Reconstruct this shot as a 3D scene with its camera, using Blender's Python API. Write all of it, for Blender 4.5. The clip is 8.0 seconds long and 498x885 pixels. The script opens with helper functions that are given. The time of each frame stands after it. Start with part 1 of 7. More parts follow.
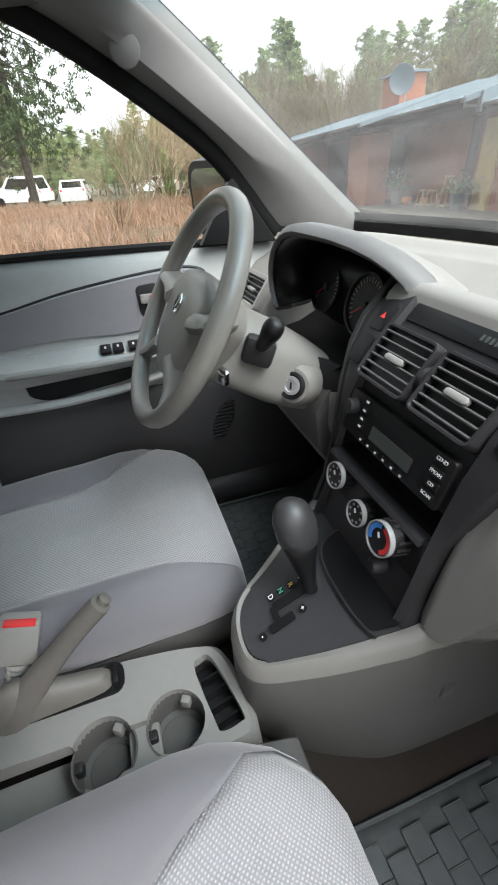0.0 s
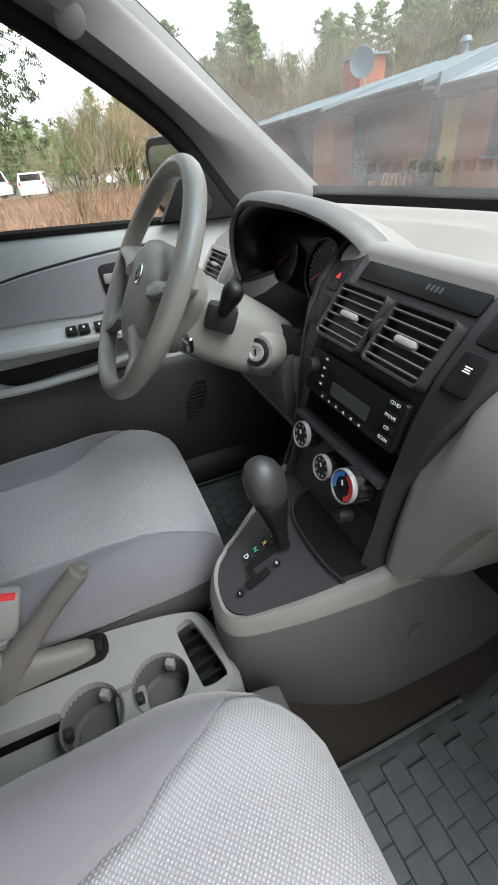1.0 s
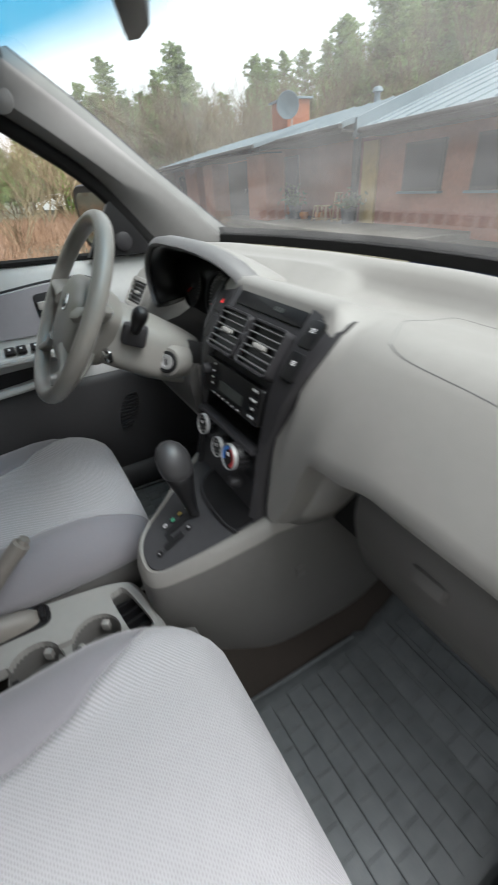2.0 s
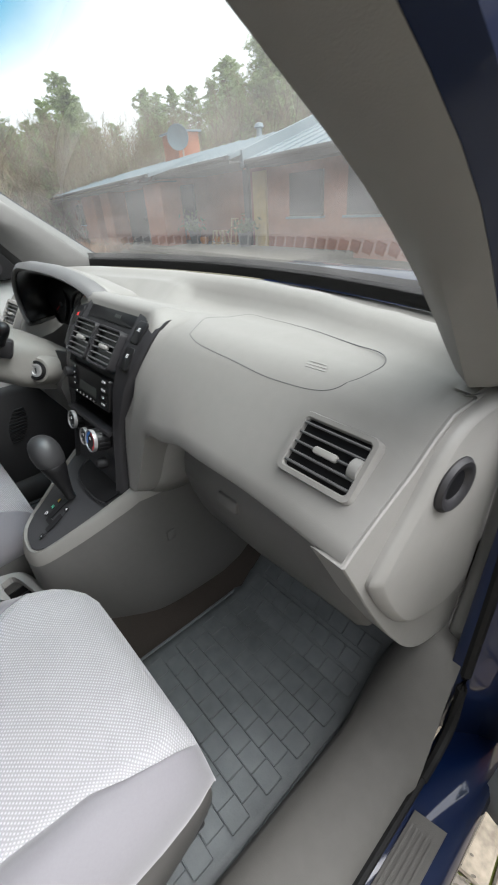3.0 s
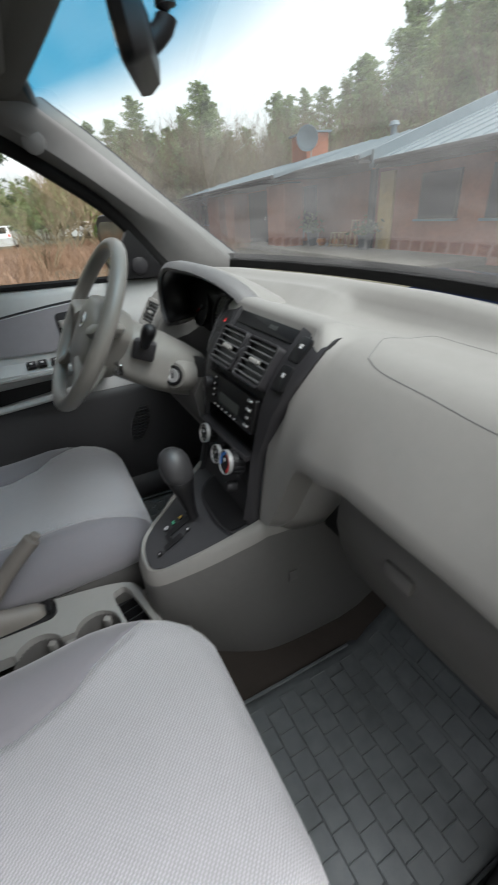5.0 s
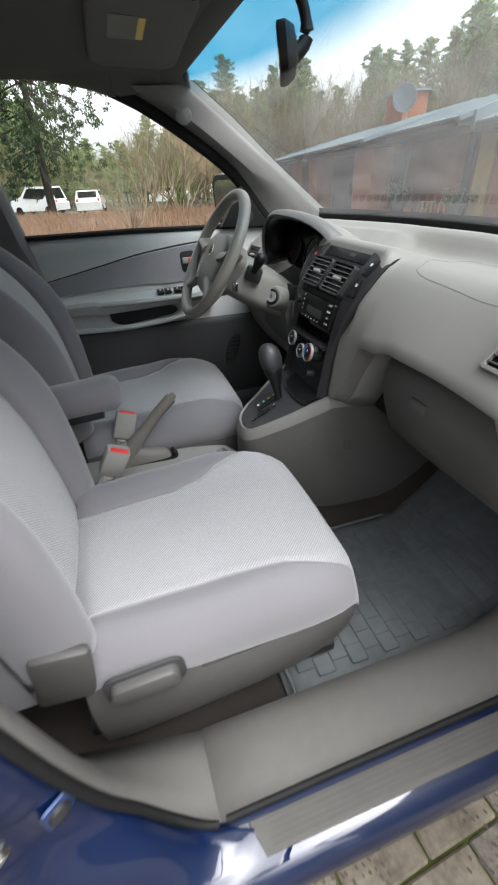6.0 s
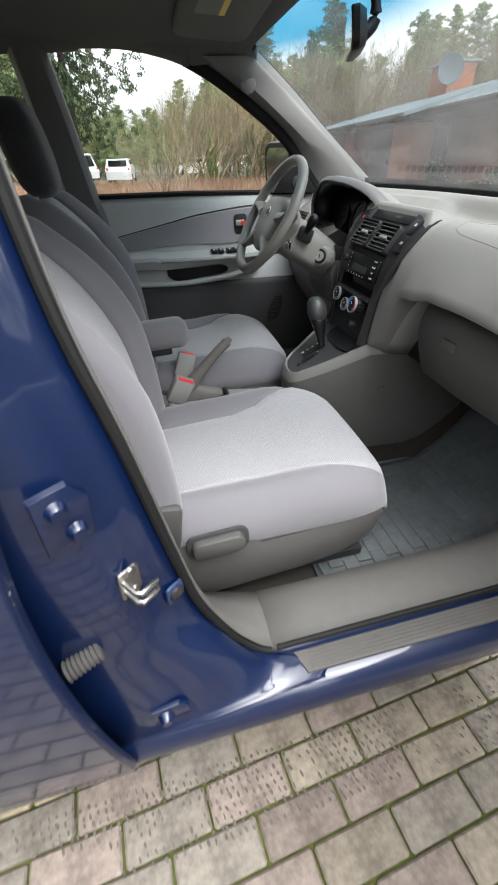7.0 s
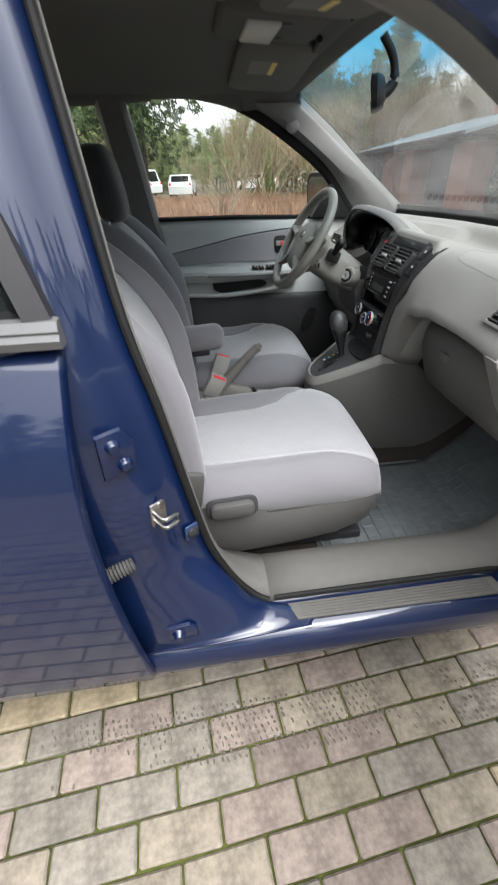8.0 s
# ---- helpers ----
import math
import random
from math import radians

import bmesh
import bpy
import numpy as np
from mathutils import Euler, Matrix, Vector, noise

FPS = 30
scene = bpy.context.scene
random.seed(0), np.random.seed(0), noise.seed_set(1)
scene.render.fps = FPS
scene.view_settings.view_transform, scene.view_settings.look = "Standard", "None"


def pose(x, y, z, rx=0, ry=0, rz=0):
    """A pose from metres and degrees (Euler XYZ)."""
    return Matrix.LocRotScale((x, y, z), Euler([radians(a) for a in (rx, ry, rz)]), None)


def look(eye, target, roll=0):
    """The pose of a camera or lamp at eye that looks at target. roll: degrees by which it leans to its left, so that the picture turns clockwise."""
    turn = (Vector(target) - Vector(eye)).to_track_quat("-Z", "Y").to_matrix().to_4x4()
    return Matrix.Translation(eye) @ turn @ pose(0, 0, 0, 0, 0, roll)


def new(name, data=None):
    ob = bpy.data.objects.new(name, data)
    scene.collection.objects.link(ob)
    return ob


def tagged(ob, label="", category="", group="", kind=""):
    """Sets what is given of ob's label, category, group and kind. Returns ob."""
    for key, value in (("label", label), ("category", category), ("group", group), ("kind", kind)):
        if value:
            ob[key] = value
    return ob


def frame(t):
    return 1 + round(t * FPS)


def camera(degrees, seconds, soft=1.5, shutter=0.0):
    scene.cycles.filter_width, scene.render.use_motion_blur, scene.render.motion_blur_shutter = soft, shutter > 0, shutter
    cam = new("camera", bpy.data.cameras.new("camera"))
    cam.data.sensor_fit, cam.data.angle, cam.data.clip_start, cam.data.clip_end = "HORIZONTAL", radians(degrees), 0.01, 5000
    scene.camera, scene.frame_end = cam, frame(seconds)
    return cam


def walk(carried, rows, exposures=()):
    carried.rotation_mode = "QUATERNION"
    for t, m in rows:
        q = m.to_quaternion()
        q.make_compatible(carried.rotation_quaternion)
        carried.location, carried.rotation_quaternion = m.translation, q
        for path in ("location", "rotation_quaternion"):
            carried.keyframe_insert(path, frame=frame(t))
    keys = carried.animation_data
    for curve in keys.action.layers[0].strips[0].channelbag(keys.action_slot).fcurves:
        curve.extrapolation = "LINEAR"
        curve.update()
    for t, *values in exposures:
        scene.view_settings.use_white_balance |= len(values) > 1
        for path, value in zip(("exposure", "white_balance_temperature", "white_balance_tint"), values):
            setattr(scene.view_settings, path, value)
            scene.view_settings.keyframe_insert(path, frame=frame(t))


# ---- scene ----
cam = camera(62.6, 8.0, 1.8, 0.4)
PATH = [
    (0, (0.361, 0.187, 1.301), (-1.218, 0.681, 0.178), -3.4),
    (0.5, (0.385, 0.195, 1.306), (-1.183, 0.757, 0.199), -4.3),
    (1, (0.405, 0.189, 1.273), (-1.119, 0.762, 0.112), -4.7),
    (1.5, (0.457, 0.185, 1.271), (-1.062, 0.821, 0.136), -4.3),
    (2, (0.609, 0.193, 1.314), (-0.865, 0.993, 0.225), -3.5),
    (2.2, (0.715, 0.204, 1.314), (-0.721, 1.087, 0.238), -3.4),
    (3.3, (0.86, 0.217, 1.324), (-0.422, 1.393, 0.338), -4.1),
    (3.5, (0.831, 0.229, 1.325), (-0.441, 1.438, 0.366), -4.3),
    (4, (0.744, 0.282, 1.328), (-0.556, 1.472, 0.382), -4.1),
    (4.5, (0.664, 0.265, 1.309), (-0.769, 1.265, 0.336), -3.8),
    (5, (0.678, 0.197, 1.319), (-0.877, 0.961, 0.319), -3.5),
    (5.2, (0.756, 0.153, 1.322), (-0.833, 0.818, 0.305), -3.9),
    (6.3, (1.082, -0.077, 1.294), (-0.525, 0.373, 0.191), -2.8),
    (6.5, (1.112, -0.114, 1.29), (-0.478, 0.339, 0.164), -2.0),
    (7, (1.218, -0.171, 1.29), (-0.365, 0.214, 0.129), -1.5),
    (7.5, (1.34, -0.144, 1.277), (-0.255, 0.149, 0.107), -1.5),
    (8, (1.42, -0.148, 1.344), (-0.228, 0.051, 0.229), -1.5),
]
walk(cam, [(t, look(eye, target, roll)) for t, eye, target, roll in PATH],
     ((0, 1.58, 6300, 10), (1.5, 1.42, 6300, 10), (2.2, 1.27, 6300, 10), (3.3, 1.36, 6300, 10), (4.0, 1.24, 6300, 10), (4.5, 1.0, 6300, 10),
      (5.2, 0.95, 6300, 10), (6.3, 1.20, 6300, 10), (7.0, 1.22, 6300, 10), (8.0, 1.22, 6300, 10)))

# ---- light: overcast sky and a very wide, weak sun ----
world = bpy.data.worlds.new("overcast")
scene.world = world
world.use_nodes = True
wn = world.node_tree.nodes
wl = world.node_tree.links
wn.clear()
sky = wn.new("ShaderNodeTexSky")
sky.sky_type = "NISHITA"
sky.sun_disc = False
sky.sun_elevation = radians(62)
sky.sun_rotation = radians(56)
sky.dust_density = 4.0
grey = wn.new("ShaderNodeHueSaturation")
grey.inputs["Saturation"].default_value = 0.08
back = wn.new("ShaderNodeBackground")
back.inputs["Strength"].default_value = 0.28
wout = wn.new("ShaderNodeOutputWorld")
wl.new(sky.outputs[0], grey.inputs["Color"])
wl.new(grey.outputs[0], back.inputs["Color"])
wl.new(back.outputs[0], wout.inputs["Surface"])

sun_data = bpy.data.lights.new("sun", "SUN")
sun_data.energy = 1.7
sun_data.angle = radians(60)
sun_data.color = (1.0, 0.97, 0.93)
sun = new("sun", sun_data)
sun.matrix_world = look((0, 0, 30), (-8, -2, 12))

# ---- tools ----
def shader(name, color, rough=0.6, metal=0.0, vary=0.08, grain=60.0, bump=0.1, bscale=400.0,
           large=6.0, coat=0.0, spec=0.5, random_piece=0.0, sheen=0.0):
    """A procedural surface: base colour varied at two scales, fine relief."""
    m = bpy.data.materials.new(name)
    m.use_nodes = True
    nt = m.node_tree
    n, l = nt.nodes, nt.links
    b = n["Principled BSDF"]
    b.inputs["Roughness"].default_value = rough
    b.inputs["Metallic"].default_value = metal
    b.inputs["Coat Weight"].default_value = coat
    b.inputs["Coat Roughness"].default_value = 0.05
    b.inputs["Specular IOR Level"].default_value = spec
    b.inputs["Sheen Weight"].default_value = sheen
    tc = n.new("ShaderNodeTexCoord")
    n1 = n.new("ShaderNodeTexNoise")
    n1.inputs["Scale"].default_value = large
    n1.inputs["Detail"].default_value = 4
    n2 = n.new("ShaderNodeTexNoise")
    n2.inputs["Scale"].default_value = grain
    n2.inputs["Detail"].default_value = 3
    l.new(tc.outputs["Object"], n1.inputs["Vector"])
    l.new(tc.outputs["Object"], n2.inputs["Vector"])
    mx = n.new("ShaderNodeMath")
    mx.operation = "ADD"
    l.new(n1.outputs["Fac"], mx.inputs[0])
    l.new(n2.outputs["Fac"], mx.inputs[1])
    mr = n.new("ShaderNodeMapRange")
    mr.inputs["From Min"].default_value = 0.6
    mr.inputs["From Max"].default_value = 1.4
    mr.inputs["To Min"].default_value = 1 - vary
    mr.inputs["To Max"].default_value = 1 + vary
    l.new(mx.outputs[0], mr.inputs["Value"])
    sc = n.new("ShaderNodeVectorMath")
    sc.operation = "SCALE"
    sc.inputs[0].default_value = color[:3]
    last = mr.outputs[0]
    if random_piece:
        oi = n.new("ShaderNodeObjectInfo")
        r = n.new("ShaderNodeMapRange")
        r.inputs["To Min"].default_value = 1 - random_piece
        r.inputs["To Max"].default_value = 1 + random_piece
        l.new(oi.outputs["Random"], r.inputs["Value"])
        mm = n.new("ShaderNodeMath")
        mm.operation = "MULTIPLY"
        l.new(last, mm.inputs[0])
        l.new(r.outputs[0], mm.inputs[1])
        last = mm.outputs[0]
    l.new(last, sc.inputs["Scale"])
    l.new(sc.outputs[0], b.inputs["Base Color"])
    if bump:
        n3 = n.new("ShaderNodeTexNoise")
        n3.inputs["Scale"].default_value = bscale
        n3.inputs["Detail"].default_value = 2
        l.new(tc.outputs["Object"], n3.inputs["Vector"])
        bp = n.new("ShaderNodeBump")
        bp.inputs["Strength"].default_value = bump
        bp.inputs["Distance"].default_value = 0.3 / bscale
        l.new(n3.outputs["Fac"], bp.inputs["Height"])
        l.new(bp.outputs[0], b.inputs["Normal"])
    return m


def weave(name, dark, light, pitch=0.006, rough=0.85, bump=0.6):
    """Woven seat cloth: a grid of raised light stitches on a darker ground."""
    m = shader(name, dark, rough, vary=0.06, bump=0.0, sheen=0.3, spec=0.2)
    n, l = m.node_tree.nodes, m.node_tree.links
    b = n["Principled BSDF"]
    tc = n.new("ShaderNodeTexCoord")
    sep = n.new("ShaderNodeSeparateXYZ")
    l.new(tc.outputs["Object"], sep.inputs[0])
    yz = n.new("ShaderNodeMath")
    yz.operation = "SUBTRACT"
    l.new(sep.outputs["Y"], yz.inputs[0])
    l.new(sep.outputs["Z"], yz.inputs[1])
    waves = []
    for k, (src, sign) in enumerate(((sep.outputs["X"], 1), (sep.outputs["X"], -1))):
        a = n.new("ShaderNodeMath")
        a.operation = "MULTIPLY_ADD"
        l.new(yz.outputs[0], a.inputs[0])
        a.inputs[1].default_value = sign
        l.new(src, a.inputs[2])
        f = n.new("ShaderNodeMath")
        f.operation = "MULTIPLY"
        l.new(a.outputs[0], f.inputs[0])
        f.inputs[1].default_value = math.pi / pitch
        s = n.new("ShaderNodeMath")
        s.operation = "SINE"
        l.new(f.outputs[0], s.inputs[0])
        sq = n.new("ShaderNodeMath")
        sq.operation = "POWER"
        l.new(s.outputs[0], sq.inputs[0])
        sq.inputs[1].default_value = 2
        waves.append(sq)
    p = n.new("ShaderNodeMath")
    p.operation = "MULTIPLY"
    l.new(waves[0].outputs[0], p.inputs[0])
    l.new(waves[1].outputs[0], p.inputs[1])
    mix = n.new("ShaderNodeMix")
    mix.data_type = "RGBA"
    l.new(p.outputs[0], mix.inputs["Factor"])
    old = b.inputs["Base Color"].links[0].from_socket
    l.new(old, mix.inputs["A"])
    mix.inputs["B"].default_value = (*light, 1)
    l.new(mix.outputs["Result"], b.inputs["Base Color"])
    bp = n.new("ShaderNodeBump")
    bp.inputs["Strength"].default_value = bump
    bp.inputs["Distance"].default_value = 0.0012
    l.new(p.outputs[0], bp.inputs["Height"])
    l.new(bp.outputs[0], b.inputs["Normal"])
    return m


def pane_glass(name, tint=(0.80, 0.84, 0.82), band=False):
    """Thin glazing: clear, with a mirror share that grows at grazing angles."""
    m = bpy.data.materials.new(name)
    m.use_nodes = True
    n, l = m.node_tree.nodes, m.node_tree.links
    n.clear()
    out = n.new("ShaderNodeOutputMaterial")
    tr = n.new("ShaderNodeBsdfTransparent")
    tr.inputs["Color"].default_value = (*tint, 1)
    gl = n.new("ShaderNodeBsdfGlossy")
    gl.inputs["Roughness"].default_value = 0.01
    lw = n.new("ShaderNodeLayerWeight")
    lw.inputs["Blend"].default_value = 0.5
    pw = n.new("ShaderNodeMath")
    pw.operation = "POWER"
    pw.inputs[1].default_value = 3.5
    l.new(lw.outputs["Facing"], pw.inputs[0])
    fr = n.new("ShaderNodeMapRange")
    fr.inputs["To Min"].default_value = 0.08
    fr.inputs["To Max"].default_value = 1.0
    l.new(pw.outputs[0], fr.inputs["Value"])
    mix = n.new("ShaderNodeMixShader")
    l.new(fr.outputs[0], mix.inputs[0])
    l.new(tr.outputs[0], mix.inputs[1])
    l.new(gl.outputs[0], mix.inputs[2])
    last = mix.outputs[0]
    if band:
        dust = n.new("ShaderNodeBsdfTranslucent")
        dust.inputs["Color"].default_value = (0.8, 0.8, 0.8, 1)
        dn = n.new("ShaderNodeTexNoise")
        dn.inputs["Scale"].default_value = 9.0
        dn.inputs["Detail"].default_value = 6.0
        dr = n.new("ShaderNodeMapRange")
        dr.inputs["From Min"].default_value = 0.3
        dr.inputs["From Max"].default_value = 0.75
        dr.inputs["To Min"].default_value = 0.02
        dr.inputs["To Max"].default_value = 0.05
        dm = n.new("ShaderNodeMixShader")
        l.new(dn.outputs["Fac"], dr.inputs["Value"])
        l.new(dr.outputs[0], dm.inputs[0])
        l.new(last, dm.inputs[1])
        l.new(dust.outputs[0], dm.inputs[2])
        last = dm.outputs[0]
    l.new(last, out.inputs["Surface"])
    if band:
        tc = n.new("ShaderNodeTexCoord")
        sep = n.new("ShaderNodeSeparateXYZ")
        mr = n.new("ShaderNodeMapRange")
        mr.inputs["From Min"].default_value = 1.515
        mr.inputs["From Max"].default_value = 1.57
        cm = n.new("ShaderNodeMix")
        cm.data_type = "RGBA"
        cm.inputs["A"].default_value = (*tint, 1)
        cm.inputs["B"].default_value = (0.01, 0.21, 0.34, 1)
        l.new(tc.outputs["Object"], sep.inputs[0])
        l.new(sep.outputs["Z"], mr.inputs["Value"])
        l.new(mr.outputs[0], cm.inputs["Factor"])
        l.new(cm.outputs["Result"], tr.inputs["Color"])
    return m


def link(name, bm, mat, smooth=40.0):
    bmesh.ops.recalc_face_normals(bm, faces=bm.faces)
    me = bpy.data.meshes.new(name)
    bm.to_mesh(me)
    bm.free()
    me.materials.append(mat)
    if smooth:
        me.polygons.foreach_set("use_smooth", [True] * len(me.polygons))
        me.set_sharp_from_angle(angle=radians(smooth))
    return new(name, me)


def part(name, bm, mat, parent, label="", smooth=40.0):
    ob = link(name, bm, mat, smooth)
    if parent:
        ob.parent = parent
        ob.matrix_parent_inverse = parent.matrix_basis.inverted()
    return tagged(ob, label)


def thing(name, at, label, category, group="", kind=""):
    e = new(name)
    e.empty_display_size = 0.05
    e.matrix_basis = Matrix.Translation(at)
    return tagged(e, label, category, group, kind)


def solid(ob, t, offset=-1.0):
    md = ob.modifiers.new("thickness", "SOLIDIFY")
    md.thickness, md.offset = t, offset
    return ob


def box(bm, c, s, rot=(0, 0, 0), bevel=0.0, seg=2):
    """A box of size s at c, turned by degrees, with bevelled edges."""
    r = bmesh.ops.create_cube(bm, size=1.0)
    vs = r["verts"]
    bmesh.ops.transform(bm, matrix=pose(*c, *rot) @ Matrix.Diagonal((*s, 1)), verts=vs)
    if bevel:
        es = list({e for v in vs for e in v.link_edges})
        bmesh.ops.bevel(bm, geom=es, offset=bevel, segments=seg, affect="EDGES", profile=0.5)
    return bm


def sheet(bm, nu, nv, f, wrap_u=False, wrap_v=False):
    """A grid of faces through f(u, v), u and v from 0 to 1."""
    rows = []
    for j in range(nv + (0 if wrap_v else 1)):
        rows.append([bm.verts.new(f(i / nu, j / nv)) for i in range(nu + (0 if wrap_u else 1))])
    for j in range(nv):
        a, b = rows[j], rows[(j + 1) % len(rows)]
        for i in range(nu):
            k = (i + 1) % len(a)
            bm.faces.new((a[i], a[k], b[k], b[i]))
    return rows


def loft(bm, loops, cap=True, closed=True):
    """Skin through loops of equal count."""
    rows = [[bm.verts.new(p) for p in lp] for lp in loops]
    n = len(rows[0])
    for a, b in zip(rows, rows[1:]):
        for i in range(n if closed else n - 1):
            k = (i + 1) % n
            bm.faces.new((a[i], a[k], b[k], b[i]))
    if cap and closed:
        bm.faces.new(rows[0])
        bm.faces.new(rows[-1])
    return rows


def frames_along(pts):
    out = []
    up = Vector((0, 0, 1))
    for i, p in enumerate(pts):
        d = (Vector(pts[min(i + 1, len(pts) - 1)]) - Vector(pts[max(i - 1, 0)])).normalized()
        s = d.cross(up)
        if s.length < 0.05:
            s = d.cross(Vector((0, 1, 0)))
        s.normalize()
        out.append((Vector(p), s, s.cross(d).normalized()))
    return out


def tube(bm, pts, r, n=10, squash=1.0, cap=True):
    """A round bar along pts; r a number or one per point."""
    loops = []
    for i, (p, s, t) in enumerate(frames_along(pts)):
        ri = r[i] if isinstance(r, (list, tuple)) else r
        loops.append([p + s * math.cos(a) * ri + t * math.sin(a) * ri * squash
                      for a in (2 * math.pi * k / n for k in range(n))])
    loft(bm, loops, cap)


def bend(ctrl, n=24):
    """A smooth curve through control points (Catmull-Rom)."""
    c = [Vector(p) for p in ctrl]
    out = []
    m = len(c) - 1
    for k in range(n + 1):
        t = k / n * m
        i = min(int(t), m - 1)
        u = t - i
        p0, p1, p2, p3 = c[max(i - 1, 0)], c[i], c[i + 1], c[min(i + 2, m)]
        out.append(0.5 * ((2 * p1) + (p2 - p0) * u + (2 * p0 - 5 * p1 + 4 * p2 - p3) * u * u
                          + (3 * p1 - p0 - 3 * p2 + p3) * u ** 3))
    return out


def lathe(bm, prof, m, n=28, cap=True):
    """Turn (radius, height) pairs round the z axis of the pose m."""
    loops = [[m @ Vector((r * math.cos(2 * math.pi * k / n), r * math.sin(2 * math.pi * k / n), h))
              for k in range(n)] for r, h in prof]
    loft(bm, loops, cap=cap)


def plate(bm, outline, m, thick, bevel=0.0):
    """A flat outline (x, y) in the plane of the pose m, given thickness along its z."""
    a = [bm.verts.new(m @ Vector((x, y, 0))) for x, y in outline]
    b = [bm.verts.new(m @ Vector((x, y, thick))) for x, y in outline]
    n = len(a)
    f1 = bm.faces.new(a)
    f2 = bm.faces.new(b)
    sides = [bm.faces.new((a[i], a[(i + 1) % n], b[(i + 1) % n], b[i])) for i in range(n)]
    if bevel:
        bmesh.ops.bevel(bm, geom=list(f2.edges), offset=bevel, segments=2, affect="EDGES", profile=0.5)
    return bm


def rrect(w, h, r, n=4):
    """Outline of a rectangle with rounded corners."""
    out = []
    for cx, cy, a0 in ((w / 2 - r, h / 2 - r, 0), (-w / 2 + r, h / 2 - r, 90), (-w / 2 + r, -h / 2 + r, 180), (w / 2 - r, -h / 2 + r, 270)):
        for k in range(n + 1):
            a = radians(a0 + 90 * k / n)
            out.append((cx + r * math.cos(a), cy + r * math.sin(a)))
    return out


def basis(o, xa, ya):
    """A pose at o whose x runs along xa and whose y lies near ya."""
    x = Vector(xa).normalized()
    z = x.cross(Vector(ya)).normalized()
    y = z.cross(x)
    m = Matrix.Identity(4)
    for i in range(3):
        m[i][0], m[i][1], m[i][2], m[i][3] = x[i], y[i], z[i], o[i]
    return m


def lerp(a, b, t):
    return a + (b - a) * t


def curve1(x, pts):
    """Piecewise smooth interpolation of (x, y) pairs."""
    if x <= pts[0][0]:
        return pts[0][1]
    for (x0, y0), (x1, y1) in zip(pts, pts[1:]):
        if x <= x1:
            t = (x - x0) / (x1 - x0)
            t = t * t * (3 - 2 * t)
            return y0 + (y1 - y0) * t
    return pts[-1][1]


def write(parent, text, m, size, mat, name="lettering"):
    """Raised letters in the built-in font, as a mesh part."""
    cu = bpy.data.curves.new(name, "FONT")
    cu.body, cu.size, cu.align_x, cu.align_y, cu.extrude = text, size, "CENTER", "CENTER", 0.0004
    tmp = bpy.data.objects.new(name, cu)
    scene.collection.objects.link(tmp)
    me = bpy.data.meshes.new_from_object(tmp.evaluated_get(bpy.context.evaluated_depsgraph_get()))
    bpy.data.objects.remove(tmp)
    me.transform(m)
    me.materials.clear()
    me.materials.append(mat)
    ob = new(name, me)
    if parent:
        ob.parent = parent
        ob.matrix_parent_inverse = parent.matrix_basis.inverted()
    return ob


# ---- materials ----
M_CLOTH = weave("seat_insert_cloth", (0.22, 0.217, 0.225), (0.37, 0.366, 0.376), 0.0062)
M_CLOTH2 = shader("seat_side_cloth", (0.148, 0.143, 0.153), 0.9, vary=0.05, grain=300, bump=0.25, bscale=900, sheen=0.3, spec=0.2)
M_GREY = shader("grey_plastic", (0.245, 0.24, 0.225), 0.55, vary=0.04, bump=0.25, bscale=700, spec=0.4)
M_LIGHT = shader("light_grey_plastic", (0.20, 0.197, 0.187), 0.5, vary=0.04, bump=0.2, bscale=700, spec=0.4)
M_DASH = shader("dash_grey_plastic", (0.178, 0.173, 0.163), 0.5, vary=0.04, bump=0.3, bscale=700, spec=0.45)
M_DOOR = shader("door_grey_plastic", (0.36, 0.367, 0.36), 0.6, vary=0.05, bump=0.2, bscale=600, spec=0.4)
M_DOORCLOTH = weave("door_cloth", (0.17, 0.17, 0.183), (0.29, 0.29, 0.304), 0.008, bump=0.3)
M_CHAR = shader("charcoal_plastic", (0.017, 0.0165, 0.018), 0.5, vary=0.08, bump=0.25, bscale=700, spec=0.3)
M_BLACK = shader("black_plastic", (0.005, 0.005, 0.0055), 0.4, vary=0.15, bump=0.1, bscale=500, spec=0.3)
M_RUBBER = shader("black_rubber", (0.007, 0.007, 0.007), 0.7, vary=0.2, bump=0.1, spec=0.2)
M_SILVER = shader("silver_plastic", (0.38, 0.38, 0.38), 0.35, metal=0.5, vary=0.04, bump=0.05)
M_CHROME = shader("chrome", (0.7, 0.7, 0.7), 0.12, metal=1.0, vary=0.04, bump=0.0)
M_STEEL = shader("zinc_steel", (0.36, 0.35, 0.33), 0.35, metal=1.0, vary=0.15, bump=0.1)
M_WHITE = shader("white_print", (0.75, 0.75, 0.75), 0.5, vary=0.02, bump=0.0)
M_RED = shader("red_plastic", (0.6, 0.03, 0.03), 0.4, vary=0.05, bump=0.0)
M_BLUEP = shader("blue_print", (0.05, 0.2, 0.6), 0.4, vary=0.05, bump=0.0)
M_AMBER = shader("yellow_print", (0.7, 0.5, 0.1), 0.4, vary=0.05, bump=0.0)
M_GREEN = shader("green_print", (0.1, 0.5, 0.3), 0.4, vary=0.05, bump=0.0)
M_PAINT = shader("blue_car_paint", (0.0008, 0.0065, 0.032), 0.45, metal=0.0, vary=0.05, grain=900, bump=0.0, coat=0.85, spec=0.25)
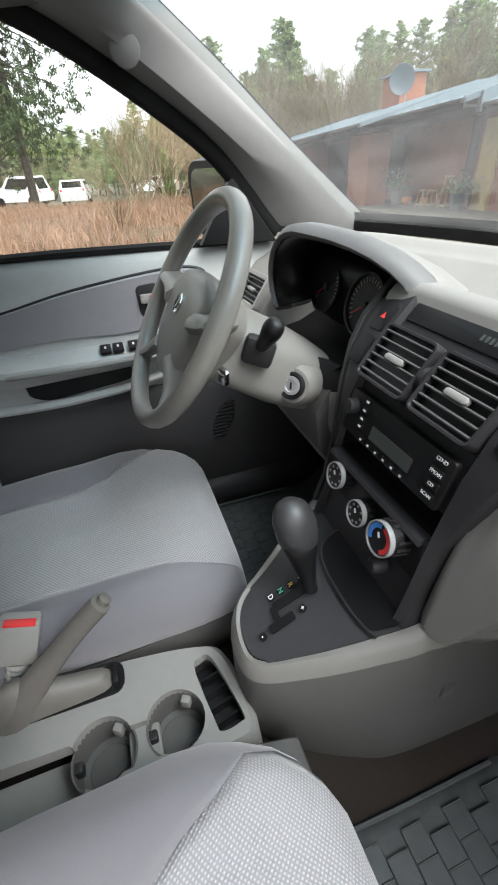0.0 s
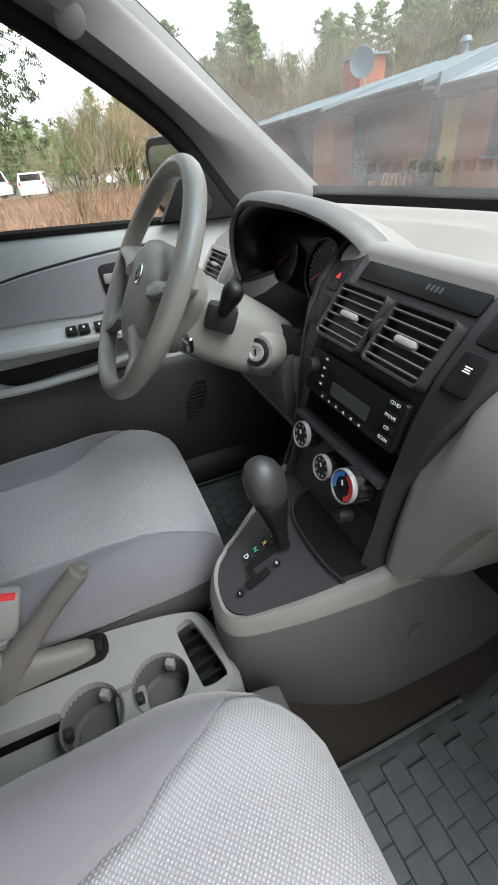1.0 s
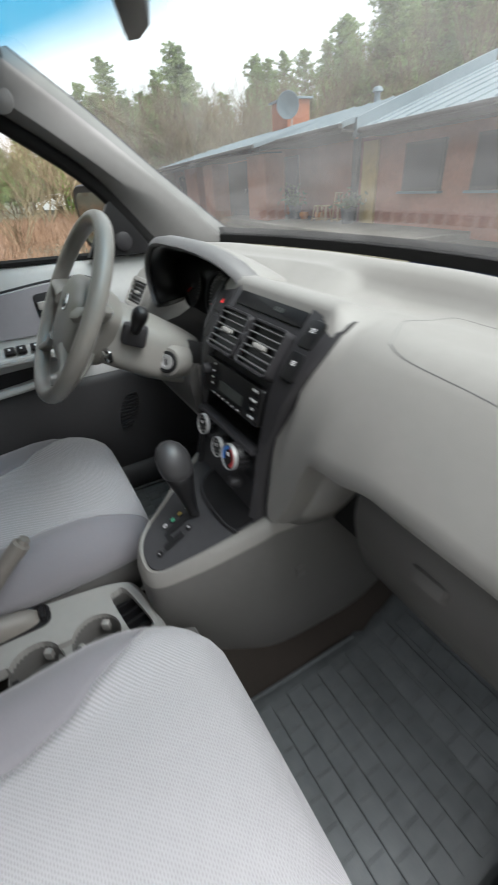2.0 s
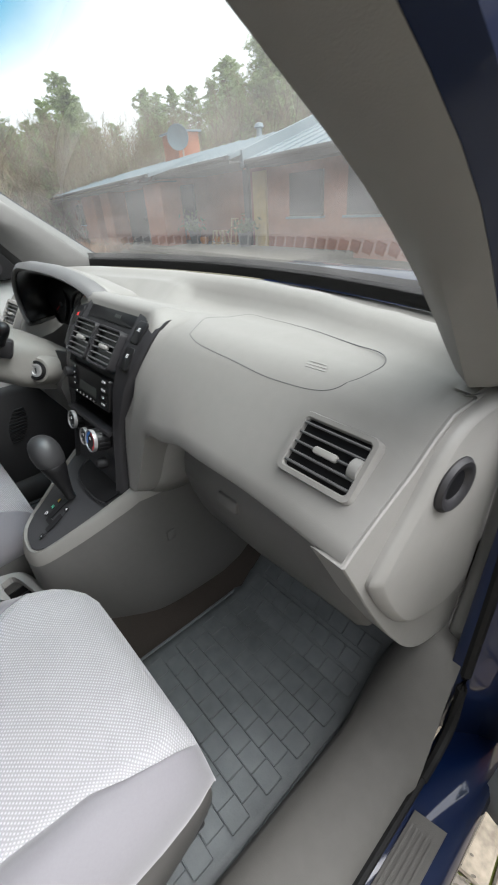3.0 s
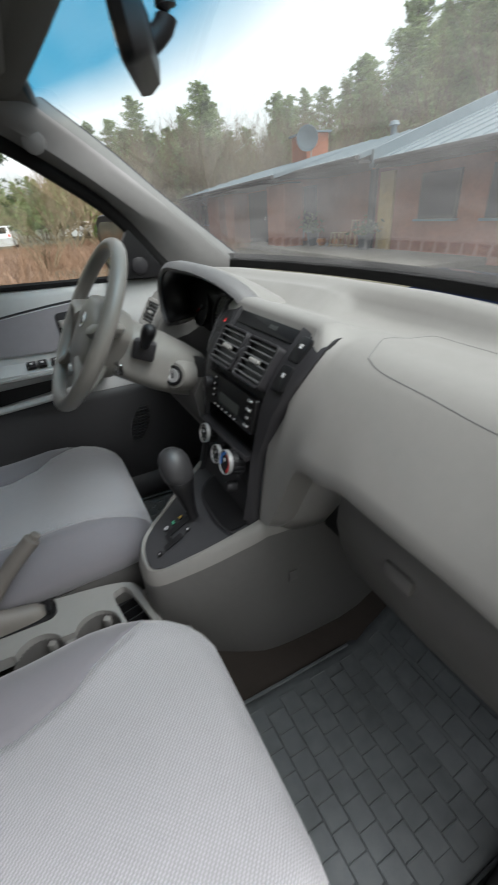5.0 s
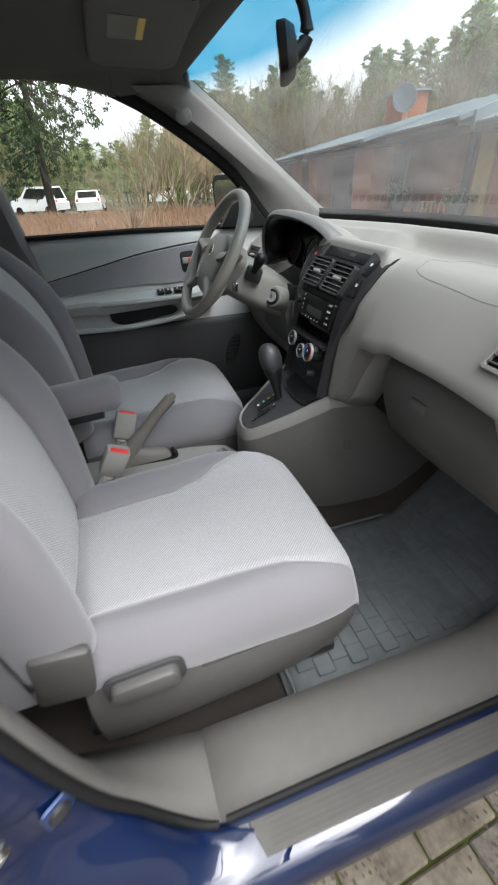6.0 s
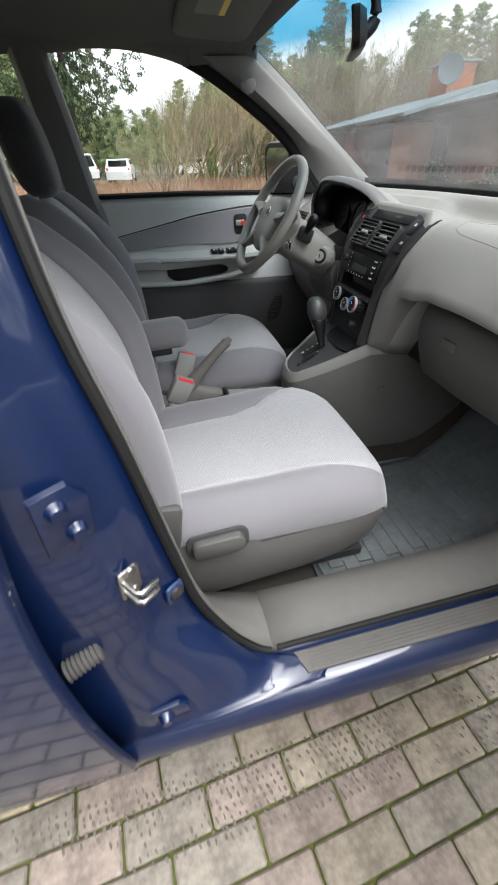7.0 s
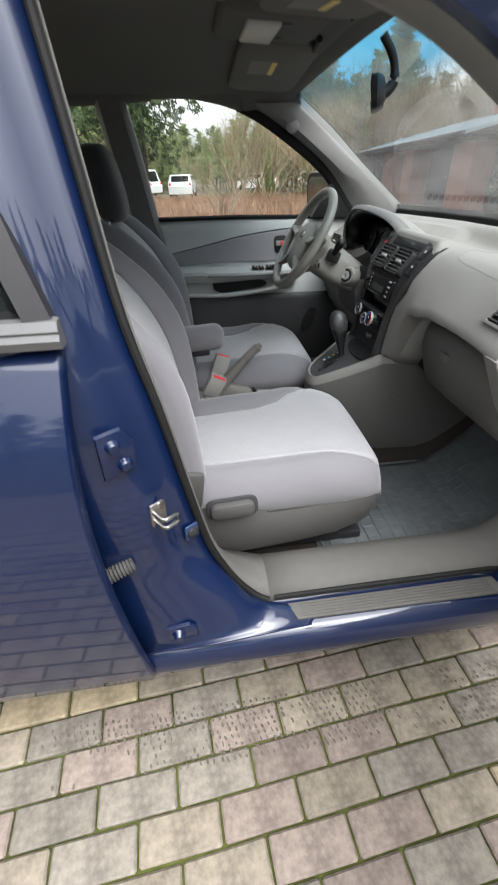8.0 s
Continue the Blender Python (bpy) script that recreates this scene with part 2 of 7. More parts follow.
M_CARPET = shader("brown_grey_carpet", (0.026, 0.022, 0.019), 0.95, vary=0.3, grain=500, bump=0.8, bscale=900, spec=0.1)
M_MAT = shader("grey_rubber_mat", (0.072, 0.08, 0.083), 0.6, vary=0.25, grain=40, large=12, bump=0.3, bscale=300)
M_HEAD = shader("headliner", (0.115, 0.113, 0.107), 0.95, vary=0.05, grain=400, bump=0.4, bscale=900, spec=0.1)
M_GLASS = pane_glass("clear_glass")
M_SCREEN = pane_glass("windscreen_glass", (0.60, 0.64, 0.615), band=True)
M_TINT = shader("dark_tinted_glass", (0.01, 0.012, 0.012), 0.05, vary=0.02, bump=0.0, spec=0.6)
M_MIRROR = shader("mirror_silver", (0.85, 0.85, 0.85), 0.02, metal=1.0, vary=0.0, bump=0.0)
M_JAMBBOLT = shader("dull_zinc", (0.03, 0.05, 0.12), 0.4, metal=0.4, vary=0.15, bump=0.1)
M_LABEL = shader("pale_label", (0.17, 0.165, 0.15), 0.7, vary=0.1, grain=200, bump=0.0)
M_LOWER = shader("dark_grey_plastic", (0.034, 0.034, 0.035), 0.6, vary=0.05, bump=0.25, bscale=700, spec=0.35)
# Dash plastic darkened for shade: glove box, knee panel, console side, cup holders.
M_SHADEDASH = shader("shade_dark_dash_plastic", (0.078, 0.076, 0.072), 0.55, vary=0.05, bump=0.3, bscale=700, spec=0.4)
M_HOOD = shader("hood_plastic", (0.10, 0.099, 0.10), 0.5, vary=0.05, bump=0.3, bscale=700, spec=0.45)
M_COLUMN = shader("column_grey", (0.165, 0.16, 0.147), 0.5, vary=0.05, bump=0.3, bscale=700, spec=0.4)
M_BRAKE = shader("brake_grip_grey", (0.125, 0.115, 0.102), 0.5, vary=0.06, bump=0.3, bscale=700, spec=0.4)
M_GATE = shader("gate_charcoal", (0.030, 0.030, 0.032), 0.45, vary=0.08, bump=0.25, bscale=700, spec=0.4)
# Mirror silver, darkened so the outer glass seems to reflect something dark.
M_DIMMIRROR = shader("dimmed_mirror_silver", (0.30, 0.31, 0.30), 0.05, metal=1.0, vary=0.1, bump=0.0)
M_STRIP = shader("satin_strip", (0.10, 0.10, 0.10), 0.4, metal=0.2, vary=0.05, bump=0.1)
M_LCD = shader("grey_display", (0.045, 0.05, 0.047), 0.35, vary=0.05, bump=0.0)
M_SILL = shader("sill_plastic", (0.08, 0.077, 0.071), 0.78, vary=0.08, grain=40, bump=0.4, bscale=500, spec=0.25)
# Pillar trim grey, darkened on the driver's side for the shade there.
M_SHADEPILLAR = shader("shaded_pillar_grey", (0.155, 0.153, 0.148), 0.6, vary=0.05, bump=0.3, bscale=700, spec=0.35)
M_BOOT = shader("grey_rubber", (0.06, 0.058, 0.055), 0.5, vary=0.15, bump=0.1)

# ---- the car's body ----
def wind_y(x):
    return 0.965 - 0.27 * x * x


car = thing("car_body", (0, 0, 0.0), "dark blue metallic car body with open passenger doorway", "car body")

# Floor pan and tunnel carpet.
bm = bmesh.new()
def floor_pan(u, v):
    x = lerp(-0.74, 0.74, u)
    y = lerp(-1.5, 0.98, v)
    z = 0.35 + 0.20 * max(0, (y - 0.66) / 0.32) ** 1.5 * 1.6
    z += 0.12 * math.exp(-(x / 0.17) ** 4)
    return Vector((x, y, z))
sheet(bm, 40, 40, floor_pan)
solid(part("floor_carpet", bm, M_CARPET, car, "dark brownish grey carpet"), 0.02)

# Inner sill on the driver's side.
bm = bmesh.new()
loft(bm, [[Vector((x, y, z)) for x, z in ((-0.645, 0.355), (-0.652, 0.42), (-0.664, 0.448), (-0.705, 0.455))] for y in (-1.3, 0.0, 0.5, 0.95)], closed=False)
solid(part("inner_sill", bm, M_LOWER, car, "dark grey inner sill", smooth=60), 0.005, 0)

# Firewall behind the dashboard, coloured black to deepen the footwell's shade.
bm = bmesh.new()
box(bm, (0, 0.99, 0.80), (1.5, 0.03, 0.62))
part("firewall", bm, M_RUBBER, car)

# Door sill on the open side: inner grey trim, painted ledge, lower edge.
SILL = [(0.650, 0.36), (0.655, 0.425), (0.668, 0.455), (0.70, 0.470), (0.735, 0.472), (0.772, 0.464), (0.792, 0.448), (0.789, 0.41)]
bm = bmesh.new()
RISE = (0, 0, 0.25, 0.7, 1.0, 1.0, 1.0, 0.0)
loft(bm, [[Vector((x - 0.02 * h / 0.19, y, z + h * k)) for (x, z), k in zip(SILL, RISE)] for y, h in ((y, curve1(y, [(0.56, 0.0), (0.72, 0.19)])) for y in (-0.03, 0.1, 0.3, 0.5, 0.56, 0.58, 0.60, 0.62, 0.64, 0.66, 0.68, 0.70, 0.72, 0.78, 0.96))], closed=False)
solid(part("sill_trim", bm, M_SILL, car, "grey plastic door sill trim", smooth=60), 0.006, 1)
PAINT_SILL = [(0.785, 0.447), (0.80, 0.430), (0.862, 0.426), (0.880, 0.416), (0.890, 0.392), (0.893, 0.362), (0.886, 0.335), (0.868, 0.318), (0.80, 0.31)]
bm = bmesh.new()
loft(bm, [[Vector((x, y, z)) for x, z in PAINT_SILL] for y in (-1.35, -0.6, -0.32, 0.0, 0.4, 0.9)], closed=False)
solid(part("sill_panel", bm, M_PAINT, car, "glossy blue painted sill"), 0.004, -1)
bm = bmesh.new()
plate(bm, [(0.006, 0.012), (0.052, 0.028), (0.056, 0.57), (0.006, 0.56)], pose(0.803, 0, 0.4305), 0.006, 0.002)
step = part("step_plate", bm, M_SILL, car, "ribbed grey step plate")
for k in range(5):
    bm = bmesh.new()
    box(bm, (0.816 + 0.008 * k, 0.29, 0.4375), (0.003, 0.50, 0.002))
    part("rib", bm, M_SILL, step)
bm = bmesh.new()
tube(bm, [(0.797, -0.02, 0.449), (0.797, 0.2, 0.450), (0.797, 0.45, 0.450), (0.797, 0.60, 0.450)], 0.007, 8)
part("door_seal", bm, M_RUBBER, car)

# B pillar: aperture edge runs from the sill up and back.
UP_OUT = [(0.787, -0.186, 0.80), (0.784, -0.220, 1.0), (0.764, -0.256, 1.16), (0.722, -0.284, 1.37), (0.677, -0.310, 1.56)]
def rail(low, dx, dy):
    """A rail of the pillar: its own foot, then the outer line moved by dx, dy."""
    return bend(low + [(x + dx, y + dy, z) for x, y, z in UP_OUT], 40)
OUTER = rail([(0.794, -0.028, 0.449), (0.788, -0.055, 0.461), (0.777, -0.095, 0.50), (0.772, -0.13, 0.565), (0.779, -0.161, 0.66)], 0, 0)
EDGE = rail([(0.766, -0.028, 0.4672), (0.759, -0.052, 0.474), (0.750, -0.09, 0.505), (0.749, -0.135, 0.57), (0.757, -0.165, 0.66)], -0.022, -0.004)
MID = rail([(0.720, -0.028, 0.4725), (0.716, -0.055, 0.480), (0.716, -0.10, 0.512), (0.725, -0.15, 0.575), (0.737, -0.187, 0.66)], -0.042, -0.026)
INNER = rail([(0.668, -0.028, 0.457), (0.668, -0.065, 0.47), (0.674, -0.14, 0.51), (0.688, -0.23, 0.58), (0.702, -0.275, 0.66)], -0.077, -0.114)
def ribbon(name, rails, mat, parent, t=0.004, label="", off=-1):
    b = bmesh.new()
    loft(b, rails, cap=False, closed=False)
    return solid(part(name, b, mat, parent, label, smooth=60), t, off)
ribbon("pillar_trim", [INNER, MID, EDGE, OUTER], M_SILL, car, 0.004, "grey plastic centre pillar trim")
bm = bmesh.new()
tube(bm, [p + Vector((0.004, -0.006, -0.003)) for p in OUTER], 0.0075, 8)
part("door_seal", bm, M_RUBBER, car)
# Painted jamb between the seal and the rear door, with its raised edge.
J1 = [p + Vector((0.004, -0.010, -0.006)) for p in OUTER]
J2 = rail([(0.834, 0.06, 0.4320), (0.830, 0.0, 0.436), (0.820, -0.055, 0.454), (0.806, -0.125, 0.545), (0.812, -0.222, 0.66)], 0.033, -0.060)
J3 = rail([(0.864, 0.06, 0.4290), (0.864, -0.04, 0.431), (0.860, -0.12, 0.455), (0.850, -0.19, 0.54), (0.846, -0.255, 0.66)], 0.062, -0.096)
J4 = rail([(0.868, 0.06, 0.4285), (0.872, -0.08, 0.430), (0.872, -0.20, 0.445), (0.864, -0.28, 0.54), (0.860, -0.315, 0.66)], 0.078, -0.135)
J5 = [p + Vector((0.015, -0.22, 0.0)) for p in J4]
M23 = [a.lerp(b, 0.5) + Vector((0.007, 0.009, 0)) for a, b in zip(J2, J3)]
ribbon("door_jamb", [J1, [a.lerp(b, 0.5) for a, b in zip(J1, J2)], J2, M23, J3, J4, J5], M_PAINT, car, 0.004, "glossy blue painted door jamb")

# Rear side door, shut: painted skin, belt strip, dark window.
def door_x(z):
    return 0.942 - 0.33 * (z - 0.70) ** 2 - 0.9 * max(0.0, z - 0.95) ** 2
bm = bmesh.new()
def rdoor(u, v):
    z = lerp(0.345, 1.145, v)
    y0 = curve1(z, [(0.34, -0.318), (0.9, -0.345), (1.15, -0.335)])
    y = lerp(y0, -1.30, u * u)
    x = door_x(z)
    if u == 0:
        return Vector((x - 0.012, y, z))
    return Vector((x, y - 0.004, z))
sheet(bm, 14, 24, rdoor)
rear_door = part("rear_door", bm, M_PAINT, car, "shut rear side door in glossy blue paint")
solid(rear_door, 0.03, -1)
bm = bmesh.new()
loft(bm, [[Vector((0.862, y, 1.146)), Vector((0.866, y, 1.158)), Vector((0.861, y, 1.166)), Vector((0.863, y, 1.170)), Vector((0.856, y, 1.182)), Vector((0.842, y, 1.184)), Vector((0.836, y, 1.146))] for y in (-0.330, -0.345, -0.8, -1.3)])
part("belt_strip", bm, M_STRIP, rear_door, "satin silver window strip")
bm = bmesh.new()
sheet(bm, 6, 6, lambda u, v: Vector((lerp(0.845, 0.68, v ** 1.2), lerp(-0.35 - 0.13 * v, -1.3, u), lerp(1.175, 1.56, v))))
solid(part("rear_window", bm, M_TINT, rear_door, "dark tinted window"), 0.004)
bm = bmesh.new()
loft(bm, [[Vector((0.857 - 0.17 * v ** 1.2, -0.332 - 0.13 * v + d, 1.165 + 0.40 * v)) + Vector((e, 0, 0)) for d, e in ((0, 0), (-0.035, 0.004), (-0.035, -0.02), (0, -0.02))] for v in (0, .25, .5, .75, 1)])
part("window_frame", bm, M_CHAR, rear_door, "dark grey window frame")

# Jamb hardware.
JX = (-0.45, 0.89, 0)
BOLT = [(0.0001, 0.016), (0.008, 0.016), (0.011, 0.012), (0.013, 0.004), (0.017, 0.0)]
bm = bmesh.new()
plate(bm, [(-0.03, -0.045), (0.026, -0.038), (0.030, 0.02), (0.012, 0.044), (-0.03, 0.040)], basis((0.850, -0.297, 0.965), JX, (0, 0.1, 1)), 0.010, 0.003)
hinge = part("hinge", bm, M_PAINT, car, "blue painted door hinge plate")
for dx, dz in ((-0.006, 0.018), (0.008, -0.022)):
    bm = bmesh.new()
    lathe(bm, BOLT, basis((0.846, -0.300, 0.965), JX, (0, 0.1, 1)) @ Matrix.Translation((dx, dz, 0.009)), 14)
    part("bolt", bm, M_PAINT, hinge, "pale edged bolt")
bm = bmesh.new()
plate(bm, [(-0.03, -0.022), (0.035, -0.022), (0.035, 0.012), (0.02, 0.026), (-0.03, 0.022)], basis((0.868, -0.245, 0.476), (-0.05, 1, 0.05), (0, 0, 1)), 0.008, 0.003)
hinge2 = part("hinge", bm, M_PAINT, car)
bm = bmesh.new()
lathe(bm, BOLT, basis((0.868, -0.252, 0.476), (-0.05, 1, 0.05), (0, 0, 1)) @ Matrix.Translation((0, 0, 0.007)), 14)
part("bolt", bm, M_PAINT, hinge2)
SN = basis((0.834, -0.254, 0.808), (-0.62, 0.78, 0), (0.05, 0, 1))
bm = bmesh.new()
plate(bm, rrect(0.034, 0.054, 0.006), SN, 0.004, 0.001)
striker = part("striker", bm, M_STEEL, car, "zinc plated lock striker")
bm = bmesh.new()
tube(bm, [SN @ Vector(p) for p in ((-0.010, 0.010, 0.0), (-0.010, 0.010, 0.03), (-0.006, 0.010, 0.036), (0.014, 0.010, 0.036), (0.02, 0.008, 0.035), (0.02, -0.008, 0.035), (0.014, -0.010, 0.036), (-0.006, -0.010, 0.036), (-0.010, -0.010, 0.03), (-0.010, -0.010, 0.0))], 0.0042, 8)
part("loop", bm, M_STEEL, striker)
for dy in (-0.02, 0.02):
    bm = bmesh.new()
    lathe(bm, [(0.008, 0.003), (0.007, 0.007), (0.0001, 0.008)], SN @ Matrix.Translation((0.004, dy, 0)), 12)
    part("screw", bm, M_STEEL, striker)
BN = basis((0.799, -0.199, 0.715), (-0.6, 0.8, 0), (0.05, 0, 1))
bm = bmesh.new()
plate(bm, rrect(0.034, 0.040, 0.006), BN, 0.004, 0.001)
switch = part("door_switch", bm, M_JAMBBOLT, car, "grey door contact switch")
bm = bmesh.new()
lathe(bm, [(0.013, 0.004), (0.012, 0.009), (0.007, 0.012), (0.0001, 0.013)], BN, 16)
part("button", bm, M_CHAR, switch)
# Rubber boot of the rear door's wiring.
BA, BB = Vector((0.880, -0.362, 0.700)), Vector((0.864, -0.312, 0.712))
bm = bmesh.new()
BP = [BA.lerp(BB, k / 16) for k in range(17)]
tube(bm, BP, [0.0165 if k % 2 else 0.0120 for k in range(17)], 16)
part("wiring_boot", bm, M_BOOT, car, "dark rubber wiring boot")

# Front door jamb (hinge pillar) on the open side.
bm = bmesh.new()
loft(bm, [[Vector((0.765, 0.70, z)), Vector((0.80, 0.715, z)), Vector((0.83, 0.74, z)), Vector((0.875, 0.76, z)), Vector((0.885, 0.80, z)), Vector((0.89, 1.0, z))] for z in (0.44, 0.6, 0.9, 1.12)], closed=False)
solid(part("hinge_pillar", bm, M_PAINT, car, "glossy blue painted front jamb"), 0.004)
bm = bmesh.new()
tube(bm, bend([(0.797, 0.60, 0.450), (0.797, 0.65, 0.454), (0.795, 0.695, 0.50), (0.787, 0.71, 0.62), (0.78, 0.71, 0.9), (0.765, 0.70, 1.14), (0.735, 0.60, 1.25), (0.70, 0.42, 1.42), (0.665, 0.20, 1.545), (0.65, -0.05, 1.585), (0.648, -0.28, 1.575)], 50), 0.009, 8)
part("door_seal", bm, M_RUBBER, car)

bm = bmesh.new()
ES = bend([(0.742, 0.735, 0.655), (0.745, 0.745, 0.90), (0.742, 0.715, 1.08), (0.722, 0.645, 1.165)], 20)
loft(bm, [[p + Vector((-0.004, 0.006, 0)), p, p + Vector((0.012, -0.002, 0)), p + Vector((0.034, 0.004, 0)), p + Vector((0.036, 0.03, 0))] for p in ES], closed=False)
solid(part("edge_trim", bm, M_DASH, car, "grey trim strip beside the dashboard", smooth=60), 0.004, 0)

# Windscreen pillars: trim between the screen and the side window.
SCREEN_SIDE = bend([(0.695, 0.90, 1.120), (0.69, 0.855, 1.160), (0.672, 0.632, 1.329), (0.664, 0.476, 1.457), (0.632, 0.33, 1.555)], 20)
WINDOW_SIDE = bend([(0.717, 0.625, 1.148), (0.716, 0.608, 1.160), (0.712, 0.484, 1.305), (0.70, 0.347, 1.405), (0.692, 0.202, 1.492), (0.672, 0.10, 1.535)], 20)
def pillar(side):
    a = [Vector((p.x * side, p.y, p.z)) for p in SCREEN_SIDE]
    b = [Vector((p.x * side, p.y, p.z)) for p in WINDOW_SIDE]
    loops = []
    if side < 0:
        b = [q + Vector((0.004, 0.017, 0.023)) for q in b]
    full, low = (1.0, 1.0) if side > 0 else (0.8, 0.4)
    for i, (p, q) in enumerate(zip(a, b)):
        inn = Vector((-side, -0.25, -0.2)).normalized() * lerp(0.3, 1.0, min(1, i / 8))
        loops.append([p + Vector((side * 0.02, 0.025, 0.012)), p, lerp(p, q, 0.12) + inn * 0.008, lerp(p, q, 0.35) + inn * 0.022, lerp(p, q, 0.65) + inn * 0.036 * full, lerp(p, q, 0.88) + inn * 0.028 * low, q, q + Vector((side * 0.03, 0.012, 0.006))])
    return loops
for side in (-1, 1):
    bm = bmesh.new()
    loft(bm, pillar(side), closed=True)
    part("pillar_trim", bm, M_SHADEPILLAR if side < 0 else M_DASH, car, "light grey windscreen pillar trim")
# Black weather strip between the driver's pillar trim and the door glass.
bm = bmesh.new()
loft(bm, [[Vector((-q.x + 0.002, q.y + 0.020, q.z + 0.026)), Vector((-q.x + 0.008, q.y + 0.014, q.z + 0.018)), Vector((-q.x + 0.006, q.y + 0.003, q.z + 0.003)), Vector((-q.x - 0.004, q.y - 0.004, q.z - 0.005)), Vector((-q.x - 0.030, q.y - 0.002, q.z - 0.003)), Vector((-q.x - 0.030, q.y + 0.02, q.z + 0.026))] for q in WINDOW_SIDE])
part("weather_strip", bm, M_RUBBER, car, "black rubber weather strip", smooth=60)
# Painted outer face of the pillar and roof edge.
for side in (-1, 1):
    bm = bmesh.new()
    rails = []
    for p, q in zip(SCREEN_SIDE, WINDOW_SIDE):
        rails.append([Vector((side * (p.x + 0.022), p.y + 0.028, p.z + 0.014)), Vector((side * (p.x + 0.06), p.y + 0.0, p.z + 0.012)), Vector((side * (q.x + 0.075), q.y + 0.06, q.z + 0.04)), Vector((side * (q.x + 0.055), q.y + 0.015, q.z + 0.008)), Vector((side * (q.x + 0.03), q.y + 0.013, q.z + 0.006))])
    loft(bm, rails, closed=True)
    part("pillar_panel", bm, M_PAINT, car)
# Plug in the driver's pillar trim.
bm = bmesh.new()
lathe(bm, [(0.0001, 0.0025), (0.024, 0.002), (0.0265, 0.0008), (0.027, -0.002)], basis((-0.6535, 0.3155, 1.4815), (0.1, 0.8, -0.55), (0.25, 0.5, 0.8)), 28)
part("trim_plug", bm, M_SHADEPILLAR, car)

# Roof: lining inside, painted skin outside.
def roof_z(x, y, top):
    return top - 0.085 * (x / 0.66) ** 2 - 0.012 * max(0, (y - 0.0) / 0.33) ** 2 - 0.02 * max(0, (-y - 0.8) / 0.7) ** 2
bm = bmesh.new()
sheet(bm, 24, 24, lambda u, v: Vector((lerp(-0.66, 0.66, u), lerp(-1.6, 0.385 - 0.10 * (2 * u - 1) ** 2, v), roof_z(lerp(-0.66, 0.66, u), lerp(-1.6, 0.33, v), 1.655))))
solid(part("headliner", bm, M_HEAD, car, "grey cloth roof lining"), 0.01, 1)
bm = bmesh.new()
sheet(bm, 24, 24, lambda u, v: Vector((lerp(-0.72, 0.72, u), lerp(-1.7, 0.40 - 0.10 * (2 * u - 1) ** 2, v), roof_z(lerp(-0.66, 0.66, u), lerp(-1.6, 0.33, v), 1.695))))
solid(part("roof", bm, M_PAINT, car, "glossy blue roof skin"), 0.01, 1)
# Side rails above the doors.
for side in (-1, 1):
    top = bend([(0.672, 0.10, 1.535), (0.665, 0.02, 1.555), (0.66, -0.10, 1.572), (0.655, -0.25, 1.572), (0.655, -0.36, 1.56), (0.655, -1.5, 1.52)], 24)
    bm = bmesh.new()
    loft(bm, [[Vector((side * p.x, p.y, p.z)), Vector((side * (p.x - 0.03), p.y, p.z + 0.012)), Vector((side * (p.x - 0.06), p.y, p.z + 0.05)), Vector((side * (p.x + 0.06), p.y, p.z + 0.045)), Vector((side * (p.x + 0.04), p.y, p.z + 0.0))] for p in top])
    part("roof_rail", bm, M_HEAD if side < 0 else M_PAINT, car)
# Screen header.
bm = bmesh.new()
loft(bm, [[Vector((x, 0.385 - 0.10 * (x / 0.66) ** 2 + dy, roof_z(x, 0.33, 1.655) + dz)) for dy, dz in ((0.0, 0.02), (0.016, 0.0), (0.006, -0.006), (-0.03, -0.008), (-0.06, 0.006))] for x in np.linspace(-0.64, 0.64, 20)])
part("header", bm, M_HEAD, car)

# Corner trim where the pillar meets the roof lining.
for side in (-1, 1):
    bm = bmesh.new()
    A, B, C, D = [Vector((side * x, y, z)) for x, y, z in ((0.640, 0.345, 1.551), (0.680, 0.09, 1.533), (0.60, 0.06, 1.602), (0.585, 0.33, 1.582))]
    sheet(bm, 8, 8, lambda u, v: A.lerp(B, u).lerp(D.lerp(C, u), v) + Vector((0, 0, 0.006 * math.sin(math.pi * v))))
    solid(part("corner_trim", bm, M_HEAD, car, smooth=70), 0.012, 0)

# Glass.
def screen(u, v):
    x0, x1 = lerp(-0.70, 0.70, u), lerp(-0.63, 0.63, u)
    x = lerp(x0, x1, v)
    a = Vector((x, wind_y(x) + 0.012, 1.155))
    b = Vector((x, 0.395 - 0.10 * (x / 0.66) ** 2, roof_z(x, 0.33, 1.655) + 0.004))
    p = a.lerp(b, v)
    p.z += 0.02 * math.sin(math.pi * v)
    return p
bm = bmesh.new()
sheet(bm, 24, 20, screen)
ws = part("windscreen", bm, M_SCREEN, car, "clear windscreen with a blue sun band")
ws.visible_shadow = False
bm = bmesh.new()
loft(bm, [[screen(u, 0) + Vector((0, dy, dz)) for dy, dz in ((0.03, -0.005), (0.026, 0.018), (-0.006, 0.030), (-0.012, 0.012), (-0.012, -0.012))] for u in np.linspace(0, 1, 40)])
part("screen_surround", bm, M_RUBBER, car, "black windscreen edge")

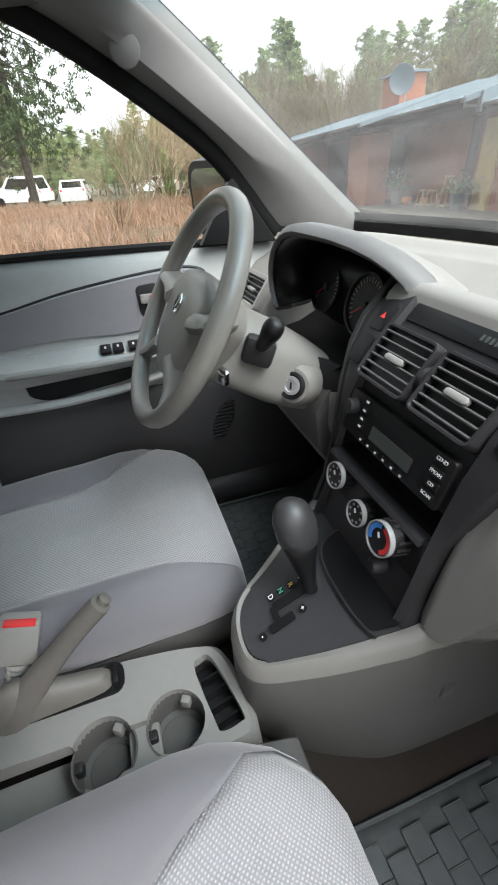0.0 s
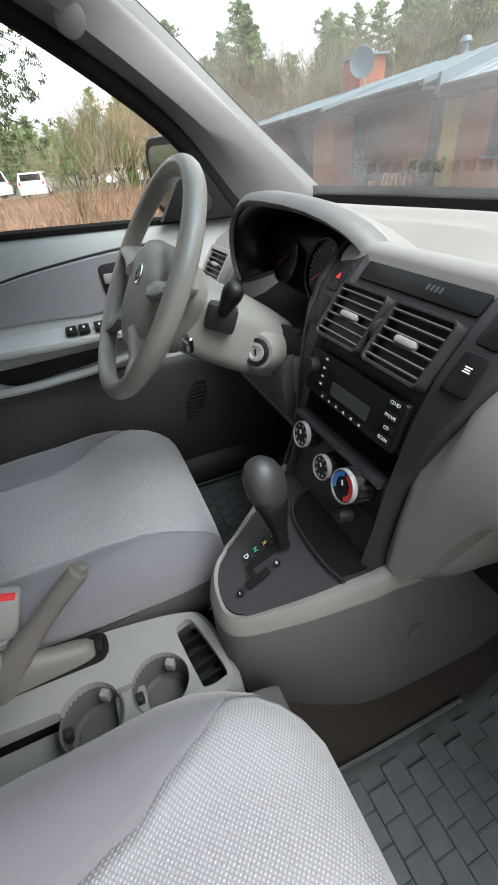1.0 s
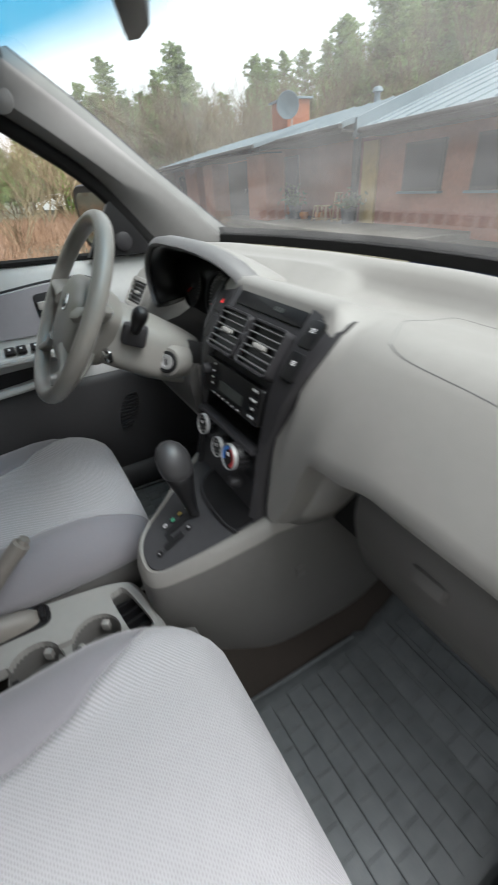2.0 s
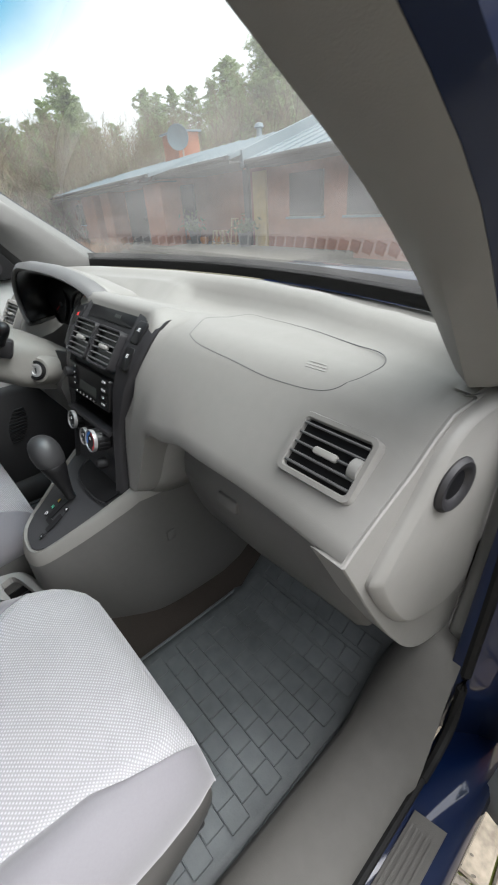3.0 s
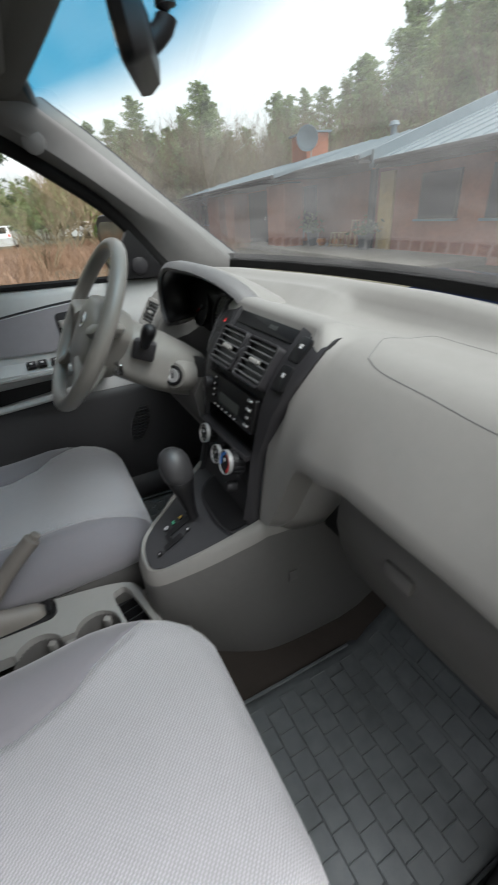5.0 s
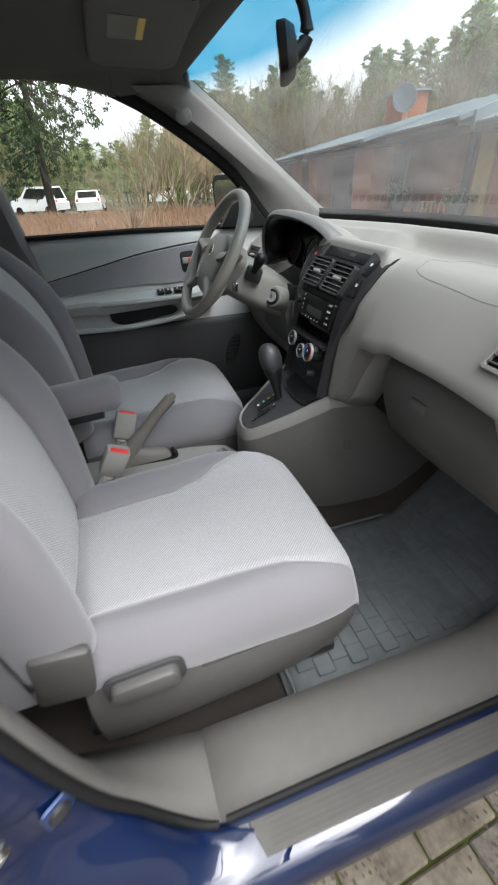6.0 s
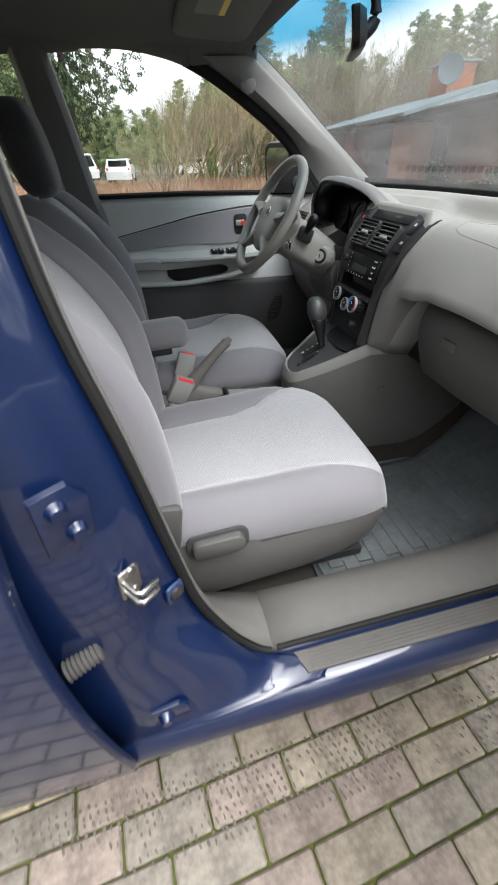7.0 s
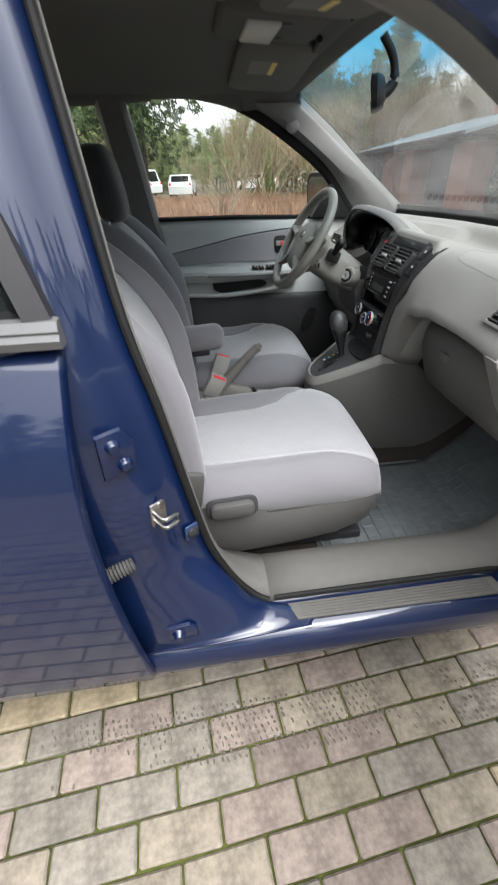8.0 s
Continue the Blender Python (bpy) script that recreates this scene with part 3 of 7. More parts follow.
# Driver's door, seen from inside.
ldoor = thing("driver_door", (-0.75, 0.1, 0.35), "shut driver's door with grey plastic and cloth lining", "car door")
def dpanel(u, v):
    y = lerp(-0.42, 0.74, u)
    z = lerp(0.32, 1.150 - 0.022 * max(0, y), v)
    x = curve1(z, [(0.32, -0.70), (0.60, -0.685), (0.84, -0.69), (0.90, -0.705), (1.0, -0.715), (1.12, -0.735), (1.15, -0.755)])
    return Vector((x, y, z))
bm = bmesh.new()
sheet(bm, 30, 30, dpanel)
solid(part("lining", bm, M_DOOR, ldoor), 0.02, 1)
bm = bmesh.new()
sheet(bm, 20, 16, lambda u, v: dpanel(u, 0.60 * v) + Vector((0.006 + 0.006 * math.sin(math.pi * v), 0, 0)))
solid(part("lower_lining", bm, M_LOWER, ldoor, "dark grey lower door lining"), 0.006, 0)
bm = bmesh.new()
INS = bend([(0, -0.36, 0.985), (0, -0.05, 1.045), (0, 0.115, 1.077), (0, 0.33, 1.100), (0, 0.42, 1.092), (0, 0.425, 1.06), (0, 0.33, 0.985), (0, 0.23, 0.958), (0, 0.05, 0.965), (0, -0.2, 0.952), (0, -0.36, 0.955)], 50)
cen = Vector((0, 0.05, 1.01))
ring0 = [bm.verts.new((-0.722 + 0.0 * p.z, p.y, p.z)) for p in INS]
ring1 = [bm.verts.new((-0.706, lerp(p.y, cen.y, 0.02), lerp(p.z, 1.02, 0.08))) for p in INS]
for i in range(len(INS)):
    k = (i + 1) % len(INS)
    bm.faces.new((ring0[i], ring0[k], ring1[k], ring1[i]))
bm.faces.new(ring1)
part("cloth_insert", bm, M_DOORCLOTH, ldoor, "ribbed dark grey cloth insert")
bm = bmesh.new()
tube(bm, [Vector((-0.716, p.y, p.z)) for p in INS], 0.0035, 6)
part("piping", bm, M_CHAR, ldoor, "dark piping round the cloth")
bm = bmesh.new()
arm = [(-0.42, 0.945, 0.915), (-0.10, 0.945, 0.905), (-0.07, 0.938, 0.90), (0.10, 0.935, 0.905), (0.24, 0.932, 0.91), (0.36, 0.94, 0.92)]
loft(bm, [[Vector((-0.72, y, za + 0.01)), Vector((-0.665, y, za)), Vector((-0.645, y, za - 0.008)), Vector((-0.642, y, za - 0.022)), Vector((-0.66, y, zb - 0.018)), Vector((-0.72, y, zb - 0.03))] for y, za, zb in arm])
part("armrest", bm, M_DOOR, ldoor, "grey door armrest with pale edge")
bm = bmesh.new()
tube(bm, bend([(-0.643, -0.075, 0.918), (-0.641, 0.1, 0.915), (-0.645, 0.24, 0.916), (-0.66, 0.30, 0.922)], 20), 0.006, 8)
part("edge_strip", bm, M_LIGHT, ldoor, "pale grey strip")
bm = bmesh.new()
pk = bend([(0, -0.055, 0.888), (0, 0.08, 0.888), (0, 0.2, 0.878), (0, 0.205, 0.852), (0, 0.10, 0.838), (0, -0.01, 0.83), (0, -0.05, 0.85)], 30)
plate(bm, [(p.y, p.z) for p in pk], basis((-0.694, 0, 0), (0, 1, 0), (0, 0, 1)), 0.012, 0.003)
part("pocket", bm, M_BLACK, ldoor, "dark pull pocket")
bm = bmesh.new()
tube(bm, bend([(-0.672, -0.40, 0.84), (-0.670, -0.05, 0.822), (-0.668, 0.1, 0.826), (-0.668, 0.22, 0.838), (-0.68, 0.36, 0.87)], 24), 0.011, 8)
part("lower_ridge", bm, M_DOOR, ldoor)
bm = bmesh.new()
plate(bm, rrect(0.058, 0.075, 0.014), basis((-0.709, 0.285, 1.035), (0, 1, 0.06), (0, -0.1, 1)), 0.006, 0.002)
cup = part("handle_cup", bm, M_CHAR, ldoor, "dark recessed door handle cup")
bm = bmesh.new()
box(bm, (-0.700, 0.281, 1.04), (0.012, 0.038, 0.022), (0, 0, 0), 0.004)
part("door_handle", bm, M_GREY, cup)
bm = bmesh.new()
box(bm, (-0.6955, 0.292, 1.040), (0.012, 0.014, 0.018), (0, 0, 0), 0.003)
part("lock_button", bm, M_RED, cup, "red lock tab")
for k, y in enumerate((0.155, 0.185, 0.222, 0.25)):
    bm = bmesh.new()
    box(bm, (-0.668, y, 0.942), (0.036, 0.026, 0.010), (0, 12, 0), 0.003)
    sw = part("window_switch", bm, M_BLACK, ldoor)
    bm = bmesh.new()
    box(bm, (-0.660, y, 0.9495), (0.008, 0.005, 0.003), (0, 12, 0), 0.0008)
    part("symbol", bm, M_WHITE, sw)
bm = bmesh.new()
loft(bm, [[Vector((-0.744, y, z0)), Vector((-0.742, y, z0 + 0.010)), Vector((-0.75, y, z0 + 0.016)), Vector((-0.768, y, z0 + 0.014)), Vector((-0.77, y, z0 - 0.01))] for y, z0 in ((-0.30, 1.147), (0.1, 1.145), (0.45, 1.135), (0.62, 1.13))])
part("window_seal", bm, M_RUBBER, ldoor, "black waist seal")
for k in range(11):
    bm = bmesh.new()
    z = 0.612 + 0.0115 * k
    box(bm, (curve1(z, [(0.32, -0.70), (0.60, -0.685), (0.84, -0.69)]) + 0.016, 0.435 + 0.004 * (k - 5), z), (0.008, 0.062 - 0.0012 * (k - 5) ** 2, 0.005), (0, 0, 0), 0.0015, 1)
    part("speaker_rib", bm, M_CHAR, ldoor)
bm = bmesh.new()
loft(bm, [[Vector((-0.70, 0.62, 0.35)), Vector((-0.745, 0.62, 0.35)), Vector((-0.745, 0.74, 0.35)), Vector((-0.70, 0.74, 0.35))], [Vector((-0.69, 0.55, 0.75)), Vector((-0.745, 0.55, 0.75)), Vector((-0.745, 0.74, 0.75)), Vector((-0.69, 0.74, 0.75))]])
part("speaker_panel", bm, M_DOOR, ldoor)
bm = bmesh.new()
sheet(bm, 10, 10, lambda u, v: Vector((lerp(-0.76, -0.69, v), lerp(-0.30 - 0.04 * v, 0.60 - 0.50 * v, u), lerp(1.14, 1.56, v))))
g = part("window_pane", bm, M_GLASS, ldoor)
g.visible_shadow = False
bm = bmesh.new()
loft(bm, [[Vector((x, y, z)) for x, y, z in lp] for lp in (
    [(-0.79, -1.35, 0.32), (-0.895, -1.35, 0.36), (-0.935, -1.35, 0.75), (-0.885, -1.35, 1.14), (-0.78, -1.35, 1.13)],
    [(-0.79, 0.0, 0.32), (-0.895, 0.0, 0.36), (-0.935, 0.0, 0.75), (-0.885, 0.0, 1.14), (-0.78, 0.0, 1.13)],
    [(-0.79, 0.95, 0.32), (-0.895, 0.95, 0.36), (-0.925, 0.95, 0.75), (-0.87, 0.95, 1.10), (-0.78, 0.95, 1.10)])])
part("side_panel", bm, M_PAINT, car, "blue painted far side of the body")
# Mirror sail: black triangle with tweeter.
bm = bmesh.new()
plate(bm, [(0.43, 1.143), (0.63, 1.135), (0.52, 1.285)], basis((-0.727, 0, 0), (0, 1, 0), (0, 0, 1)), 0.02, 0.006)
sail = part("mirror_sail", bm, M_BLACK, ldoor, "black mirror triangle")
bm = bmesh.new()
lathe(bm, [(0.026, 0.0), (0.025, 0.006), (0.02, 0.009), (0.0001, 0.010)], basis((-0.708, 0.535, 1.175), (0, 1, 0), (0, 0, 1)), 24)
part("tweeter", bm, M_CHAR, sail)

# Left centre pillar and rear quarter, closing the cabin behind.
bm = bmesh.new()
loft(bm, [[Vector((x0, y0, z)), Vector((x0 + 0.03, y0 - 0.02, z)), Vector((x0 + 0.03, y1 + 0.02, z)), Vector((x0, y1, z)), Vector((x0 - 0.06, y1, z)), Vector((x0 - 0.06, y0, z))] for x0, y0, y1, z in ((-0.72, -0.14, -0.36, 0.42), (-0.73, -0.21, -0.38, 0.93), (-0.735, -0.275, -0.40, 1.14), (-0.70, -0.315, -0.44, 1.40), (-0.655, -0.345, -0.46, 1.575))])
part("centre_pillar", bm, M_HOOD, car, "dark grey centre pillar trim")
bm = bmesh.new()
box(bm, (-0.73, -0.85, 0.75), (0.04, 0.98, 0.78))
part("rear_lining", bm, M_DOOR, car)
# Unseen back wall, added to keep light out behind the seats.
bm = bmesh.new()
box(bm, (0.0, -1.55, 0.78), (1.5, 0.04, 0.84))
part("unseen_back_wall", bm, M_DOOR, car)
for x, y in ((-0.70, -1.35),):
    bm = bmesh.new()
    loft(bm, [[Vector((x - 0.05, y - 0.15, z)), Vector((x + 0.03, y - 0.15, z)), Vector((x + 0.03, y + 0.1, z)), Vector((x - 0.05, y + 0.1, z))] for z in (1.1, 1.56)])
    part("rear_pillar", bm, M_DOOR, car)
# Bonnet and scuttle ahead of the screen.
bm = bmesh.new()
sheet(bm, 20, 14, lambda u, v: Vector((lerp(-0.78, 0.78, u), wind_y(lerp(-0.78, 0.78, u)) + 0.05 + v * 0.95, 1.0 - 0.12 * v ** 2 - 0.10 * abs(2 * u - 1) ** 4)))
solid(part("bonnet", bm, M_PAINT, car, "blue bonnet"), 0.01)
for side in (-1, 1):
    bm = bmesh.new()
    loft(bm, [[Vector((side * 0.78, y, 1.02 - 0.08 * max(0, y - 0.9))), Vector((side * 0.86, y, 0.99 - 0.08 * max(0, y - 0.9))), Vector((side * 0.90, y, 0.75)), Vector((side * 0.885, y, 0.34)), Vector((side * 0.78, y, 0.34))] for y in (0.86, 1.2, 1.9)])
    part("fender", bm, M_PAINT, car)
for y in (1.45, -1.25):
    for side in (-1, 1):
        bm = bmesh.new()
        lathe(bm, [(0.19, -0.1), (0.32, -0.11), (0.34, -0.09), (0.34, 0.09), (0.32, 0.11), (0.19, 0.1)], pose(side * 0.77, y, 0.34, 0, 90, 0), 32)
        wh = part("wheel", bm, M_RUBBER, car)
        bm = bmesh.new()
        lathe(bm, [(0.0001, 0.06), (0.1, 0.07), (0.19, 0.09), (0.19, -0.09), (0.0001, -0.09)], pose(side * 0.77, y, 0.34, 0, 90, 0), 24)
        part("rim", bm, M_SILVER, wh)
bm = bmesh.new()
box(bm, (0, -1.85, 0.7), (1.7, 0.5, 0.75), bevel=0.08)
part("tail", bm, M_PAINT, car)
bm = bmesh.new()
box(bm, (0, 1.98, 0.68), (1.7, 0.2, 0.66), bevel=0.06)
part("front", bm, M_PAINT, car)
bm = bmesh.new()
box(bm, (0.0, 1.16, 1.002), (0.05, 0.03, 0.02), bevel=0.005)
part("washer_nozzle", bm, M_RUBBER, car)
bm = bmesh.new()
tube(bm, bend([(0.15, wind_y(0) + 0.06, 1.15), (0.45, wind_y(0.45) + 0.05, 1.158), (0.68, wind_y(0.68) + 0.03, 1.152)], 12), 0.007, 6)
part("wiper", bm, M_RUBBER, car, "black wiper arm")

# Outer mirror on the driver's side.
om = thing("side_mirror", (-0.93, 0.52, 1.17), "black side mirror on the driver's door", "car mirror")
MB = basis((-0.90, 0.515, 1.225), (0.95, 0.30, 0), (0, -0.06, 1))
bm = bmesh.new()
loft(bm, [[MB @ Vector((x * k, y * k, d)) for x, y in rrect(0.21, 0.185, 0.045)] for d, k in ((0.004, 0.97), (0.0, 1.0), (-0.03, 1.02), (-0.06, 0.9), (-0.085, 0.6))])
part("housing", bm, M_CHAR, om, "black mirror housing")
bm = bmesh.new()
plate(bm, rrect(0.172, 0.146, 0.036), MB @ Matrix.Translation((0, 0, 0.0045)), 0.002)
part("mirror_glass", bm, M_DIMMIRROR, om, "silvered mirror glass darkened to give a dark reflection")
bm = bmesh.new()
tube(bm, [(-0.72, 0.56, 1.165), (-0.80, 0.55, 1.175), (-0.86, 0.54, 1.195)], [0.035, 0.03, 0.03], 10)
part("foot", bm, M_BLACK, om)

# ---- the open passenger door, swung forward on its hinges ----
odoor = thing("passenger_door", (0.90, 0.80, 0.35), "open blue passenger door with grey lining", "car door")
OD = pose(0.89, 0.80, 0, 0, 0, 72)
def odoor_skin(u, v, off=0.0):
    z = lerp(0.36, 1.15, v)
    return OD @ Vector((door_x(z) - 0.90 + off, lerp(-0.02, -1.02, u), z))
bm = bmesh.new()
sheet(bm, 10, 16, odoor_skin)
solid(part("skin", bm, M_PAINT, odoor, "glossy blue outer skin"), 0.012, -1)
bm = bmesh.new()
sheet(bm, 10, 16, lambda u, v: odoor_skin(u, v, -0.10 - 0.02 * math.sin(3.1 * v)))
solid(part("lining", bm, M_DOOR, odoor, "grey plastic lining"), 0.02, -1)
bm = bmesh.new()
loft(bm, [[OD @ Vector(p) for p in ((-0.09, -0.02, z), (0.01, -0.02, z), (0.01, -0.06, z), (-0.09, -0.06, z))] for z in (0.37, 0.7, 1.13)])
part("hinge_edge", bm, M_PAINT, odoor)
bm = bmesh.new()
tube(bm, bend([OD @ Vector(p) for p in ((-0.03, -0.16, 1.15), (-0.09, -0.42, 1.38), (-0.17, -0.72, 1.55), (-0.20, -0.95, 1.57), (-0.14, -1.05, 1.38), (-0.04, -1.02, 1.15))], 30), 0.022, 8)
part("window_frame", bm, M_PAINT, odoor)
bm = bmesh.new()
tube(bm, [(0.80, 0.715, 0.80), (0.90, 0.70, 0.80)], 0.008, 8)
part("check_strap", bm, M_STEEL, odoor, "steel door check strap")

# ---- dashboard ----
dash = thing("dashboard", (0, 0.7, 0.75), "grey plastic dashboard with pale top and passenger airbag cover", "dashboard")
LEDGE = [(-0.7, 0.70), (-0.45, 0.76), (-0.073, 0.814), (0.143, 0.826), (0.323, 0.807), (0.506, 0.761), (0.604, 0.725), (0.72, 0.70)]
DROP = [(-0.3, 0.006), (-0.10, 0.006), (-0.05, 0.012), (0.02, 0.040), (0.12, 0.046), (0.25, 0.038), (0.45, 0.026), (0.62, 0.016), (0.72, 0.012)]
def top_profile(x):
    """From the glass: a gutter for the defroster, a rounded shelf, then the step down to the lower tier."""
    yw, yl, d = wind_y(x), curve1(x, LEDGE), curve1(x, DROP)
    e = 0.012 * abs(x / 0.7) ** 3
    return [(yw + 0.02, 1.135), (yw - 0.004, 1.136), (yw - 0.062, 1.130), (yw - 0.076, 1.150), (yl + 0.030, 1.166 - e), (yl + 0.010, 1.164 - e),
            (yl - 0.004, 1.159 - e - 0.10 * d), (yl - 0.015, 1.158 - e - 0.45 * d), (yl - 0.028, 1.158 - e - 0.82 * d), (yl - 0.044, 1.158 - e - d)]
def right_profile(x):
    t = max(0.0, (x - 0.17) / 0.53)
    lo = curve1(t, [(0, 0.950), (0.2, 0.972), (0.36, 0.991), (0.6, 0.999), (0.8, 0.999), (1, 0.995)])
    ye = curve1(t, [(0, 0.490), (0.3, 0.487), (0.6, 0.476), (1, 0.462)])
    ya = min(0.72, curve1(x, LEDGE) - 0.066)
    full = top_profile(x) + [(ya, lerp(1.124, 1.138, max(0.0, t - 0.4))), (0.645, 1.128), (0.604, 1.122), (0.579, 1.102), (0.552, 1.074), (lerp(0.552, ye + 0.002, 0.45) - 0.003, lerp(1.074, lo + 0.004, 0.45)), (lerp(0.552, ye + 0.002, 0.8) - 0.002, lerp(1.074, lo + 0.004, 0.8)), (ye + 0.002, lo + 0.003), (ye + 0.004, lo - 0.006), (0.53, lo - 0.010), (0.60, lo - 0.014)]
    # Beside the stack the face runs on down to the console.
    near = [(0.524, 1.030), (0.500, 0.955), (0.486, 0.880), (0.474, 0.800), (0.500, 0.785), (0.60, 0.780)]
    return full[:15] + blend(full[15:], near, (0.240 - x) / 0.080)
def left_profile(x):
    w = curve1(x, [(-0.53, 0.0), (-0.50, 1.0), (-0.20, 1.0), (-0.165, 0.0)])
    deep = [(0.70, 1.122), (0.69, 1.112), (0.68, 1.10), (0.672, 1.06), (0.66, 1.02), (0.60, 0.992), (0.525, 0.978), (0.503, 0.95), (0.505, 0.88), (0.54, 0.78), (0.60, 0.70)]
    flat = left_face(x)
    return top_profile(x) + [(lerp(a, c, w), lerp(b, d, w)) for (a, b), (c, d) in zip(flat, deep)]
def left_face(x):
    return [(0.70, 1.122), (0.66, 1.118), (0.615, 1.108), (0.575, 1.088), (0.55, 1.063), (0.52, 1.02), (0.505, 0.98), (0.50, 0.93), (0.51, 0.86), (0.54, 0.78), (0.60, 0.70)]
def mid_profile(x):
    return top_profile(x) + [(0.73, 1.118), (0.67, 1.134), (0.63, 1.150), (0.600, 1.1525), (0.589, 1.143), (0.583, 1.10), (0.55, 1.04), (0.53, 0.98), (0.53, 0.93), (0.55, 0.86), (0.60, 0.76)]
def blend(a, b, t):
    t = min(1.0, max(0.0, t))
    t = t * t * (3 - 2 * t)
    return [(lerp(p[0], q[0], t), lerp(p[1], q[1], t)) for p, q in zip(a, b)]
def dash_profile(x):
    if x >= 0.30:
        return right_profile(x)
    if x >= 0.10:
        a, c = mid_profile(x), right_profile(x)
        return blend(a, c, (x - 0.17) / 0.12)[:12] + blend(a, c, (x - 0.150) / 0.050)[12:15] + blend(a, c, (x - 0.135) / 0.03)[15:16] + blend(a, c, (x - 0.118) / 0.015)[16:]
    if x >= -0.15:
        return mid_profile(x)
    if x <= -0.24:
        return left_profile(x)
    return blend(mid_profile(x), left_profile(x), (-0.15 - x) / 0.09)
bm = bmesh.new()
xs = [-0.74 + 1.425 * k / 190 for k in range(191)]
def pad_x(x, y, z):
    return x + max(0.0, (x - 0.4) / 0.29) * (0.004 + 0.13 * (y - 0.46) + 0.02 * max(0, z - 0.9))
loft(bm, [[Vector((pad_x(x, y, z), y, z)) for y, z in dash_profile(x) + [(0.74, 0.80), (0.93, 0.95)]] for x in xs])
pad = part("pad", bm, M_DASH, dash, "grained grey dashboard pad", smooth=60)

# Airbag cover outline: a fine groove line round the panel.
def on_top(x, y):
    pr = dash_profile(x)
    for (y0, z0), (y1, z1) in zip(pr, pr[1:]):
        if y1 <= y <= y0:
            return z0 + (z1 - z0) * (y0 - y) / (y0 - y1)
    return pr[-1][1]
BAG = bend([(0.252, 0.604, 0), (0.215, 0.677, 0), (0.222, 0.752, 0), (0.25, 0.766, 0), (0.379, 0.742, 0), (0.529, 0.705, 0), (0.588, 0.680, 0), (0.597, 0.64, 0), (0.572, 0.592, 0), (0.48, 0.582, 0), (0.38, 0.588, 0), (0.29, 0.594, 0), (0.252, 0.604, 0)], 160)
bm = bmesh.new()
tube(bm, [Vector((p.x, p.y, on_top(p.x, p.y) - 0.0002)) for p in BAG], 0.0008, 6)
part("airbag_seam", bm, M_HOOD, dash, "seam of the airbag cover")
for k in range(3):
    bm = bmesh.new()
    box(bm, (0.523 + 0.003 * k, 0.625 - 0.007 * k, on_top(0.523, 0.625 - 0.007 * k) + 0.0004), (0.034 - 0.008 * (k == 0), 0.0032, 0.0004))
    part("embossed_mark", bm, M_DASH, dash, "embossed line of lettering")
# Defroster slots along the rear edge.
for k in range(34):
    x = -0.53 + 1.06 * k / 33
    bm = bmesh.new()
    box(bm, (x, wind_y(x) - 0.050, 1.1325), (0.023, 0.018, 0.003), (-6, 0, 0))
    part("defroster_slot", bm, M_BLACK, dash)

M_SLAT = shader("slat_grey", (0.062, 0.062, 0.062), 0.4, vary=0.05, bump=0.05)
def vent(name, m, w, h, slats, parent, frame_mat, tabs=1, rim=0.012):
    """A louvred air outlet in the plane of m: frame, dark throat, slats, thumb tab."""
    b = bmesh.new()
    outer, inner = rrect(w, h, 0.010), rrect(w - 2 * rim, h - 2 * rim, 0.005)
    loft(b, [[m @ Vector((x, y, -0.012)) for x, y in outer], [m @ Vector((x, y, 0.007)) for x, y in outer], [m @ Vector((x * 0.975, y * 0.97, 0.0115)) for x, y in outer], [m @ Vector((x * 1.03, y * 1.05, 0.0115)) for x, y in inner], [m @ Vector((x, y, 0.009)) for x, y in inner], [m @ Vector((x, y, 0.0)) for x, y in inner]], cap=False)
    v = part(name, b, frame_mat, parent)
    b = bmesh.new()
    plate(b, inner, m @ Matrix.Translation((0, 0, 0.0)), 0.0012)
    part("throat", b, M_BLACK, v)
    hh = h - 2 * rim
    for k in range(slats):
        b = bmesh.new()
        y = -hh / 2 + hh * (k + 0.5) / slats
        loft(b, [[m @ Vector((x, y + dy, dz)) for dy, dz in ((-0.0016, 0.0095), (0.0, 0.0105), (0.0016, 0.0095), (0.0022, 0.002), (0.0002, 0.002))] for x in (-(w / 2 - rim), w / 2 - rim)])
        part("slat", b, M_SLAT, v)
    for k in range(tabs):
        b = bmesh.new()
        plate(b, rrect(0.034, 0.009, 0.004), m @ Matrix.Translation((0, 0, 0.005)), 0.008, 0.002)
        part("thumb_tab", b, M_GREY, v)
    return v

pv = basis((0.612, 0.5315, 1.054), (1, -0.03, -0.0), (0, 0.70, 0.71))
v = vent("air_vent", pv @ Matrix.Translation((0.004, 0.006, 0.0050)) @ Matrix.Diagonal((1, 1, 0.8, 1)), 0.110, 0.080, 5, dash, M_DASH, rim=0.0085)
bm = bmesh.new()
lathe(bm, [(0.0001, -0.006), (0.012, -0.006), (0.013, 0), (0.012, 0.006), (0.0001, 0.006)], pv @ Matrix.Translation((0.046, 0.006, 0.008)) @ pose(0, 0, 0, 0, 90, 0), 20)
part("thumbwheel", bm, M_LIGHT, v, "pale ribbed thumbwheel")
lv = basis((-0.615, 0.529, 1.046), (1, 0.03, 0), (0, 0.55, 0.83))
vent("air_vent", lv, 0.125, 0.085, 5, dash, M_GREY)

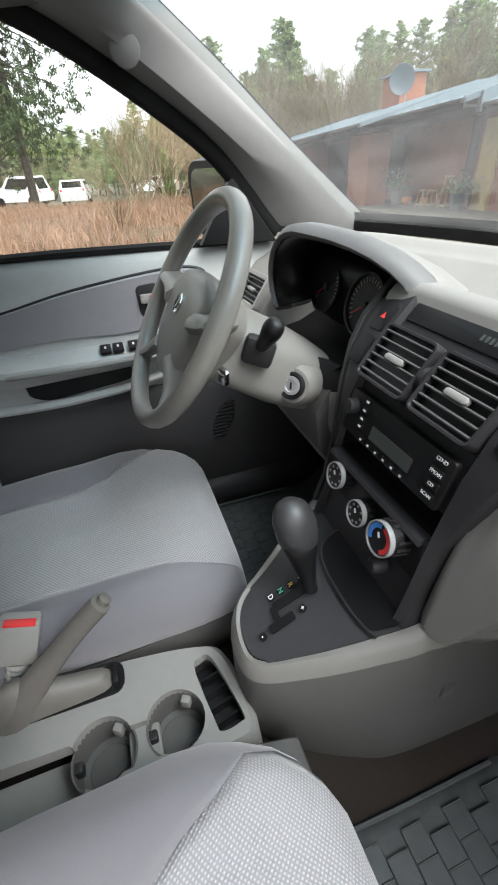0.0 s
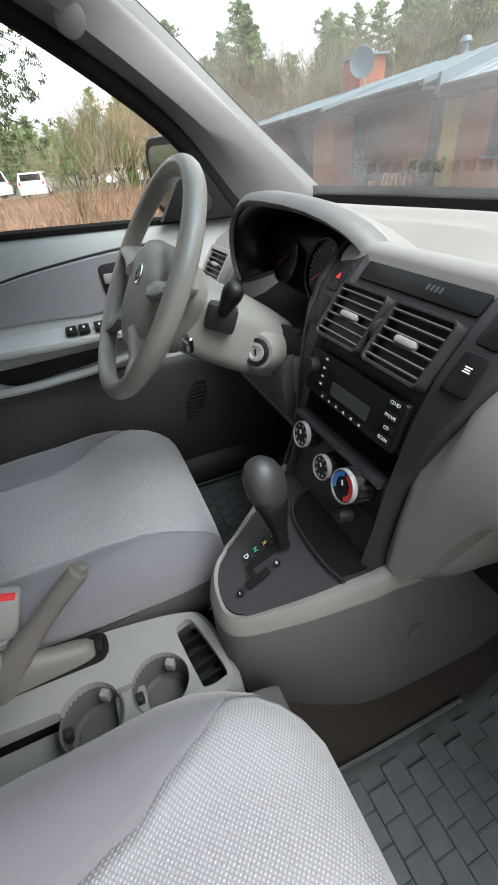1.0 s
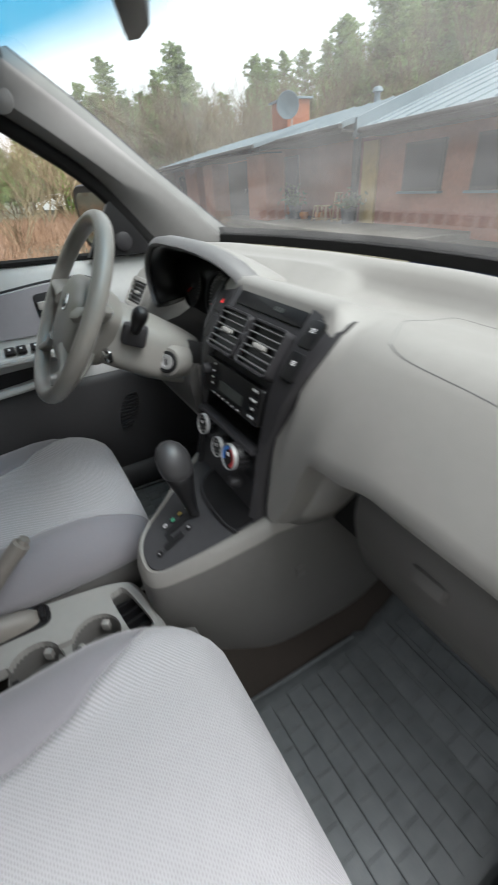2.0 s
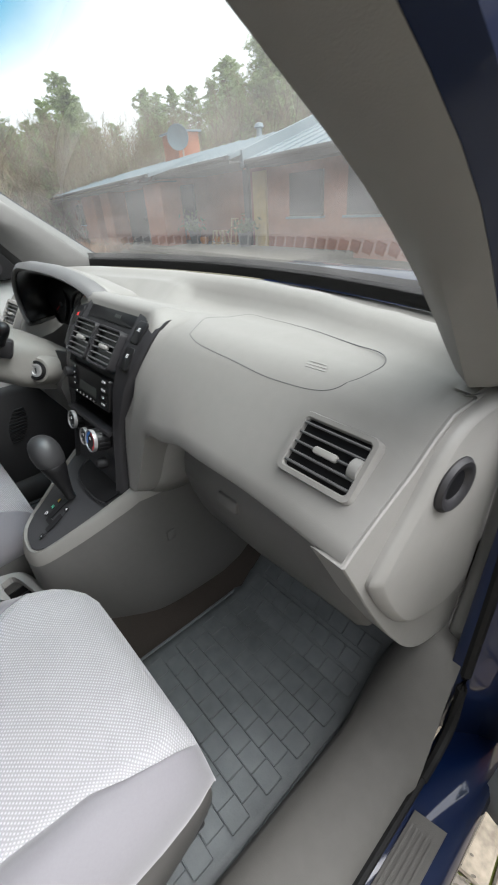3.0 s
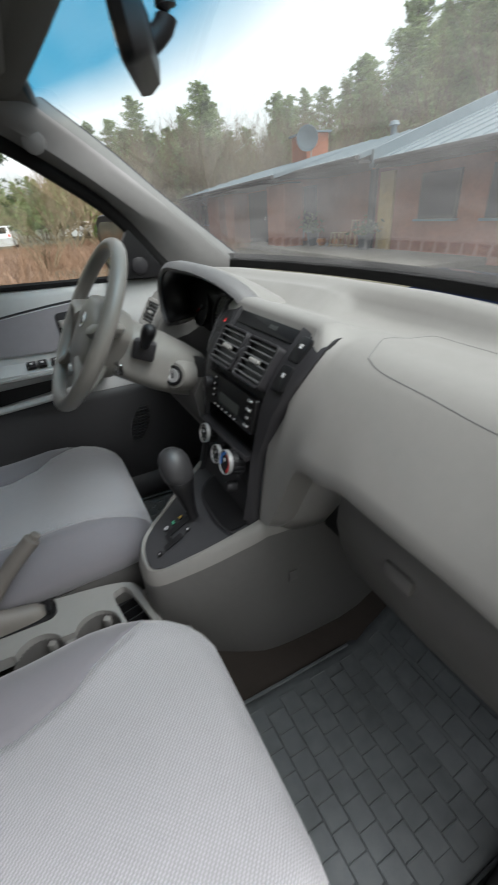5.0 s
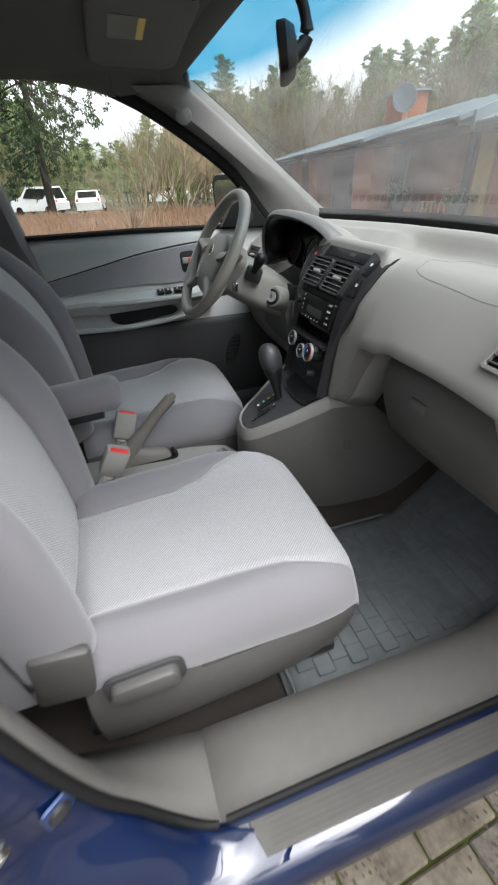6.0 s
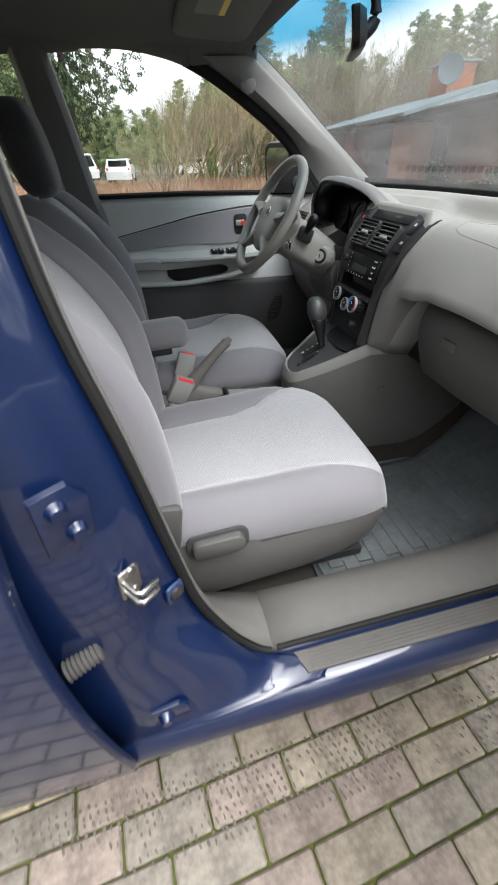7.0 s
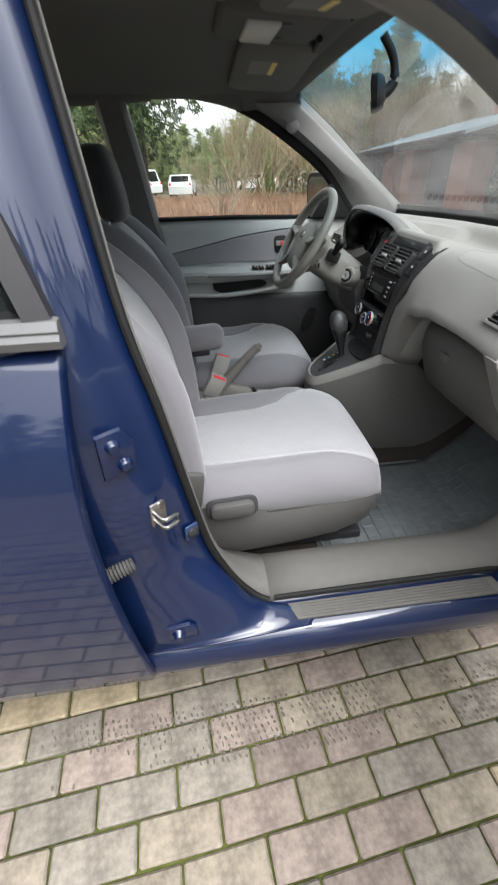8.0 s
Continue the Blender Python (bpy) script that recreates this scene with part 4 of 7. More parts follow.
# End cap on the open side: a chamfered cheek, a raised cover and its round demister.
def cap_pt(y, z, d=0.0):
    """The cheek's plane, which turns outward towards the front and top."""
    x = 0.692 + 0.13 * (y - 0.46) + 0.02 * max(0, z - 0.9) + d
    return Vector((x, y, z))
CAP = [Vector((y - 0.0002, z + 0.0002, 0)) for y, z in right_profile(0.69)[10:18]] + bend([(0.460, 0.995, 0), (0.485, 0.945, 0), (0.525, 0.865, 0), (0.57, 0.785, 0), (0.62, 0.712, 0), (0.665, 0.674, 0), (0.72, 0.660, 0), (0.75, 0.660, 0)], 34) + [Vector((0.765, 0.80, 0)), Vector((0.765, 1.0, 0)), Vector((0.755, 1.115, 0))]
bm = bmesh.new()
cc_ = Vector((0.63, 0.93, 0))
loft(bm, [[cap_pt(lerp(p.x, cc_.x, 0.02), lerp(p.y, cc_.y, 0.015), -0.012 if i < 8 or i > len(CAP) - 2 else -0.045) for i, p in enumerate(CAP)], [cap_pt(p.x, p.y, 0.0) for p in CAP], [cap_pt(*(lerp(p.x, cc_.x, 0.012), lerp(p.y, cc_.y, 0.009)), 0.002) for p in CAP], [cap_pt(*(lerp(p.x, cc_.x, 0.97), lerp(p.y, cc_.y, 0.97)), 0.003) for p in CAP]])
cap = part("end_cap", bm, M_DASH, dash, "grey dashboard end cheek", smooth=30)
COV = bend([(0.50, 0.950, 0), (0.502, 0.935, 0), (0.53, 0.88, 0), (0.568, 0.825, 0), (0.61, 0.80, 0), (0.68, 0.79, 0), (0.725, 0.82, 0), (0.73, 0.95, 0), (0.725, 1.08, 0), (0.70, 1.122, 0), (0.65, 1.128, 0), (0.592, 1.105, 0), (0.546, 1.03, 0), (0.510, 0.97, 0), (0.50, 0.950, 0)], 80)[:-1]
bm = bmesh.new()
cv = Vector((0.63, 0.96, 0))
loft(bm, [[cap_pt(p.x, p.y, -0.01) for p in COV], [cap_pt(p.x, p.y, 0.007) for p in COV], [cap_pt(lerp(p.x, cv.x, 0.02), lerp(p.y, cv.y, 0.012), 0.011) for p in COV], [cap_pt(lerp(p.x, cv.x, 0.09), lerp(p.y, cv.y, 0.05), 0.0165) for p in COV], [cap_pt(lerp(p.x, cv.x, 0.11), lerp(p.y, cv.y, 0.062), 0.017) for p in COV], [cap_pt(lerp(p.x, cv.x, 0.97), lerp(p.y, cv.y, 0.97), 0.017) for p in COV]])
part("cover", bm, M_DASH, cap, "raised grey cover", smooth=28)
CM = basis(cap_pt(0.604, 1.042, 0.0175), (0.13, 1, 0), (0, 0, 1))
bm = bmesh.new()
lathe(bm, [(0.034, -0.008), (0.034, 0.002), (0.030, 0.0065), (0.024, 0.0062), (0.019, 0.002), (0.018, 0.001), (0.0001, 0.001)], CM, 32)
dem = part("demister", bm, M_CHAR, cap, "round black demister outlet")
bm = bmesh.new()
lathe(bm, [(0.0178, 0.0012), (0.012, 0.0016), (0.0001, 0.0016)], CM, 24)
part("throat", bm, M_BLACK, dem)
# Glove box and lower lining.
GLOVE = [(0.560, 0.972), (0.534, 0.955), (0.523, 0.925), (0.521, 0.895), (0.531, 0.85), (0.549, 0.80), (0.566, 0.765), (0.60, 0.745)]
bm = bmesh.new()
loft(bm, [[Vector((x, y + dy, z)) for y, z in GLOVE] for x, dy in ((0.205, 0.17), (0.225, 0.13), (0.262, 0.075), (0.284, 0.035), (0.295, 0.010), (0.305, 0.0), (0.45, -0.004), (0.60, 0.0), (0.66, 0.0), (0.672, 0.01), (0.678, 0.03))], closed=False)
gb = part("glove_box", bm, M_SHADEDASH, dash, "grey glove box lid", smooth=50)
solid(gb, 0.012, -1)
bm = bmesh.new()
box(bm, (0.434, 0.518, 0.900), (0.05, 0.014, 0.024), (-10, 0, 0), 0.006)
part("latch", bm, M_SHADEDASH, gb)
# Hollow flank between the stack's foot and the glove box.
bm = bmesh.new()
LOW = bend([(0.150, 0.505, 0.785), (0.166, 0.525, 0.775), (0.174, 0.57, 0.768), (0.174, 0.64, 0.765)], 20)
HIGH = bend([(0.165, 0.540, 0.950), (0.205, 0.545, 0.960), (0.250, 0.580, 0.972), (0.290, 0.640, 0.978)], 20)
loft(bm, [[a.lerp(c, v) + Vector((0.010, -0.003, 0)) * math.sin(math.pi * v) * min(1.0, i / 8) for v in (0, 0.2, 0.4, 0.6, 0.8, 1.0)] for i, (a, c) in enumerate(zip(LOW, HIGH))], closed=False)
solid(part("lower_flank", bm, M_DASH, dash, "grey lower flank beside the stack", smooth=60), 0.006, 0)
# Covers under the dash, black so that the footwells read as deep shade.
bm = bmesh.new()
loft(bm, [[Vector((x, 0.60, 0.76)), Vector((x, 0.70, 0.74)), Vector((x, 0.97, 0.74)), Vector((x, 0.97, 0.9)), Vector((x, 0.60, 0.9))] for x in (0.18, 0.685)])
part("shade_cover", bm, M_RUBBER, dash)
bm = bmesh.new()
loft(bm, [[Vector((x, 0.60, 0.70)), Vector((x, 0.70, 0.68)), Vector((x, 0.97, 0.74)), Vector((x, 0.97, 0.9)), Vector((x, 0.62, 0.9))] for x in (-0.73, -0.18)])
part("shade_cover", bm, M_RUBBER, dash)

# Instrument hood and dials.
def hood_loop(y, grow):
    c = Vector((-0.333, 0, 1.105))
    pts = []
    for k in range(25):
        a = radians(222 - 264 * k / 24)
        wide = curve1(math.sin(a), [(-0.6, 0.165), (-0.1, 0.168), (0.3, 0.226), (1.0, 0.226)]) if math.cos(a) > 0 else 0.172
        pts.append(Vector((c.x + (wide + grow) * math.copysign(abs(math.cos(a)) ** 0.8, math.cos(a)), y + 0.528 + 0.034 * abs(math.cos(a)) + 0.045 * max(0.0, math.cos(a)) + 0.03 * min(0.0, math.cos(a)), c.z + (0.096 + grow) * max(-0.75, math.sin(a)) - 0.012 * max(0, math.cos(a)))))
    return pts
bm = bmesh.new()
loft(bm, [hood_loop(0.0, -0.006), hood_loop(-0.006, 0.0), hood_loop(0.003, 0.009), hood_loop(0.030, 0.0085), hood_loop(0.040, 0.004)], closed=False)
hood = part("instrument_hood", bm, M_HOOD, dash, "grey hood over the instruments", smooth=60)
bm = bmesh.new()
loft(bm, [hood_loop(0.034, 0.003), hood_loop(0.05, 0.003), hood_loop(0.10, -0.020), hood_loop(0.15, -0.058), hood_loop(0.19, -0.105)], closed=False)
solid(part("hood_back", bm, M_DASH, hood, "paler back of the hood", smooth=60), 0.005, 0)
# Black floor of the instrument recess.
bm = bmesh.new()
sheet(bm, 30, 4, lambda u, v: Vector((lerp(-0.492, -0.182, u), *[p - q for p, q in zip(dash_profile(lerp(-0.492, -0.182, u))[12 + round(v * 4)], (0.006, -0.006))])))
part("recess_floor", bm, M_BLACK, hood, "black floor of the instrument recess", smooth=60)
solid(hood, 0.006, 0)
bm = bmesh.new()
loft(bm, [hood_loop(0.002, -0.008), hood_loop(0.09, -0.026)], closed=False)
bm2 = [Vector((-0.333 + 0.165 * math.cos(radians(a)), 0.632 + 0.03 * math.cos(radians(a)), 1.09 + (0.085 if a < 180 else 0.07) * math.sin(radians(a)))) for a in range(0, 360, 12)]
bm.faces.new([bm.verts.new(p) for p in bm2])
solid(part("instrument_shroud", bm, M_BLACK, hood, "black instrument recess"), 0.003, 0)
def dial(c, r):
    m = basis(c, (1, 0, 0), (0, 0.25, 1))
    b = bmesh.new()
    lathe(b, [(0.0001, 0.001), (r - 0.004, 0.001), (r - 0.004, 0.006), (r, 0.007), (r, 0.0)], m, 40)
    d = part("dial", b, M_BLACK, hood, "black dial")
    # Ring and ticks are dimmed in colour for the shade under the hood.
    b = bmesh.new()
    lathe(b, [(r - 0.002, 0.0055), (r - 0.0015, 0.008), (r - 0.0005, 0.008), (r, 0.006)], m, 40, False)
    part("ring", b, M_LOWER, d, "dial ring darkened for the shade under the hood")
    for k in range(25):
        a = radians(-40 + 260 * k / 24)
        b = bmesh.new()
        box(b, (0, 0, 0), (0.010 if k % 2 == 0 else 0.006, 0.0016, 0.0006))
        bmesh.ops.transform(b, matrix=m @ Matrix.Translation((math.cos(a) * (r - 0.013), math.sin(a) * (r - 0.013), 0.0024)) @ Matrix.Rotation(a, 4, "Z"), verts=b.verts)
        part("tick", b, M_GREY, d)
    b = bmesh.new()
    lathe(b, [(0.008, 0.001), (0.007, 0.007), (0.0001, 0.008)], m, 16)
    part("hub", b, M_CHAR, d)
    b = bmesh.new()
    box(b, (0, 0, 0), (r - 0.02, 0.002, 0.001))
    bmesh.ops.transform(b, matrix=m @ Matrix.Rotation(radians(215), 4, "Z") @ Matrix.Translation(((r - 0.02) / 2, 0, 0.006)), verts=b.verts)
    part("needle", b, M_RED, d, "red needle")
dial((-0.262, 0.612, 1.085), 0.056)
dial((-0.415, 0.618, 1.085), 0.052)
bm = bmesh.new()
box(bm, (-0.20, 0.535, 0.985), (0.14, 0.02, 0.05), (-25, 0, 20), 0.006)
part("lower_bezel", bm, M_BLACK, hood)

# Centre stack: charcoal column, vents, clock, radio, tray, dials.
STACK = [(0.608, 1.1485), (0.598, 1.1455), (0.580, 1.128), (0.553, 1.098), (0.525, 1.060), (0.503, 1.01), (0.490, 0.957), (0.482, 0.922), (0.478, 0.90), (0.468, 0.84), (0.455, 0.78)]
stack = thing("centre_stack", (0, 0.5, 0.78), "charcoal centre stack with vents, radio and heater dials", "centre console")
def stack_at(z):
    for (y0, z0), (y1, z1) in zip(STACK, STACK[1:]):
        if z1 <= z <= z0:
            return y0 + (y1 - y0) * (z0 - z) / (z0 - z1)
    return STACK[-1][0]
def stack_pose(x, z, lift=0.0):
    y = stack_at(z)
    ya = Vector((0, stack_at(min(z + 0.01, 1.148)) - stack_at(z - 0.01), 0.02))
    m = basis((x, y, z), (1, 0, 0), ya)
    return m @ Matrix.Translation((0, 0, lift))
BACK = lambda z: curve1(z, [(1.04, 0.10), (1.10, 0.055), (1.13, 0.03), (1.149, 0.008)])
SIDE_W = lambda z: curve1(z, [(0.78, 0.132), (0.84, 0.124), (0.91, 0.126), (0.99, 0.145), (1.06, 0.167), (1.11, 0.182), (1.15, 0.180)])
def tip(z):
    """The column's upper corners run down to points."""
    return z - 0.016 * min(1.0, max(0.0, (z - 1.115) / 0.03))
bm = bmesh.new()
rows = loft(bm, [[Vector((-SIDE_W(z), y + BACK(z), tip(z))), Vector((-SIDE_W(z), y + 0.12 * BACK(z), tip(z))), Vector((-SIDE_W(z) + 0.006, y + 0.002, tip(z))), Vector((-SIDE_W(z) + 0.02, y - 0.002, tip(z))), Vector((-0.112, y - 0.004, z)), Vector((-0.106, y + 0.006, z)), Vector((0.106, y + 0.006, z)), Vector((0.112, y - 0.004, z)), Vector((max(0.113, SIDE_W(z) - 0.02), y - 0.002, tip(z))), Vector((SIDE_W(z) - 0.006, y + 0.002, tip(z))), Vector((SIDE_W(z), y + 0.12 * BACK(z), tip(z))), Vector((SIDE_W(z), y + BACK(z), tip(z)))] for y, z in STACK])
hole = [f for f in bm.faces if {rows[6][5], rows[6][6], rows[7][5], rows[7][6]} == set(f.verts)]
bmesh.ops.delete(bm, geom=hole, context="FACES_ONLY")
part("column", bm, M_CHAR, stack, "charcoal column")
# Clock panel.
bm = bmesh.new()
plate(bm, rrect(0.208, 0.030, 0.004), stack_pose(0, 1.126, -0.005), 0.003, 0.001)
clock = part("clock_panel", bm, M_BLACK, stack, "black clock panel")
for k in range(4):
    bm = bmesh.new()
    plate(bm, rrect(0.004, 0.008, 0.001), stack_pose(0.03 + 0.007 * (k - 1.5), 1.126, -0.0018), 0.0005)
    part("digit", bm, M_LCD, clock)
for s in (-1, 1):
    vent("air_vent", stack_pose(s * 0.056, 1.072, 0.004), 0.103, 0.083, 6, stack, M_CHAR, rim=0.006)
bm = bmesh.new()
lathe(bm, [(0.0001, -0.004), (0.017, -0.004), (0.018, 0), (0.017, 0.004), (0.0001, 0.004)], stack_pose(0, 1.072, 0.0) @ pose(0, 0, 0, 0, 90, 0), 20)
part("thumbwheel", bm, M_CHAR, stack)
# Radio.
bm = bmesh.new()
plate(bm, rrect(0.206, 0.066, 0.006), stack_pose(0, 0.992, -0.002), 0.010, 0.002)
radio = part("radio", bm, M_BLACK, stack, "black car radio with small white lettering")
bm = bmesh.new()
plate(bm, rrect(0.085, 0.020, 0.002), stack_pose(0.005, 0.985, 0.0085), 0.001)
part("display", bm, M_LCD, radio, "grey blank display")
bm = bmesh.new()
lathe(bm, [(0.012, 0.0), (0.011, 0.014), (0.0001, 0.015)], stack_pose(-0.088, 1.0, 0.008), 20)
part("volume_knob", bm, M_CHAR, radio)
for i in range(6):
    bm = bmesh.new()
    plate(bm, rrect(0.011, 0.006, 0.001), stack_pose(-0.05 + 0.018 * i, 0.967, 0.008), 0.0025, 0.0005)
    b = part("preset_button", bm, M_BLACK, radio)
    bm = bmesh.new()
    plate(bm, rrect(0.004, 0.003, 0.0005), stack_pose(-0.05 + 0.018 * i, 0.9665, 0.0107), 0.0004)
    part("print", bm, M_WHITE, b)
for i in range(4):
    bm = bmesh.new()
    plate(bm, rrect(0.020, 0.010, 0.001), stack_pose(0.085, 1.016 - 0.0145 * i, 0.008), 0.003, 0.0008)
    b = part("mode_button", bm, M_BLACK, radio)
    write(b, ("CD-ID", "FM/AM", "CD", "SCAN")[i], stack_pose(0.085, 1.016 - 0.0145 * i, 0.0112), 0.0062, M_WHITE)
for i in range(4):
    bm = bmesh.new()
    plate(bm, rrect(0.012, 0.008, 0.001), stack_pose(-0.062, 1.016 - 0.0115 * i, 0.008), 0.0025, 0.0006)
    b = part("tuning_button", bm, M_BLACK, radio)
    bm = bmesh.new()
    plate(bm, rrect(0.006, 0.003, 0.0005), stack_pose(-0.062, 1.016 - 0.0115 * i, 0.0107), 0.0004)
    part("print", bm, M_WHITE, b)
bm = bmesh.new()
plate(bm, rrect(0.13, 0.004, 0.001), stack_pose(0.01, 1.016, 0.0075), 0.001)
part("disc_slot", bm, M_CHAR, radio)
# Open tray with a pale lower lip.
bm = bmesh.new()
loft(bm, [[Vector((-0.106, 0.497, 0.957)), Vector((0.106, 0.497, 0.957)), Vector((0.106, 0.489, 0.922)), Vector((-0.106, 0.489, 0.922))], [Vector((-0.106, 0.62, 0.955)), Vector((0.106, 0.62, 0.955)), Vector((0.106, 0.62, 0.915)), Vector((-0.106, 0.62, 0.915))]], cap=False)
bm.faces.new([bm.verts.new(q) for q in ((-0.106, 0.62, 0.955), (0.106, 0.62, 0.955), (0.106, 0.62, 0.915), (-0.106, 0.62, 0.915))])
tray = part("tray", bm, M_BLACK, stack, "open black storage slot")
bm = bmesh.new()
loft(bm, [[Vector((x, stack_at(0.92) + dy, 0.918 + dz)) for dy, dz in ((0.01, 0.002), (-0.012, 0.004), (-0.015, 0.0), (-0.012, -0.006), (0.01, -0.006))] for x in (-0.105, -0.05, 0.05, 0.105)])
part("lip", bm, M_CHAR, tray)
# Side buttons.
for x, z, lab in ((-0.138, 1.108, "hazard"), (-0.138, 1.066, "blank"), (0.140, 1.112, "defroster"), (0.138, 1.070, "fog")):
    bm = bmesh.new()
    plate(bm, rrect(0.032, 0.046, 0.006), stack_pose(x, z, -0.003), 0.007, 0.002)
    b = part("push_button", bm, M_BLACK, stack)
    bm = bmesh.new()
    if lab == "hazard":
        plate(bm, [(-0.005, -0.004), (0.005, -0.004), (0, 0.005)], stack_pose(x, z, 0.004), 0.0006)
        part("symbol", bm, M_RED, b, "red warning triangle")
    elif lab != "blank":
        for k in range(3):
            plate(bm, rrect(0.009 - 0.002 * (k == 1), 0.0013, 0.0003), stack_pose(x, z + 0.004, 0.004) @ Matrix.Translation((0, 0.0026 * (k - 1), 0)), 0.0006)
        part("symbol", bm, M_WHITE, b)
    else:
        plate(bm, rrect(0.012, 0.002, 0.0005), stack_pose(x, z - 0.012, 0.004), 0.0006)
        part("groove", bm, M_CHAR, b)
# Heater dials.
def heater_knob(x, y, z, r, temp):
    m = basis((x, y, z), (1, 0, 0), (0, 0.25, 1))
    b = bmesh.new()
    lathe(b, [(r * 0.96, -0.034), (r * 0.98, -0.002), (r * 0.94, 0.0), (0.0001, 0.0)], m, 32)
    k_ob = part("heater_knob", b, M_BLACK, stack, "ribbed black heater dial with white rim")
    b = bmesh.new()
    lathe(b, [(r * 0.98, -0.005), (r * 1.0, -0.001), (r * 0.98, 0.0025), (r * 0.91, 0.0025), (r * 0.90, 0.0)], m, 32, False)
    part("rim", b, M_SILVER, k_ob, "pale silver rim")
    for i in range(14):
        a = 2 * math.pi * i / 14
        b = bmesh.new()
        box(b, (0, 0, 0), (0.002, 0.004, 0.022))
        bmesh.ops.transform(b, matrix=m @ Matrix.Rotation(a, 4, "Z") @ Matrix.Translation((r * 0.98, 0, -0.02)), verts=b.verts)
        part("rib", b, M_CHAR, k_ob)
    for i in range(2 if temp else 0):
        a0, a1 = ((100, 215), (-60, 85))[i]
        arc = [radians(lerp(a0, a1, k / 10)) for k in range(11)]
        b = bmesh.new()
        plate(b, [(r * 0.84 * math.cos(a), r * 0.84 * math.sin(a)) for a in arc] + [(r * 0.58 * math.cos(a), r * 0.58 * math.sin(a)) for a in arc[::-1]], m @ Matrix.Translation((0, 0, 0.0004)), 0.0006)
        part("print", b, (M_BLUEP, M_RED)[i], k_ob, ("blue cold mark", "red heat mark")[i])
    for i in range(0 if temp else 8):
        a = radians(20 + 320 * i / 7 - 70)
        b = bmesh.new()
        plate(b, rrect(0.004, 0.004, 0.001), m @ Matrix.Translation((r * 0.66 * math.cos(a), r * 0.66 * math.sin(a), 0.0004)) @ Matrix.Rotation(a, 4, "Z"), 0.0006)
        part("print", b, M_GREY, k_ob)
    b = bmesh.new()
    box(b, (0, 0, 0), (0.0025, r * 0.3, 0.001))
    bmesh.ops.transform(b, matrix=m @ Matrix.Rotation(0.6, 4, "Z") @ Matrix.Translation((0, r * 0.2, 0.0008)), verts=b.verts)
    part("pointer", b, M_WHITE, k_ob)
heater_knob(-0.068, 0.457, 0.898, 0.0215, False)
heater_knob(0.002, 0.452, 0.882, 0.020, False)
heater_knob(0.068, 0.444, 0.900, 0.0245, True)
bm = bmesh.new()
loft(bm, [[Vector((x, y, z)) for y, z in ((0.50, 0.925), (0.478, 0.916), (0.474, 0.86), (0.482, 0.80), (0.52, 0.78))] for x in (-0.109, -0.105, -0.07, 0.0, 0.07, 0.105, 0.109)], closed=False)
solid(part("heater_panel", bm, M_BLACK, stack, "black heater panel"), 0.004)
bm = bmesh.new()
lathe(bm, [(0.012, -0.01), (0.012, 0.006), (0.008, 0.012), (0.0001, 0.013)], basis((0.06, 0.455, 0.835), (1, 0, 0), (0, 0.3, 1)), 20)
part("power_socket", bm, M_CHAR, stack)
# Grey flank between the driver's lining and the stack.
for s in (-1,):
    bm = bmesh.new()
    loft(bm, [[Vector((s * (SIDE_W(z) + 0.002), y + 0.03, z)), Vector((s * (SIDE_W(z) + 0.004), y + 0.004, z)), Vector((s * (SIDE_W(z) + 0.022), y + 0.012, z)), Vector((s * (SIDE_W(z) + 0.03), y + 0.08, z))] for y, z in STACK[1:]], closed=False)
    solid(part("flank", bm, M_LOWER, stack, "dark grey flank"), 0.004)

# ---- steering wheel and column ----
WC, WT = Vector((-0.329, 0.298, 1.102)), radians(31.3)
WM = basis(WC, (1, 0, 0), (0, math.sin(WT), math.cos(WT)))
wheel = thing("steering_wheel", WC, "grey four-spoke steering wheel with airbag hub", "steering wheel")
bm = bmesh.new()
sheet(bm, 72, 14, lambda u, v: WM @ Vector(((0.185 + 0.0155 * math.cos(2 * math.pi * v)) * math.cos(2 * math.pi * u), (0.185 + 0.0155 * math.cos(2 * math.pi * v)) * math.sin(2 * math.pi * u), 0.017 * math.sin(2 * math.pi * v))), wrap_u=True, wrap_v=True)
M_WHEEL = shader("wheel_grip", (0.165, 0.158, 0.143), 0.33, vary=0.05, bump=0.2, bscale=800, spec=0.5)
part("rim", bm, M_WHEEL, wheel, "smooth grey rim")
bm = bmesh.new()
HUB = bend([(-0.118, 0.036, 0), (-0.065, 0.068, 0), (0, 0.074, 0), (0.065, 0.068, 0), (0.118, 0.036, 0), (0.110, -0.02, 0), (0.085, -0.085, 0), (0, -0.112, 0), (-0.085, -0.085, 0), (-0.110, -0.02, 0), (-0.118, 0.036, 0)], 48)[:-1]
loft(bm, [[WM @ Vector((p.x * k, p.y * k, d)) for p in HUB] for d, k in ((-0.075, 0.85), (-0.03, 1.0), (-0.012, 1.0), (-0.001, 0.93), (0.006, 0.75), (0.009, 0.4), (0.0095, 0.1))])
part("hub", bm, M_WHEEL, wheel, "grey padded hub")
for sx in (-1, 1):
    for y0, y1, xi in ((0.018, 0.03, 0.09), (-0.058, -0.125, 0.06)):
        bm = bmesh.new()
        pts = bend([(sx * xi, y0, -0.022), (sx * (xi + 0.045), lerp(y0, y1, 0.5), -0.016), (sx * (0.178 if y1 > 0 else 0.138), y1, 0.0)], 10)
        tube(bm, [WM @ p for p in pts], [0.042 - 0.022 * i / 10 for i in range(11)], 12, 0.5)
        part("spoke", bm, M_WHEEL, wheel)
bm = bmesh.new()
